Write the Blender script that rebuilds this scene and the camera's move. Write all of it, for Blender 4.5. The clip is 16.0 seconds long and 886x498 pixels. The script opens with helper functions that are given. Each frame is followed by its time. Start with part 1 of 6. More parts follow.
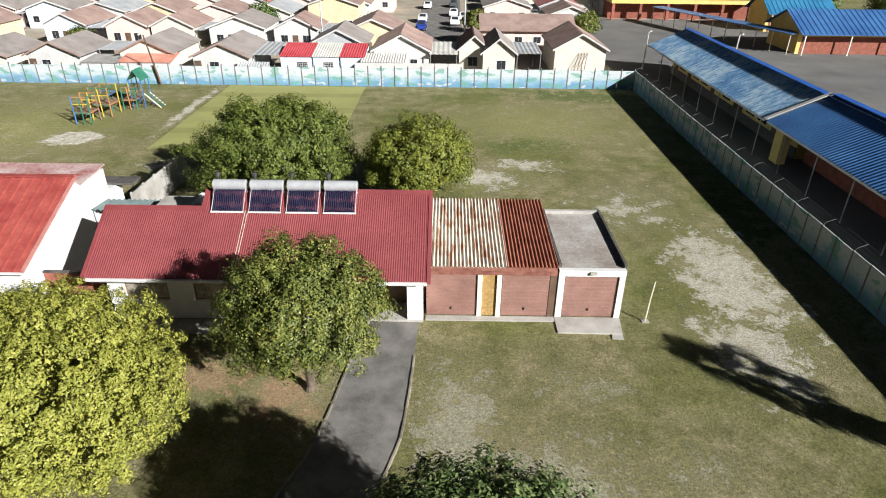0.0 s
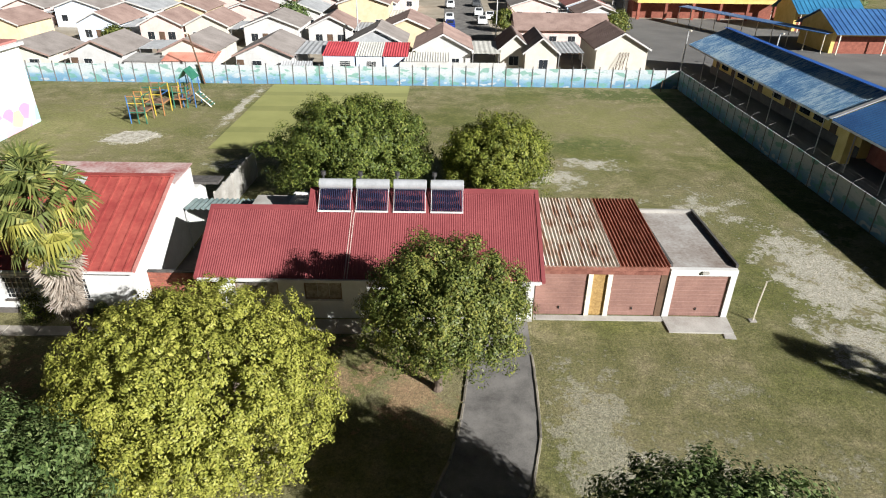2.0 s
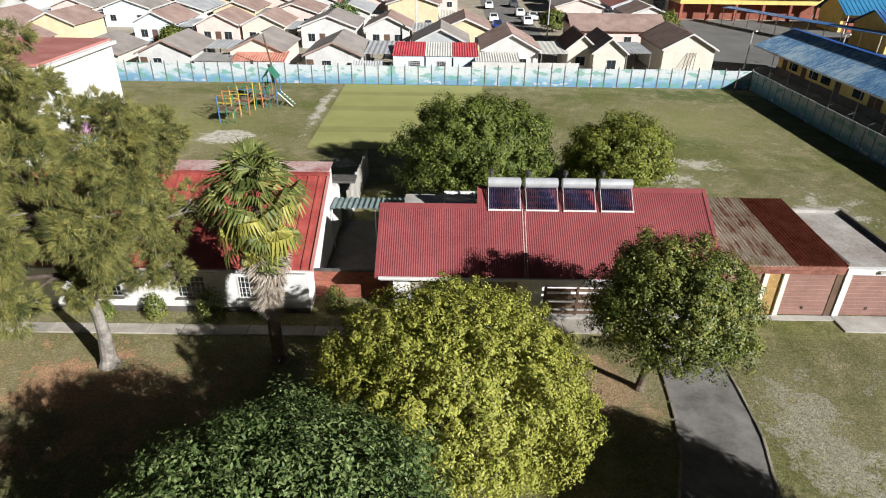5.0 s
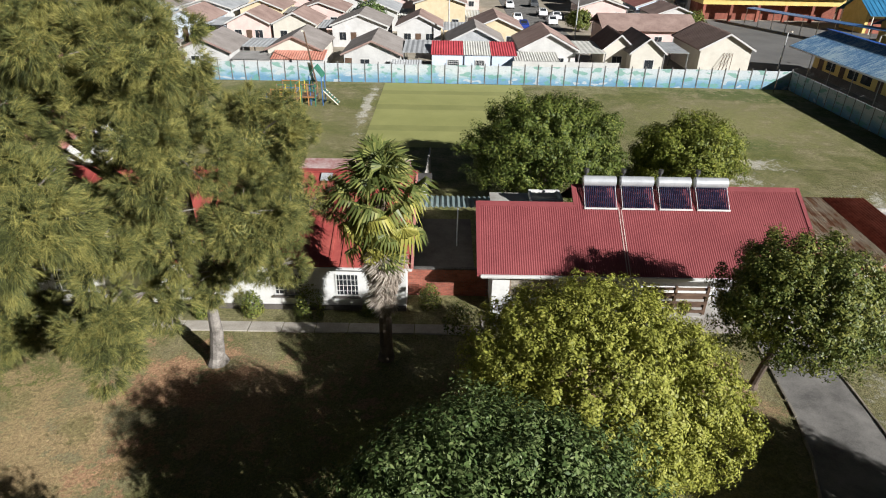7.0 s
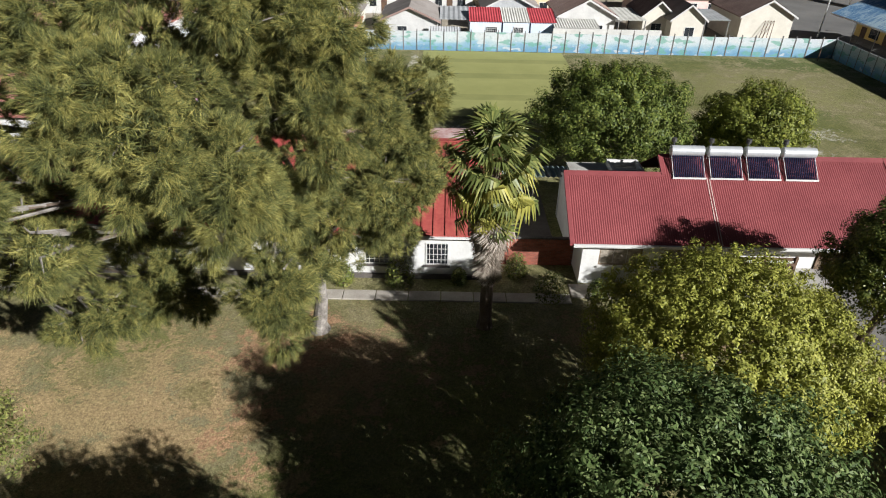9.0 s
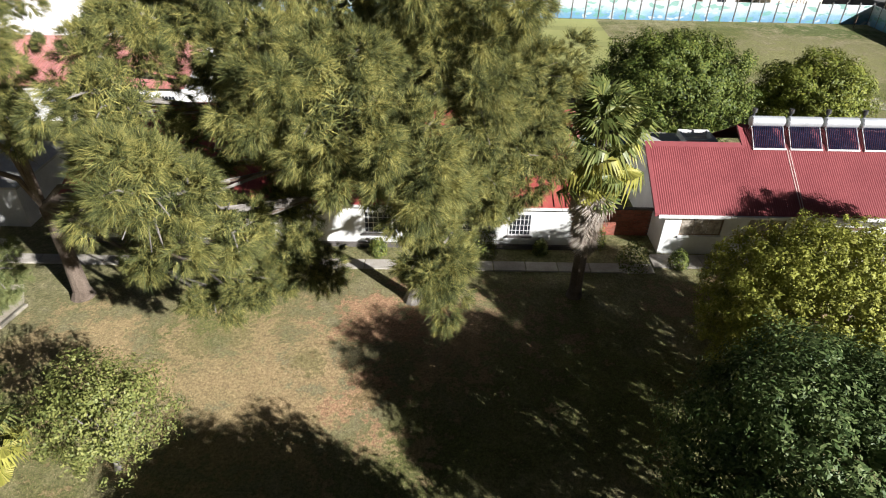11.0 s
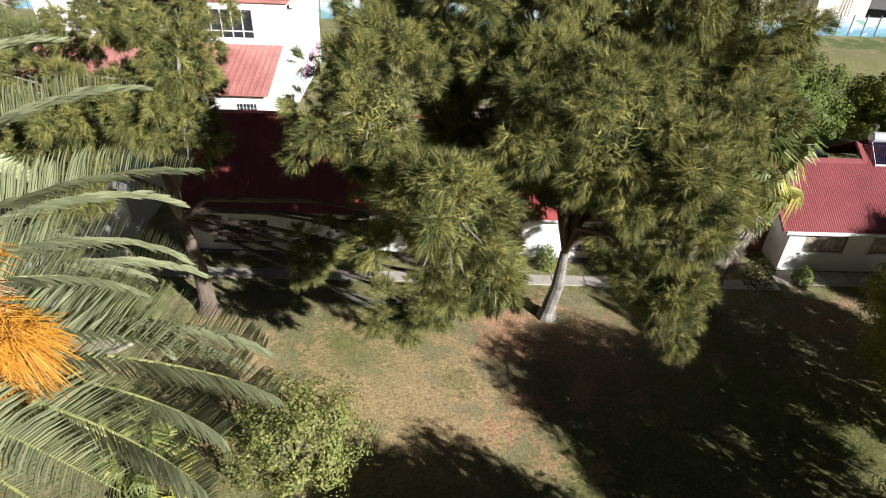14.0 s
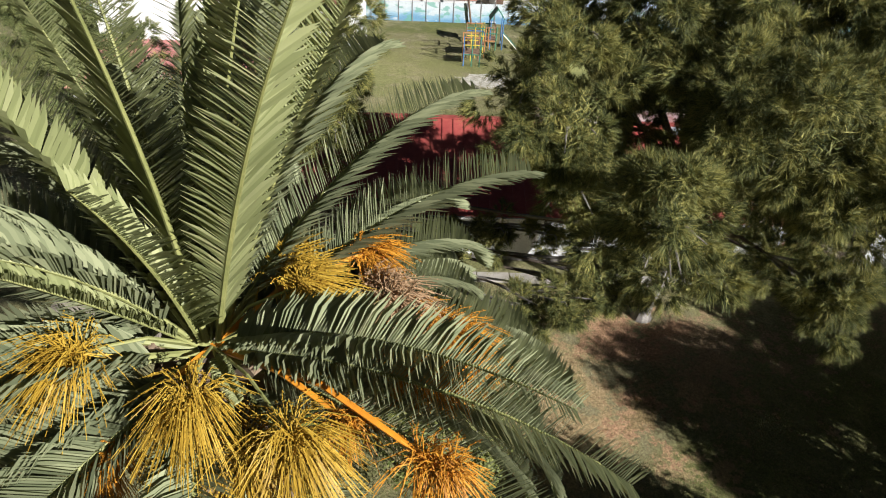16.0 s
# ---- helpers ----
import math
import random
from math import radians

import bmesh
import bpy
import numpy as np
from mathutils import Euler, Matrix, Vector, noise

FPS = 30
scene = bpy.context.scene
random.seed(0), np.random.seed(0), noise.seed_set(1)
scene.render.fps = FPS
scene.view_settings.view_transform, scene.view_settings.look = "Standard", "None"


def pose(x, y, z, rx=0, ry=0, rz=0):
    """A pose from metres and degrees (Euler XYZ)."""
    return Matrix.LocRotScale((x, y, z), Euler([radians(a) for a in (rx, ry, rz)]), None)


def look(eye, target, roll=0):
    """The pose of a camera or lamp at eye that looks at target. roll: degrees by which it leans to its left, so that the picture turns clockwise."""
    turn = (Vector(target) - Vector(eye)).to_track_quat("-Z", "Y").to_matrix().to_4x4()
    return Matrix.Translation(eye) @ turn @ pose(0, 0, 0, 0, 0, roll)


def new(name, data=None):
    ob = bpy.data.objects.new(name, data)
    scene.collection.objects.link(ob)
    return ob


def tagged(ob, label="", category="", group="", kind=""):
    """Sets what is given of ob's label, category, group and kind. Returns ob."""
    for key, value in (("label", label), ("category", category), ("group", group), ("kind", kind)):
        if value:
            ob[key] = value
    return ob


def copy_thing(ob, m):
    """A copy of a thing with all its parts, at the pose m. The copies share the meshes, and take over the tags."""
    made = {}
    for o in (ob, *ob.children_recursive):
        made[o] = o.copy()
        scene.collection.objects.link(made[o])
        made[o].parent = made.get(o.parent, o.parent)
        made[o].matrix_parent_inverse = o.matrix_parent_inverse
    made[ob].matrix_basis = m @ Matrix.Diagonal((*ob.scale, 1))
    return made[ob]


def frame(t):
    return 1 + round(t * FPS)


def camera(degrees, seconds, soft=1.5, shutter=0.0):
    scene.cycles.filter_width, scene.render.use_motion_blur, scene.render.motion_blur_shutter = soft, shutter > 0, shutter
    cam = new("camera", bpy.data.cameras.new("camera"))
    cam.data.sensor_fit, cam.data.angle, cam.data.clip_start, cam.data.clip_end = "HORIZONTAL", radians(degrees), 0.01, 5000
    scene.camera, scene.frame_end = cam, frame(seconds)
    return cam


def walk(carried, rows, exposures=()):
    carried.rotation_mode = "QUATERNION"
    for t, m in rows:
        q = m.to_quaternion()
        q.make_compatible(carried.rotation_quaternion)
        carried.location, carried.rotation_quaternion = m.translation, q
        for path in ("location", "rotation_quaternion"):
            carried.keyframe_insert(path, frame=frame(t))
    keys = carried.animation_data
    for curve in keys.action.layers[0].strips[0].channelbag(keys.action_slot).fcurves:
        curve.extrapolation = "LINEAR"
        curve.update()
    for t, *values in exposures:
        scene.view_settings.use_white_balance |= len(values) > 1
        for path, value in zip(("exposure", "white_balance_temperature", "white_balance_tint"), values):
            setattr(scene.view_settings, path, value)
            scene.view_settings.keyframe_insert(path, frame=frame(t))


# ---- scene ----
cam = camera(72.0, 16.0, 1.05)
PATH = [
    (0, (0.019, -0.281, 16.964), (0.010, 1.652, 15.914), 0.6),
    (0.5, (-1.233, -0.297, 16.945), (-1.241, 1.636, 15.894), 0.7),
    (1, (-2.521, -0.316, 16.930), (-2.527, 1.617, 15.879), 0.7),
    (1.5, (-3.837, -0.300, 16.916), (-3.841, 1.631, 15.863), 0.7),
    (2, (-5.236, -0.275, 16.878), (-5.238, 1.658, 15.826), 0.7),
    (2.5, (-6.662, -0.268, 16.837), (-6.662, 1.664, 15.786), 0.8),
    (3, (-8.141, -0.254, 16.786), (-8.137, 1.680, 15.736), 0.8),
    (3.5, (-9.614, -0.265, 16.757), (-9.608, 1.669, 15.708), 0.9),
    (4, (-10.981, -0.272, 16.724), (-10.979, 1.662, 15.675), 0.8),
    (4.2, (-11.463, -0.295, 16.719), (-11.466, 1.639, 15.671), 0.7),
    (6.5, (-17.028, -0.300, 16.507), (-17.018, 1.634, 15.458), 1.1),
    (7, (-18.121, -0.323, 16.496), (-18.112, 1.610, 15.448), 1.1),
    (7.5, (-19.218, -0.354, 16.470), (-19.207, 1.581, 15.424), 1.1),
    (8, (-20.264, -0.358, 16.455), (-20.254, 1.577, 15.409), 1.2),
    (8.5, (-21.293, -0.413, 16.460), (-21.283, 1.522, 15.415), 1.1),
    (8.7, (-21.677, -0.454, 16.463), (-21.670, 1.298, 15.499), 1.1),
    (9, (-22.253, -0.516, 16.467), (-22.248, 1.365, 15.325), 1.2),
    (9.2, (-22.633, -0.505, 16.470), (-22.628, 1.342, 15.274), 1.2),
    (9.55, (-23.330, -0.562, 16.491), (-23.324, 1.085, 15.357), 1.2),
    (9.9, (-24.067, -0.629, 16.535), (-24.058, 1.003, 15.380), 1.3),
    (10.3, (-24.937, -0.696, 16.597), (-24.923, 0.935, 15.439), 1.3),
    (10.7, (-25.810, -0.727, 16.652), (-25.791, 0.914, 15.509), 1.4),
    (11.05, (-26.555, -0.702, 16.679), (-26.533, 0.952, 15.556), 1.4),
    (11.3, (-27.065, -0.646, 16.679), (-27.042, 1.019, 15.570), 1.4),
    (11.5, (-27.470, -0.601, 16.659), (-27.446, 1.072, 15.564), 1.5),
    (12, (-28.462, -0.434, 16.649), (-28.433, 1.236, 15.550), 1.7),
    (12.5, (-29.438, -0.303, 16.657), (-29.405, 1.365, 15.553), 1.8),
    (13, (-30.447, -0.196, 16.644), (-30.410, 1.468, 15.536), 2.1),
    (13.5, (-31.420, -0.134, 16.621), (-31.380, 1.529, 15.511), 2.2),
    (14, (-32.367, -0.069, 16.601), (-32.324, 1.593, 15.489), 2.3),
    (14.5, (-33.365, -0.061, 16.606), (-33.320, 1.600, 15.494), 2.4),
    (15, (-34.411, -0.057, 16.591), (-34.362, 1.603, 15.476), 2.5),
    (15.5, (-35.459, -0.062, 16.582), (-35.409, 1.596, 15.464), 2.6),
    (16, (-36.535, -0.162, 16.556), (-36.485, 1.500, 15.445), 2.6),
]
walk(cam, [(t, look(eye, target, roll)) for t, eye, target, roll in PATH], [(0, 0.95, 6330, 10), (3.0, 0.95, 6330, 10), (6.5, 0.72, 6300, 10), (9, 0.74, 6250, 10), (11.3, 1.22, 6240, 11), (14.5, 1.12, 6240, 10), (16, 0.92, 6260, 10)])

# ---- light ----
SUN_AZ, SUN_EL = radians(131.5), radians(26.0)
world = bpy.data.worlds.new("sky")
scene.world = world
world.use_nodes = True
wn = world.node_tree.nodes
sky = wn.new("ShaderNodeTexSky")
sky.sky_type, sky.sun_disc = "NISHITA", False
sky.sun_elevation, sky.sun_rotation = SUN_EL, SUN_AZ
world.node_tree.links.new(sky.outputs[0], wn["Background"].inputs[0])
wn["Background"].inputs[1].default_value = 0.007
sun = new("sun", bpy.data.lights.new("sun", "SUN"))
sun.data.energy, sun.data.angle, sun.data.color = 5.0, radians(0.5), (1.0, 0.98, 0.95)
to_sun = Vector((math.sin(SUN_AZ) * math.cos(SUN_EL), math.cos(SUN_AZ) * math.cos(SUN_EL), math.sin(SUN_EL)))
sun.rotation_euler = to_sun.to_track_quat("Z", "Y").to_euler()


# ---- materials ----
def node_mat(name):
    m = bpy.data.materials.new(name)
    m.use_nodes = True
    t = m.node_tree
    return m, t.nodes, t.links, t.nodes["Principled BSDF"]


def ramp(nodes, links, fac, stops):
    r = nodes.new("ShaderNodeValToRGB")
    e = r.color_ramp.elements
    while len(e) < len(stops):
        e.new(0.5)
    for k, (p, c) in enumerate(stops):
        e[k].position, e[k].color = p, (*c, 1)
    links.new(fac, r.inputs[0])
    return r.outputs[0]


def noise_node(nodes, links, coord, scale, detail=4, rough=0.6):
    n = nodes.new("ShaderNodeTexNoise")
    n.inputs["Scale"].default_value, n.inputs["Detail"].default_value = scale, detail
    n.inputs["Roughness"].default_value = rough
    links.new(coord, n.inputs["Vector"])
    return n.outputs["Fac"]


def mixed(nodes, links, kind, fac, a, b):
    m = nodes.new("ShaderNodeMix")
    m.data_type, m.blend_type = "RGBA", kind
    for sock, v in ((m.inputs[0], fac), (m.inputs[6], a), (m.inputs[7], b)):
        if hasattr(v, "is_linked"):
            links.new(v, sock)
        else:
            sock.default_value = v if isinstance(v, float) else (*v, 1)
    return m.outputs[2]


def mathn(nodes, links, op, a, b=None, clamp=False):
    m = nodes.new("ShaderNodeMath")
    m.operation, m.use_clamp = op, clamp
    for sock, v in ((m.inputs[0], a), (m.inputs[1], b)):
        if v is None:
            continue
        if hasattr(v, "is_linked"):
            links.new(v, sock)
        else:
            sock.default_value = v
    return m.outputs[0]


def position(nodes):
    return nodes.new("ShaderNodeNewGeometry").outputs["Position"]


def bump(nodes, links, bsdf, height, strength=0.3, dist=0.02):
    b = nodes.new("ShaderNodeBump")
    b.inputs["Strength"].default_value, b.inputs["Distance"].default_value = strength, dist
    links.new(height, b.inputs["Height"])
    links.new(b.outputs[0], bsdf.inputs["Normal"])


def surface(name, dark, light, scale=2.0, fine=25.0, rough=0.85, metal=0.0, relief=0.25, dist=0.01, vary=0.0):
    """A plain weathered surface: stains, grain and relief at two scales; vary: how far pieces differ in tone."""
    m, n, l, b = node_mat(name)
    p = position(n)
    big, small = noise_node(n, l, p, scale), noise_node(n, l, p, fine, 3)
    both = mathn(n, l, "ADD", mathn(n, l, "MULTIPLY", big, 0.65), mathn(n, l, "MULTIPLY", small, 0.35))
    col = ramp(n, l, both, [(0.36, dark), (0.64, light)])
    if vary:
        o = n.new("ShaderNodeObjectInfo").outputs["Random"]
        k = mathn(n, l, "ADD", mathn(n, l, "MULTIPLY", o, vary), 1 - vary / 2)
        c = n.new("ShaderNodeCombineColor")
        for q in range(3):
            l.new(k, c.inputs[q])
        col = mixed(n, l, "MULTIPLY", 1.0, col, c.outputs[0])
    l.new(col, b.inputs["Base Color"])
    b.inputs["Roughness"].default_value, b.inputs["Metallic"].default_value = rough, metal
    bump(n, l, b, both, relief, dist)
    return m


def leaf_mat(name, dark, mid, light, shine=0.5, through_amount=0.25, patch=0.55, single=0.55, ends=(0.15, 0.85)):
    """Leaves: each one has its own tone; some light passes through."""
    m, n, l, b = node_mat(name)
    isl = n.new("ShaderNodeNewGeometry").outputs["Random Per Island"]
    big = noise_node(n, l, position(n), patch, 2)
    both = mathn(n, l, "ADD", mathn(n, l, "MULTIPLY", isl, single), mathn(n, l, "MULTIPLY", big, 1 - single))
    col = ramp(n, l, both, [(ends[0], dark), (0.5, mid), (ends[1], light)])
    l.new(col, b.inputs["Base Color"])
    b.inputs["Roughness"].default_value = shine
    b.inputs["Specular IOR Level"].default_value = 0.22
    t = n.new("ShaderNodeBsdfTranslucent")
    l.new(col, t.inputs["Color"])
    mx = n.new("ShaderNodeMixShader")
    mx.inputs[0].default_value = through_amount
    l.new(b.outputs[0], mx.inputs[1])
    l.new(t.outputs[0], mx.inputs[2])
    l.new(mx.outputs[0], n["Material Output"].inputs["Surface"])
    return m


def ground_mat():
    """Dry winter lawn with greener and barer places, sand and leaf litter."""
    m, n, l, b = node_mat("dry_lawn")
    p = position(n)
    big, mid = noise_node(n, l, p, 0.12, 5), noise_node(n, l, p, 0.7, 5)
    fine, grit = noise_node(n, l, p, 3.2, 6, 0.78), noise_node(n, l, p, 28.0, 3, 0.8)
    lawn = ramp(n, l, mid, [(0.3, (0.150, 0.145, 0.062)), (0.5, (0.222, 0.204, 0.100)), (0.68, (0.300, 0.262, 0.158))])
    green = ramp(n, l, mid, [(0.3, (0.10, 0.115, 0.034)), (0.7, (0.20, 0.20, 0.07))])
    col = mixed(n, l, "MIX", ramp(n, l, big, [(0.46, (0, 0, 0)), (0.62, (1, 1, 1))]), lawn, green)

    def spot(cx, cy, rx, ry, soft=0.35):
        s = n.new("ShaderNodeSeparateXYZ")
        l.new(p, s.inputs[0])
        dx = mathn(n, l, "DIVIDE", mathn(n, l, "SUBTRACT", s.outputs[0], cx), rx)
        dy = mathn(n, l, "DIVIDE", mathn(n, l, "SUBTRACT", s.outputs[1], cy), ry)
        d = mathn(n, l, "SQRT", mathn(n, l, "ADD", mathn(n, l, "MULTIPLY", dx, dx), mathn(n, l, "MULTIPLY", dy, dy)))
        d = mathn(n, l, "ADD", d, mathn(n, l, "MULTIPLY", mathn(n, l, "SUBTRACT", mid, 0.5), 2.6))
        d = mathn(n, l, "ADD", d, mathn(n, l, "MULTIPLY", mathn(n, l, "SUBTRACT", fine, 0.5), 2.4))
        return mathn(n, l, "DIVIDE", mathn(n, l, "SUBTRACT", 1.0, d), soft, True)

    speck = noise_node(n, l, p, 5.5, 10, 0.9)

    def put(col, colour, amount, *spots):
        """Thins each spot out into flecks towards its rim."""
        for sp in spots:
            t = mathn(n, l, "SUBTRACT", mathn(n, l, "ADD", speck, mathn(n, l, "MULTIPLY", spot(*sp), 0.62)), 0.82)
            f = mathn(n, l, "MULTIPLY", mathn(n, l, "MULTIPLY", t, 6.5, True), amount)
            col = mixed(n, l, "MIX", f, col, colour)
        return col

    col = put(col, (0.43, 0.28, 0.175), 0.75, (-26, 18, 8, 5.0, 0.9), (-31, 15.5, 5, 3.5, 0.9), (-6.5, 18.5, 3.0, 3.0, 0.8), (-12, 20, 8, 3, 0.8))
    col = put(col, (0.46, 0.335, 0.18), 0.8, (-33, 15, 11, 8.5, 0.9), (-40, 16, 6, 5, 0.9))
    col = put(col, (0.50, 0.285, 0.175), 0.85, (-28.5, 18.8, 4.5, 3.0, 0.9), (-28.8, 14.2, 2.2, 2.6, 0.9))
    col = put(col, (0.13, 0.155, 0.05), 0.5, (-31.5, 16, 1.6, 1.4, 0.9), (-35, 17, 2.2, 1.4, 0.9), (-28.6, 14.2, 1.4, 1.2, 0.9))
    col = put(col, (0.085, 0.12, 0.03), 0.7, (7, 50, 6, 3, 0.6), (14, 66, 8, 3, 0.6), (19, 36, 1.5, 5), (-44, 50, 6, 5))
    col = put(col, (0.285, 0.272, 0.115), 0.6, (-38, 54, 16, 15, 0.9), (8, 56, 14, 12, 0.9))
    col = put(col, (0.55, 0.515, 0.445), 0.9, (15.2, 28, 3.4, 8.0, 0.6), (14, 22, 3.2, 5.0, 0.8), (2.5, 42, 4.5, 3.5, 0.9), (12, 37, 6, 6, 1.3), (-32, 50, 2.6, 2.0), (6, 45, 5, 2.2, 1.0), (-25.6, 60, 0.9, 12, 0.8), (-22, 44, 3, 3, 1.2))
    col = put(col, (0.50, 0.465, 0.39), 0.55, (0.6, 16, 2.0, 6, 0.6), (3.8, 13.5, 5, 4.5, 0.9), (9, 14.5, 4, 3, 1.6), (6, 19, 5, 3, 1.6))
    col = mixed(n, l, "MULTIPLY", 0.75, col, ramp(n, l, fine, [(0.34, (0.52, 0.54, 0.5)), (0.66, (1.3, 1.28, 1.25))]))
    col = mixed(n, l, "MULTIPLY", 0.6, col, ramp(n, l, grit, [(0.34, (0.42, 0.42, 0.42)), (0.66, (1.45, 1.45, 1.45))]))
    tuft = noise_node(n, l, p, 9.0, 4, 0.75)
    col = mixed(n, l, "MULTIPLY", 0.8, col, ramp(n, l, tuft, [(0.34, (0.50, 0.51, 0.5)), (0.66, (1.46, 1.45, 1.42))]))
    l.new(col, b.inputs["Base Color"])
    b.inputs["Roughness"].default_value = 0.95
    b.inputs["Specular IOR Level"].default_value = 0.2
    bump(n, l, b, mathn(n, l, "ADD", tuft, grit), 0.6, 0.07)
    return m


GRASS = ground_mat()
BLADES = leaf_mat("lawn_blades", (0.12, 0.122, 0.055), (0.20, 0.188, 0.098), (0.31, 0.28, 0.165), 0.8, 0.2)
BLADES_DRY = leaf_mat("dry_lawn_blades", (0.20, 0.155, 0.072), (0.30, 0.238, 0.122), (0.40, 0.325, 0.185), 0.8, 0.2)
WHITE_PAINT = surface("white_paint", (0.56, 0.55, 0.52), (0.68, 0.67, 0.64), 1.2, 12)
CREAM = surface("cream_plaster", (0.52, 0.485, 0.41), (0.63, 0.595, 0.51), 1.0, 12)
PINK = surface("pink_plaster", (0.62, 0.44, 0.40), (0.75, 0.58, 0.52), 1.0, 12)
PALE_BLUE = surface("pale_blue_plaster", (0.50, 0.58, 0.68), (0.66, 0.72, 0.80), 1.0, 12)
YELLOW = surface("yellow_plaster", (0.62, 0.44, 0.12), (0.75, 0.56, 0.20), 1.0, 12)
OCHRE = surface("beige_plaster", (0.55, 0.45, 0.28), (0.68, 0.57, 0.38), 1.0, 12)
RED_ROOF = surface("red_roof_paint", (0.175, 0.033, 0.036), (0.24, 0.054, 0.055), 0.5, 8, 0.6)
BRIGHT_RED = surface("bright_red_roof_paint", (0.25, 0.040, 0.036), (0.38, 0.088, 0.068), 0.9, 5, 0.6)
BLUE_ROOF = surface("blue_roof_paint", (0.03, 0.09, 0.24), (0.06, 0.17, 0.38), 0.4, 6, 0.45)
RUSTY = surface("rusty_iron", (0.17, 0.050, 0.028), (0.34, 0.130, 0.080), 1.5, 9, 0.75)
ZINC = surface("zinc_sheet", (0.42, 0.43, 0.43), (0.66, 0.67, 0.67), 0.6, 6, 0.45, 0.3)
CONCRETE = surface("concrete", (0.27, 0.25, 0.22), (0.46, 0.44, 0.40), 0.8, 18)
ASPHALT = surface("asphalt", (0.085, 0.080, 0.073), (0.225, 0.212, 0.192), 0.8, 30)
DARK_WOOD = surface("dark_wood", (0.07, 0.04, 0.025), (0.15, 0.09, 0.055), 1.5, 30)
GARAGE_DOOR = surface("garage_door_paint", (0.19, 0.10, 0.08), (0.30, 0.165, 0.13), 0.8, 10, 0.6)
GREY_TILE = surface("grey_brown_tiles", (0.195, 0.17, 0.152), (0.32, 0.285, 0.26), 0.5, 6)
BROWN_TILE = surface("brown_tiles", (0.215, 0.142, 0.118), (0.36, 0.255, 0.215), 0.5, 6)
DARK_GLASS = surface("dark_glass", (0.015, 0.017, 0.02), (0.04, 0.045, 0.05), 1.0, 5, 0.12, 0, 0.02)
BARK = surface("grey_bark", (0.10, 0.086, 0.072), (0.31, 0.28, 0.245), 3.0, 20, 0.95, 0, 0.8, 0.03)
DARK_BARK = surface("brown_bark", (0.07, 0.05, 0.035), (0.16, 0.12, 0.09), 2.5, 20, 0.95, 0, 0.8, 0.03)
LEAF_YELLOW = leaf_mat("yellow_green_leaves", (0.105, 0.123, 0.022), (0.280, 0.290, 0.050), (0.445, 0.420, 0.100), 0.5, 0.16, 1.6, 0.45)
LEAF_DARK = leaf_mat("dark_green_leaves", (0.034, 0.060, 0.018), (0.095, 0.140, 0.042), (0.22, 0.265, 0.10), 0.5, 0.10)
LEAF_MID = leaf_mat("mid_green_leaves", (0.035, 0.058, 0.012), (0.100, 0.132, 0.026), (0.24, 0.26, 0.055), 0.5, 0.12, 1.0, 0.5)
LEAF_OLIVE = leaf_mat("olive_green_leaves", (0.040, 0.062, 0.014), (0.120, 0.145, 0.034), (0.32, 0.305, 0.070), 0.45, 0.12, 1.0, 0.45)
LEAF_LIME = leaf_mat("lime_green_leaves", (0.055, 0.080, 0.012), (0.160, 0.185, 0.030), (0.33, 0.33, 0.065), 0.5, 0.14, 1.0, 0.5)


YARD = surface("yard_asphalt", (0.10, 0.097, 0.092), (0.17, 0.165, 0.155), 0.15, 10)
SAND = surface("sandy_ground", (0.26, 0.22, 0.16), (0.40, 0.35, 0.27), 0.3, 6)
RUBBLE = surface("broken_concrete", (0.20, 0.18, 0.12), (0.62, 0.58, 0.50), 2.2, 9, 0.95, 0, 0.6, 0.05)
KERB = surface("kerb_concrete", (0.13, 0.115, 0.085), (0.27, 0.24, 0.19), 2.0, 20, vary=0.6)
PAVING = surface("paving_concrete", (0.27, 0.24, 0.20), (0.45, 0.41, 0.35), 1.2, 16, vary=0.35)
TURF = surface("mown_turf", (0.24, 0.245, 0.075), (0.30, 0.30, 0.10), 0.3, 9, 0.95)
TURF_DARK = surface("mown_turf_dark", (0.19, 0.20, 0.06), (0.25, 0.25, 0.08), 0.3, 9, 0.95)
WALL_WHITE = surface("limewashed_wall", (0.46, 0.45, 0.43), (0.60, 0.59, 0.56), 0.7, 9)
WALL_POST = surface("grey_post", (0.10, 0.10, 0.10), (0.22, 0.21, 0.20), 1.5, 15)
GREY_WALL = surface("grey_plaster", (0.48, 0.47, 0.45), (0.63, 0.62, 0.60), 0.8, 10)
LAP = surface("bare_lap", (0.42, 0.25, 0.22), (0.62, 0.47, 0.42), 3, 20, 0.5)
BROWN_WOOD = surface("brown_wood", (0.13, 0.085, 0.05), (0.24, 0.17, 0.11), 2, 25)
CURTAIN = surface("curtained_glass", (0.16, 0.13, 0.10), (0.45, 0.40, 0.33), 3.0, 8, 0.25)
TANK = surface("tank_enamel", (0.46, 0.47, 0.48), (0.60, 0.61, 0.62), 2, 12, 0.3, 0.35)
DARK_METAL = surface("dark_metal", (0.03, 0.03, 0.03), (0.09, 0.085, 0.08), 3, 20, 0.5, 0.3)
TUBE = surface("vacuum_tube_glass", (0.012, 0.014, 0.035), (0.035, 0.035, 0.07), 1.5, 10, 0.12)
RUST_PAINT = surface("flaking_red_brown_paint", (0.14, 0.045, 0.03), (0.33, 0.14, 0.10), 2.5, 16, 0.8)
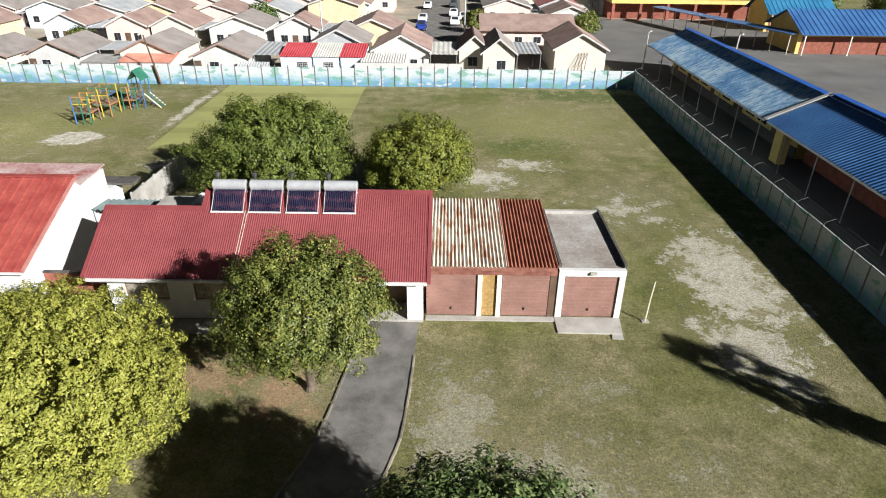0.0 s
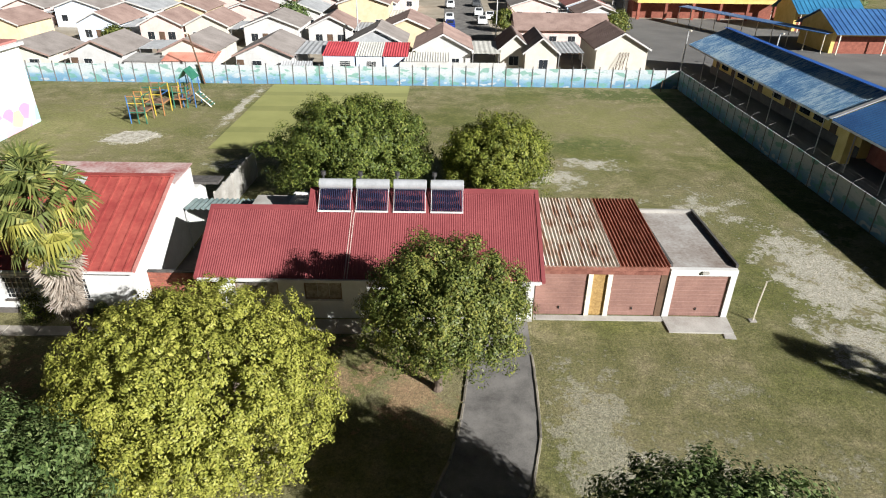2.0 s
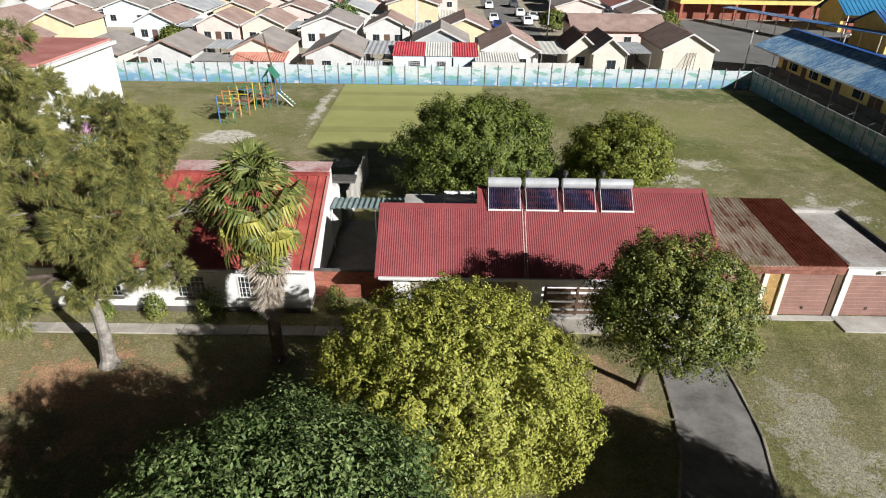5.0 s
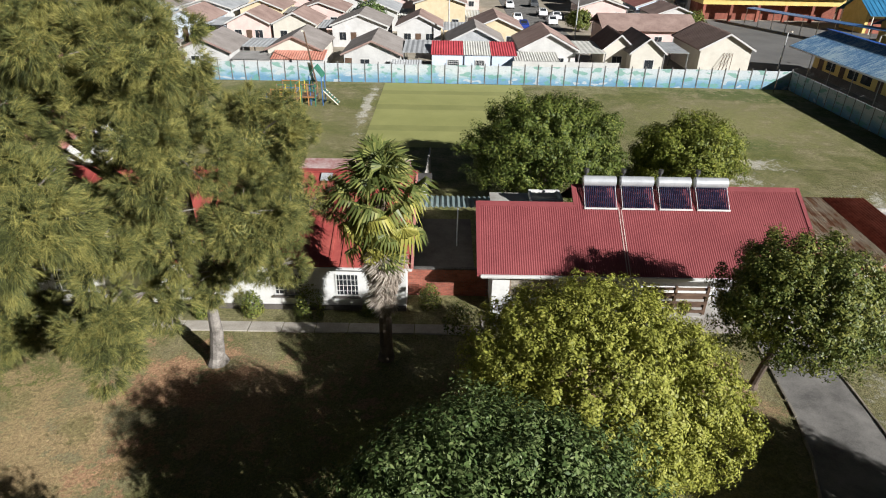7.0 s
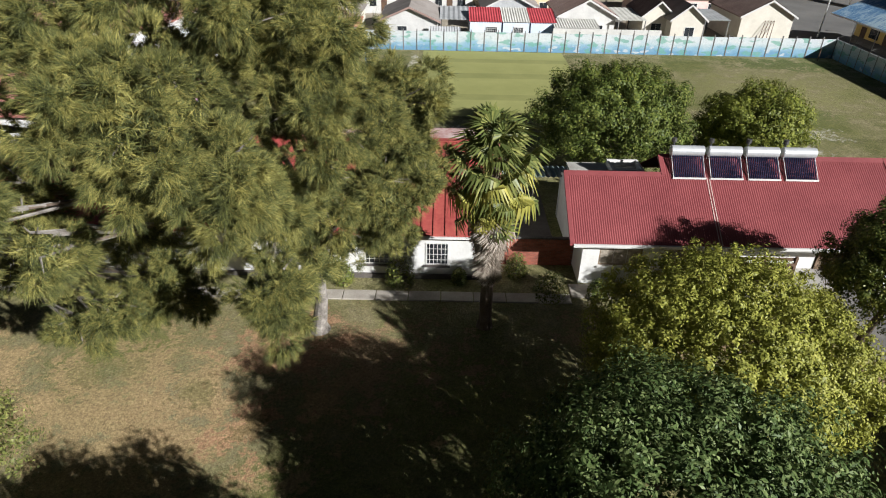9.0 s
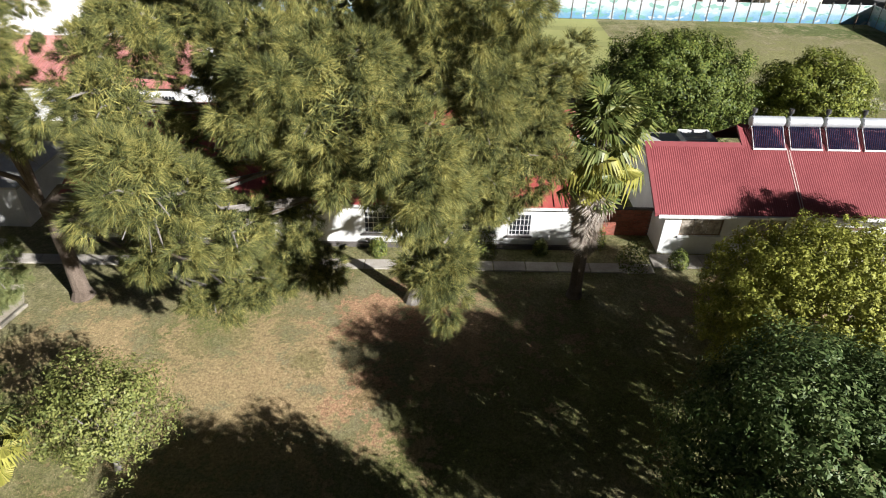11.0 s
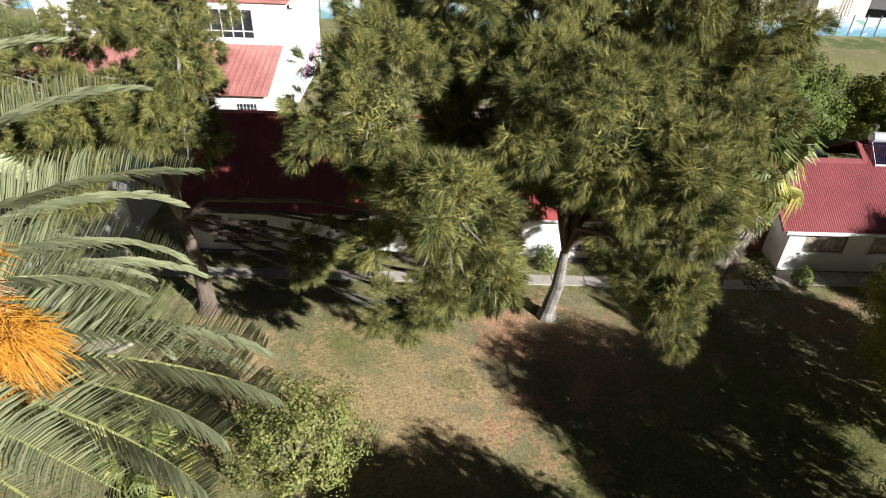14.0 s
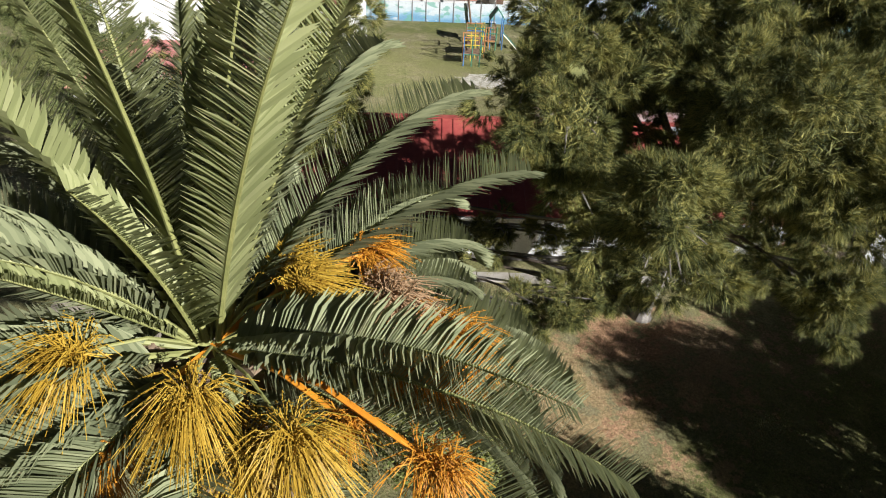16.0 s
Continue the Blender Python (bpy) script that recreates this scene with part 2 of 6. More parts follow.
CREAM_WHITE = surface("cream_white_paint", (0.62, 0.56, 0.44), (0.77, 0.72, 0.60), 1.5, 12)
MESH_BOARD = surface("mottled_board", (0.24, 0.14, 0.045), (0.46, 0.30, 0.11), 9, 45)
ROOF_SLAB = surface("stained_roof_slab", (0.20, 0.155, 0.125), (0.42, 0.40, 0.37), 0.45, 6)
DARK_EDGE = surface("dark_weathered_edge", (0.035, 0.032, 0.030), (0.12, 0.11, 0.10), 1.5, 12)
FADED_RED = surface("faded_red_sheet", (0.34, 0.12, 0.10), (0.48, 0.22, 0.19), 0.6, 8, 0.55)
PATCHED_RED = surface("patched_red_sheet", (0.30, 0.10, 0.09), (0.56, 0.46, 0.43), 0.7, 5, 0.6)
RED_BRICK = surface("red_brick", (0.19, 0.055, 0.035), (0.33, 0.11, 0.07), 2, 20, 0.9, 0, 0.4, 0.01, vary=0.4)
MORTAR = surface("mortar", (0.10, 0.07, 0.055), (0.20, 0.15, 0.12), 3, 25)
GREEN_SHEET = surface("grey_green_sheet", (0.09, 0.13, 0.13), (0.20, 0.25, 0.24), 1, 9, 0.6)
BLUE_RIDGE = surface("deep_blue_paint", (0.015, 0.07, 0.30), (0.03, 0.12, 0.42), 0.6, 8, 0.45)
TEAL_ROOF = surface("teal_roof_paint", (0.02, 0.13, 0.26), (0.04, 0.20, 0.36), 0.5, 8, 0.5)
BROWN_DADO = surface("brown_dado", (0.07, 0.06, 0.055), (0.13, 0.115, 0.10), 1, 12)
GREY_SHEET = surface("grey_sheet", (0.17, 0.16, 0.15), (0.29, 0.28, 0.26), 0.8, 8, 0.7)
ORANGE_SHEET = surface("orange_red_sheet", (0.40, 0.15, 0.10), (0.56, 0.27, 0.20), 0.8, 8, 0.7)
CRIMSON = surface("crimson_sheet", (0.40, 0.05, 0.06), (0.54, 0.09, 0.10), 0.8, 8, 0.55)
WALL_SHEET = surface("whitish_sheet", (0.46, 0.45, 0.40), (0.64, 0.63, 0.57), 0.8, 8, 0.7)
DARK_TILE = surface("dark_brown_tiles", (0.13, 0.085, 0.07), (0.23, 0.17, 0.15), 0.6, 8)
BLUE_PLASTIC = surface("blue_plastic", (0.02, 0.07, 0.38), (0.03, 0.11, 0.48), 2, 12, 0.4)
CAR_WHITE = surface("white_car_paint", (0.74, 0.74, 0.74), (0.80, 0.80, 0.80), 0.5, 4, 0.2, 0, 0.02)
CAR_BLUE = surface("blue_car_paint", (0.02, 0.04, 0.22), (0.03, 0.06, 0.28), 0.5, 4, 0.2, 0, 0.02)
CAR_GREY = surface("grey_car_paint", (0.06, 0.065, 0.07), (0.09, 0.095, 0.10), 0.5, 4, 0.2, 0, 0.02)
TYRE = surface("tyre_rubber", (0.015, 0.015, 0.015), (0.03, 0.03, 0.03), 3, 20, 0.9)
PLAY_GREEN = surface("green_play_paint", (0.02, 0.11, 0.07), (0.05, 0.20, 0.13), 2, 12, 0.5)
PLAY_ORANGE = surface("orange_play_paint", (0.30, 0.13, 0.04), (0.44, 0.21, 0.08), 2, 12, 0.6)
PLAY_BLUE = surface("blue_play_paint", (0.03, 0.10, 0.26), (0.06, 0.17, 0.38), 2, 12, 0.5)
PLAY_YELLOW = surface("yellow_play_paint", (0.42, 0.30, 0.03), (0.55, 0.40, 0.06), 2, 12, 0.5)
PLAY_BROWN = surface("brown_play_timber", (0.14, 0.08, 0.05), (0.26, 0.17, 0.11), 2, 15)
LEAF_SAPLING = leaf_mat("pale_green_leaves", (0.08, 0.10, 0.028), (0.175, 0.192, 0.052), (0.31, 0.305, 0.095), 0.5, 0.18)
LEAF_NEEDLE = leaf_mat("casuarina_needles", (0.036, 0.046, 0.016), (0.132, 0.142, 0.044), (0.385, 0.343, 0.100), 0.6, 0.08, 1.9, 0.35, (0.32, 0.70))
LEAF_GREY = leaf_mat("grey_green_needles", (0.075, 0.095, 0.036), (0.165, 0.185, 0.065), (0.28, 0.29, 0.11), 0.6, 0.18, 1.5, 0.4, (0.3, 0.7))
LEAF_FAN = leaf_mat("fan_palm_green", (0.050, 0.072, 0.022), (0.135, 0.160, 0.045), (0.33, 0.32, 0.10), 0.4, 0.2)
LEAF_FAN_YELLOW = leaf_mat("fan_palm_yellowing", (0.17, 0.175, 0.035), (0.32, 0.305, 0.065), (0.47, 0.42, 0.11), 0.45, 0.25)
DEAD_FAN = leaf_mat("dead_palm_leaf", (0.15, 0.115, 0.085), (0.29, 0.24, 0.19), (0.43, 0.38, 0.32), 0.8, 0.1)
LEAF_DATE = leaf_mat("date_palm_green", (0.14, 0.158, 0.085), (0.255, 0.272, 0.15), (0.40, 0.41, 0.235), 0.35, 0.22)
LEAF_DATE_PALE = leaf_mat("date_palm_yellow_green", (0.19, 0.21, 0.085), (0.32, 0.335, 0.15), (0.45, 0.455, 0.225), 0.35, 0.3)
RACHIS = surface("palm_rachis", (0.17, 0.18, 0.06), (0.29, 0.285, 0.10), 3, 20, 0.5)
FRUIT_STALK = leaf_mat("ripening_date_strands", (0.26, 0.15, 0.018), (0.44, 0.27, 0.03), (0.58, 0.39, 0.06), 0.5, 0.15)
FRUIT_ORANGE = leaf_mat("orange_date_strands", (0.30, 0.11, 0.012), (0.50, 0.21, 0.02), (0.66, 0.32, 0.035), 0.5, 0.15)
FRUIT_DRY = leaf_mat("dry_date_strands", (0.24, 0.14, 0.07), (0.36, 0.225, 0.12), (0.50, 0.33, 0.19), 0.7, 0.1)
ORANGE_STEM = surface("orange_fruit_stem", (0.50, 0.18, 0.015), (0.66, 0.27, 0.02), 3, 20, 0.45)


def mural_mat():
    """Faded sea, hills and clouds: blue below, green shapes between, whitewash above."""
    m, n, l, b = node_mat("faded_mural")
    p = position(n)
    s = n.new("ShaderNodeSeparateXYZ")
    l.new(p, s.inputs[0])
    flat_p = n.new("ShaderNodeCombineXYZ")
    l.new(mathn(n, l, "ADD", s.outputs[0], s.outputs[1]), flat_p.inputs[0])
    l.new(mathn(n, l, "MULTIPLY", s.outputs[2], 2.2), flat_p.inputs[2])
    wash, shape = noise_node(n, l, flat_p.outputs[0], 0.35, 2), noise_node(n, l, flat_p.outputs[0], 0.75, 2, 0.4)
    lines = noise_node(n, l, flat_p.outputs[0], 2.6, 3)
    h = mathn(n, l, "ADD", mathn(n, l, "MULTIPLY", s.outputs[2], 0.48), mathn(n, l, "MULTIPLY", mathn(n, l, "SUBTRACT", wash, 0.5), 0.9))
    col = ramp(n, l, h, [(0.10, (0.13, 0.27, 0.40)), (0.34, (0.22, 0.37, 0.48)), (0.5, (0.36, 0.46, 0.50)), (0.72, (0.50, 0.54, 0.55))])
    col = mixed(n, l, "MIX", mathn(n, l, "MULTIPLY", ramp(n, l, shape, [(0.56, (0, 0, 0)), (0.6, (1, 1, 1))]), 0.75), col, (0.13, 0.32, 0.25))
    col = mixed(n, l, "MIX", mathn(n, l, "MULTIPLY", ramp(n, l, shape, [(0.36, (1, 1, 1)), (0.40, (0, 0, 0))]), 0.7), col, (0.52, 0.54, 0.54))
    col = mixed(n, l, "MIX", mathn(n, l, "MULTIPLY", ramp(n, l, lines, [(0.60, (0, 0, 0)), (0.66, (1, 1, 1))]), 0.5), col, (0.25, 0.27, 0.27))
    grit = noise_node(n, l, p, 14, 3)
    col = mixed(n, l, "MULTIPLY", 0.4, col, ramp(n, l, grit, [(0.35, (0.6, 0.6, 0.6)), (0.65, (1.1, 1.1, 1.1))]))
    l.new(col, b.inputs["Base Color"])
    b.inputs["Roughness"].default_value = 0.9
    bump(n, l, b, grit, 0.2, 0.01)
    return m


def foot_mural_mat():
    """White plaster with round coloured shapes up to two metres above the ground."""
    m, n, l, b = node_mat("white_wall_with_mural")
    p = position(n)
    s = n.new("ShaderNodeSeparateXYZ")
    l.new(p, s.inputs[0])
    vor = n.new("ShaderNodeTexVoronoi")
    vor.inputs["Scale"].default_value = 0.75
    l.new(p, vor.inputs["Vector"])
    hue = n.new("ShaderNodeSeparateColor")
    l.new(vor.outputs["Color"], hue.inputs[0])
    paint = ramp(n, l, hue.outputs[0], [(0.15, (0.55, 0.18, 0.50)), (0.35, (0.75, 0.60, 0.14)), (0.55, (0.15, 0.50, 0.58)), (0.75, (0.70, 0.30, 0.40)), (0.9, (0.45, 0.70, 0.75))])
    plain = ramp(n, l, noise_node(n, l, p, 0.8, 4), [(0.35, (0.74, 0.74, 0.72)), (0.65, (0.82, 0.82, 0.80))])
    low = mathn(n, l, "SUBTRACT", 2.6, mathn(n, l, "ADD", s.outputs[2], mathn(n, l, "MULTIPLY", vor.outputs["Distance"], 1.2)))
    side = mathn(n, l, "GREATER_THAN", s.outputs[0], -42.45)
    fac = mathn(n, l, "MULTIPLY", mathn(n, l, "MULTIPLY", low, 8.0, True), mathn(n, l, "MULTIPLY", side, 0.8))
    l.new(mixed(n, l, "MIX", fac, plain, paint), b.inputs["Base Color"])
    b.inputs["Roughness"].default_value = 0.85
    return m


def worn_blue_mat():
    """Blue roof paint worn through to pale streaks along the slope."""
    m, n, l, b = node_mat("worn_blue_roof")
    p = position(n)
    mp = n.new("ShaderNodeMapping")
    mp.inputs["Scale"].default_value = (0.9, 3.2, 0.9)
    l.new(p, mp.inputs[0])
    streak, big = noise_node(n, l, mp.outputs[0], 1.1, 7, 0.78), noise_node(n, l, p, 0.22, 3)
    f = mathn(n, l, "ADD", mathn(n, l, "MULTIPLY", streak, 0.7), mathn(n, l, "MULTIPLY", big, 0.3))
    l.new(ramp(n, l, f, [(0.36, (0.05, 0.15, 0.36)), (0.48, (0.15, 0.31, 0.52)), (0.57, (0.48, 0.62, 0.70))]), b.inputs["Base Color"])
    b.inputs["Roughness"].default_value = 0.5
    bump(n, l, b, streak, 0.2, 0.01)
    return m


def worn_sheet_mat():
    """Whitish sheets with rust running down the slope in streaks."""
    m, n, l, b = node_mat("worn_rusty_sheet")
    p = position(n)
    mp = n.new("ShaderNodeMapping")
    mp.inputs["Scale"].default_value = (4.5, 0.35, 1.0)
    l.new(p, mp.inputs[0])
    streak, blot = noise_node(n, l, mp.outputs[0], 1.3, 6, 0.7), noise_node(n, l, p, 1.1, 4)
    f = mathn(n, l, "ADD", mathn(n, l, "MULTIPLY", streak, 0.68), mathn(n, l, "MULTIPLY", blot, 0.32))
    l.new(ramp(n, l, f, [(0.36, (0.20, 0.070, 0.035)), (0.43, (0.36, 0.21, 0.13)), (0.51, (0.60, 0.53, 0.44))]), b.inputs["Base Color"])
    b.inputs["Roughness"].default_value = 0.7
    bump(n, l, b, streak, 0.2, 0.01)
    return m


WORN_ZINC = worn_sheet_mat()
MURAL, TALL_WALL, BLUE_WORN = mural_mat(), foot_mural_mat(), worn_blue_mat()


# ---- building blocks ----
def part(name, bm, material, parent=None, label=""):
    me = bpy.data.meshes.new(name)
    bm.to_mesh(me)
    bm.free()
    for mt in material if isinstance(material, (list, tuple)) else (material,):
        me.materials.append(mt)
    ob = new(name, me)
    if parent is not None:
        ob.parent = parent
    if label:
        ob["label"] = label
    return ob


def box(bm, x0, x1, y0, y1, z0, z1, mat=0):
    v = [bm.verts.new((x, y, z)) for z in (z0, z1) for x, y in ((x0, y0), (x1, y0), (x1, y1), (x0, y1))]
    for f in ((3, 2, 1, 0), (4, 5, 6, 7), (0, 1, 5, 4), (1, 2, 6, 5), (2, 3, 7, 6), (3, 0, 4, 7)):
        bm.faces.new([v[i] for i in f]).material_index = mat
    return v


def boxed(*sizes):
    bm = bmesh.new()
    for s in sizes:
        box(bm, *s)
    return bm


def thing(name, label, category, group="", kind="", at=(0, 0, 0)):
    ob = new(name)
    ob.location = at
    ob.empty_display_size = 0.2
    return tagged(ob, label, category, group, kind)


def slab(bm, pts, thick):
    """A plate with the outline pts (upper side, in order), thickened downwards."""
    a = [bm.verts.new(p) for p in pts]
    b = [bm.verts.new((p[0], p[1], p[2] - thick)) for p in pts]
    bm.faces.new(a)
    bm.faces.new(b[::-1])
    for i in range(len(a)):
        j = (i + 1) % len(a)
        bm.faces.new((a[j], a[i], b[i], b[j]))


def sheet_roof(bm, x0, x1, y0, z0, y1, z1, pitch=0.076, amp=0.018, thick=0.02, steps=4):
    """Corrugated sheets whose waves run up the slope from (y0, z0) to (y1, z1)."""
    n = max(4, int((x1 - x0) / pitch * steps))
    up, low = [], []
    for i in range(n + 1):
        x = x0 + (x1 - x0) * i / n
        h = amp * math.cos(2 * math.pi * (x - x0) / pitch)
        up.append((bm.verts.new((x, y0, z0 + h)), bm.verts.new((x, y1, z1 + h))))
        low.append((bm.verts.new((x, y0, z0 + h - thick)), bm.verts.new((x, y1, z1 + h - thick))))
    for i in range(n):
        bm.faces.new((up[i][0], up[i + 1][0], up[i + 1][1], up[i][1]))
        bm.faces.new((low[i][1], low[i + 1][1], low[i + 1][0], low[i][0]))
        bm.faces.new((low[i][0], low[i + 1][0], up[i + 1][0], up[i][0]))
        bm.faces.new((up[i][1], up[i + 1][1], low[i + 1][1], low[i][1]))
    for a, b in ((up[0], low[0]), (up[n], low[n])):
        bm.faces.new((a[0], a[1], b[1], b[0]))


def tube(bm, pts, radii, sides=8, cap=True):
    rings = []
    pts = [Vector(p) for p in pts]
    for i, p in enumerate(pts):
        d = (pts[min(i + 1, len(pts) - 1)] - pts[max(i - 1, 0)]).normalized()
        a = d.orthogonal().normalized() if i == 0 else (last - d * last.dot(d)).normalized()
        last = a
        b = d.cross(a)
        rings.append([bm.verts.new(p + (a * math.cos(t) + b * math.sin(t)) * radii[i]) for t in [2 * math.pi * k / sides for k in range(sides)]])
    for r, s in zip(rings, rings[1:]):
        for k in range(sides):
            bm.faces.new((r[k], r[(k + 1) % sides], s[(k + 1) % sides], s[k]))
    if cap:
        bm.faces.new(rings[0][::-1])
        bm.faces.new(rings[-1])


def unit(a):
    return a / (np.linalg.norm(a, axis=1, keepdims=True) + 1e-9)


def leaf_mesh(name, centres, normals, length, width, rng, material, parent, droop=0.0):
    """Many single leaves in one mesh, each a folded blade of four corners."""
    n = len(centres)
    t = np.cross(normals, rng.normal(size=(n, 3)))
    t[:, 2] -= droop
    t /= np.linalg.norm(t, axis=1, keepdims=True) + 1e-9
    s = np.cross(normals, t)
    s /= np.linalg.norm(s, axis=1, keepdims=True) + 1e-9
    k = rng.uniform(0.7, 1.3, (n, 1))
    L, W = length * k, width * k
    up = normals * W * 0.25
    co = np.stack((centres - t * L / 2, centres + s * W / 2 + up, centres + t * L / 2, centres - s * W / 2 + up), axis=1).reshape(-1, 3)
    me = bpy.data.meshes.new(name)
    me.vertices.add(4 * n)
    me.vertices.foreach_set("co", co.ravel())
    me.loops.add(4 * n)
    me.loops.foreach_set("vertex_index", np.arange(4 * n, dtype=np.int32))
    me.polygons.add(n)
    me.polygons.foreach_set("loop_start", np.arange(0, 4 * n, 4, dtype=np.int32))
    me.update(calc_edges=True)
    me.materials.append(material)
    ob = new(name, me)
    ob.parent = parent
    return ob


def broad_tree(label, x, y, centre, radius, mat, seed, trunk_r=0.16, clumps=260, per=70, leaf=(0.17, 0.085), bark=DARK_BARK, clump_r=0.5, lean=(0, 0), flat=-0.75, group="garden trees", inside=3000, lump=0.12):
    """A broadleaf tree: forked trunk, limbs, and a crown of leaf clumps of uneven size round its ellipsoid."""
    rng = np.random.default_rng(seed)
    th = thing("tree", label, "tree", group, at=(x, y, 0))
    c, r = np.array(centre, float) - (x, y, 0), np.array(radius, float)
    bm = bmesh.new()
    fork = c * 0.55
    fork[2] = max(0.9, c[2] - r[2] * 0.75)
    tube(bm, [(0, 0, -0.1), (0.03, 0, 0.25), fork * 0.6, fork], [trunk_r * 1.7, trunk_r * 1.1, trunk_r, trunk_r * 0.85], 10)
    part("trunk", bm, bark, th)
    for k in range(7):
        a = 2 * math.pi * k / 7 + rng.uniform(-0.3, 0.3)
        e = c + r * np.array((math.cos(a) * 0.6, math.sin(a) * 0.6, rng.uniform(-0.1, 0.55)))
        mid = (fork + e) / 2 + (0, 0, -0.15)
        bm = bmesh.new()
        tube(bm, [fork, mid, e], [trunk_r * 0.6, trunk_r * 0.4, trunk_r * 0.12], 6)
        part("limb", bm, bark, th)
    d = rng.normal(size=(clumps * 3, 3))
    d /= np.linalg.norm(d, axis=1, keepdims=True)
    d = d[d[:, 2] > flat][:clumps]
    wob = np.array([noise.noise(Vector(q * 1.7) + Vector((seed, 0, 0))) for q in d])
    fine = np.array([noise.noise(Vector(q * 4.2) + Vector((0, seed, 3))) for q in d])
    depth = (1 + 0.16 * wob + lump * fine) * rng.uniform(0.78, 1.03, len(d)) * np.where(rng.random(len(d)) < 0.22, rng.uniform(0.45, 0.85, len(d)), 1.0)
    cc = c + d * r * depth[:, None]
    size = clump_r * rng.uniform(0.6, 1.35, len(d))
    n = len(d) * per
    idx = np.repeat(np.arange(len(d)), per)
    o = rng.normal(size=(n, 3))
    o /= np.linalg.norm(o, axis=1, keepdims=True)
    o = o + d[idx] * 0.45
    pts = cc[idx] + o * (size[idx] * rng.uniform(0.55, 1.0, n))[:, None]
    nor = o + d[idx] * 0.5 + rng.normal(size=(n, 3)) * 0.45 + (0, 0, 0.25)
    nor /= np.linalg.norm(nor, axis=1, keepdims=True)
    fill = unit(rng.normal(size=(inside, 3)))
    inner = c + fill * r * rng.uniform(0.55, 0.84, (inside, 1))
    inner = inner[(fill[:, 2] > flat) & (inner[:, 2] > 0.6)]
    leaf_mesh("inner_leaves", inner, fill[: len(inner)], leaf[0] * 1.7, leaf[1] * 2.0, rng, mat, th)
    keep = pts[:, 2] > 0.3
    leaf_mesh("crown", pts[keep], nor[keep], leaf[0], leaf[1], rng, mat, th)
    return th


def raw_mesh(name, co, sides, material, parent, alone=False):
    """A mesh of loose faces with the given number of corners each."""
    n = len(co) // sides
    me = bpy.data.meshes.new(name)
    me.vertices.add(len(co))
    me.vertices.foreach_set("co", np.ascontiguousarray(co, dtype=np.float32).ravel())
    me.loops.add(len(co))
    me.loops.foreach_set("vertex_index", np.arange(len(co), dtype=np.int32))
    me.polygons.add(n)
    me.polygons.foreach_set("loop_start", np.arange(0, len(co), sides, dtype=np.int32))
    me.update(calc_edges=True)
    me.materials.append(material)
    if parent is None and not alone:
        return me
    ob = new(name, me)
    ob.parent = parent
    return ob


# ---- ground and paving ----
bm = bmesh.new()
bm.faces.new([bm.verts.new(p) for p in ((-1500, -1500, 0), (1500, -1500, 0), (1500, 1500, 0), (-1500, 1500, 0))])
tagged(part("ground", bm, GRASS), "dry patchy winter lawn with sandy bare places", "ground", kind="structure")


def flat(name, pts, z, thick, material, label, category, parent=None):
    bm = bmesh.new()
    slab(bm, [(x, y, z) for x, y in pts], thick)
    bmesh.ops.recalc_face_normals(bm, faces=bm.faces)
    ob = part(name, bm, material, parent)
    return tagged(ob, label, category, kind="structure")


DRIVE_R = [(-1.2, 24.0), (-1.3, 21.0), (-1.38, 18.6), (-1.55, 16.2), (-2.15, 13.8), (-3.2, 11.4), (-5.0, 8.6), (-7.6, 5.6), (-11, 2.6)]
DRIVE_L = [(-3.5, 24.0), (-3.95, 21.6), (-4.25, 19.0), (-4.5, 17.0), (-4.95, 15.0), (-5.8, 12.8), (-7.2, 10.4), (-9.6, 7.4), (-13, 4.2)]
flat("driveway", DRIVE_R + DRIVE_L[::-1], 0.02, 0.05, ASPHALT, "worn grey asphalt driveway curving to the house", "driveway")
flat("yard", [(21.2, -30), (120, -30), (120, 125), (21.2, 125), (21.2, 69.6)], 0.012, 0.03, YARD, "grey asphalt school yard behind the boundary wall", "yard")
flat("road", [(-5.9, 88), (2.3, 88), (3.2, 260), (-5.2, 260)], 0.02, 0.05, ASPHALT, "grey asphalt street between small houses", "road")
flat("township_ground", [(-140, 69.7), (21.1, 69.7), (21.1, 88), (60, 125), (60, 260), (-140, 260)], 0.008, 0.02, SAND, "pale sandy ground between small houses", "ground")
flat("garage_apron", [(5.3, 22.85), (8.3, 22.8), (8.45, 24.1), (5.3, 24.1)], 0.07, 0.12, CONCRETE, "pale cast concrete apron before the garage door", "apron")
flat("garage_apron", [(-0.9, 23.75), (5.28, 23.75), (5.28, 24.12), (-0.9, 24.12)], 0.06, 0.1, CONCRETE, "narrow pale concrete strip before two garage doors", "apron")
# the slab's dark colour stands in for shade between the houses
flat("passage_shade_floor", [(-19.6, 25.4), (-16.3, 25.4), (-16.3, 34.0), (-19.6, 34.0)], 0.03, 0.05, BROWN_DADO, "concrete floor toned dark for the shade in the passage", "paving")
flat("loose_slab", [(7.75, 22.45), (8.25, 22.4), (8.3, 22.72), (7.8, 22.78)], 0.05, 0.06, CONCRETE, "small square concrete slab lying on the lawn", "slab")
flat("paved_patch", [(-52, 16.6), (-44.6, 17.0), (-43.9, 17.3), (-43.6, 19.0), (-44.4, 20.4), (-52, 20.6)], 0.02, 0.05, SAND, "bare grey sandy patch beside the casuarina trunk", "paving")
flat("rubble_patch", [(-51.5, 21.6), (-47.6, 21.2), (-46.2, 22.6), (-46.6, 23.9), (-51.5, 24.2)], 0.03, 0.06, RUBBLE, "pale broken rubble lying beside the shed", "rubble")
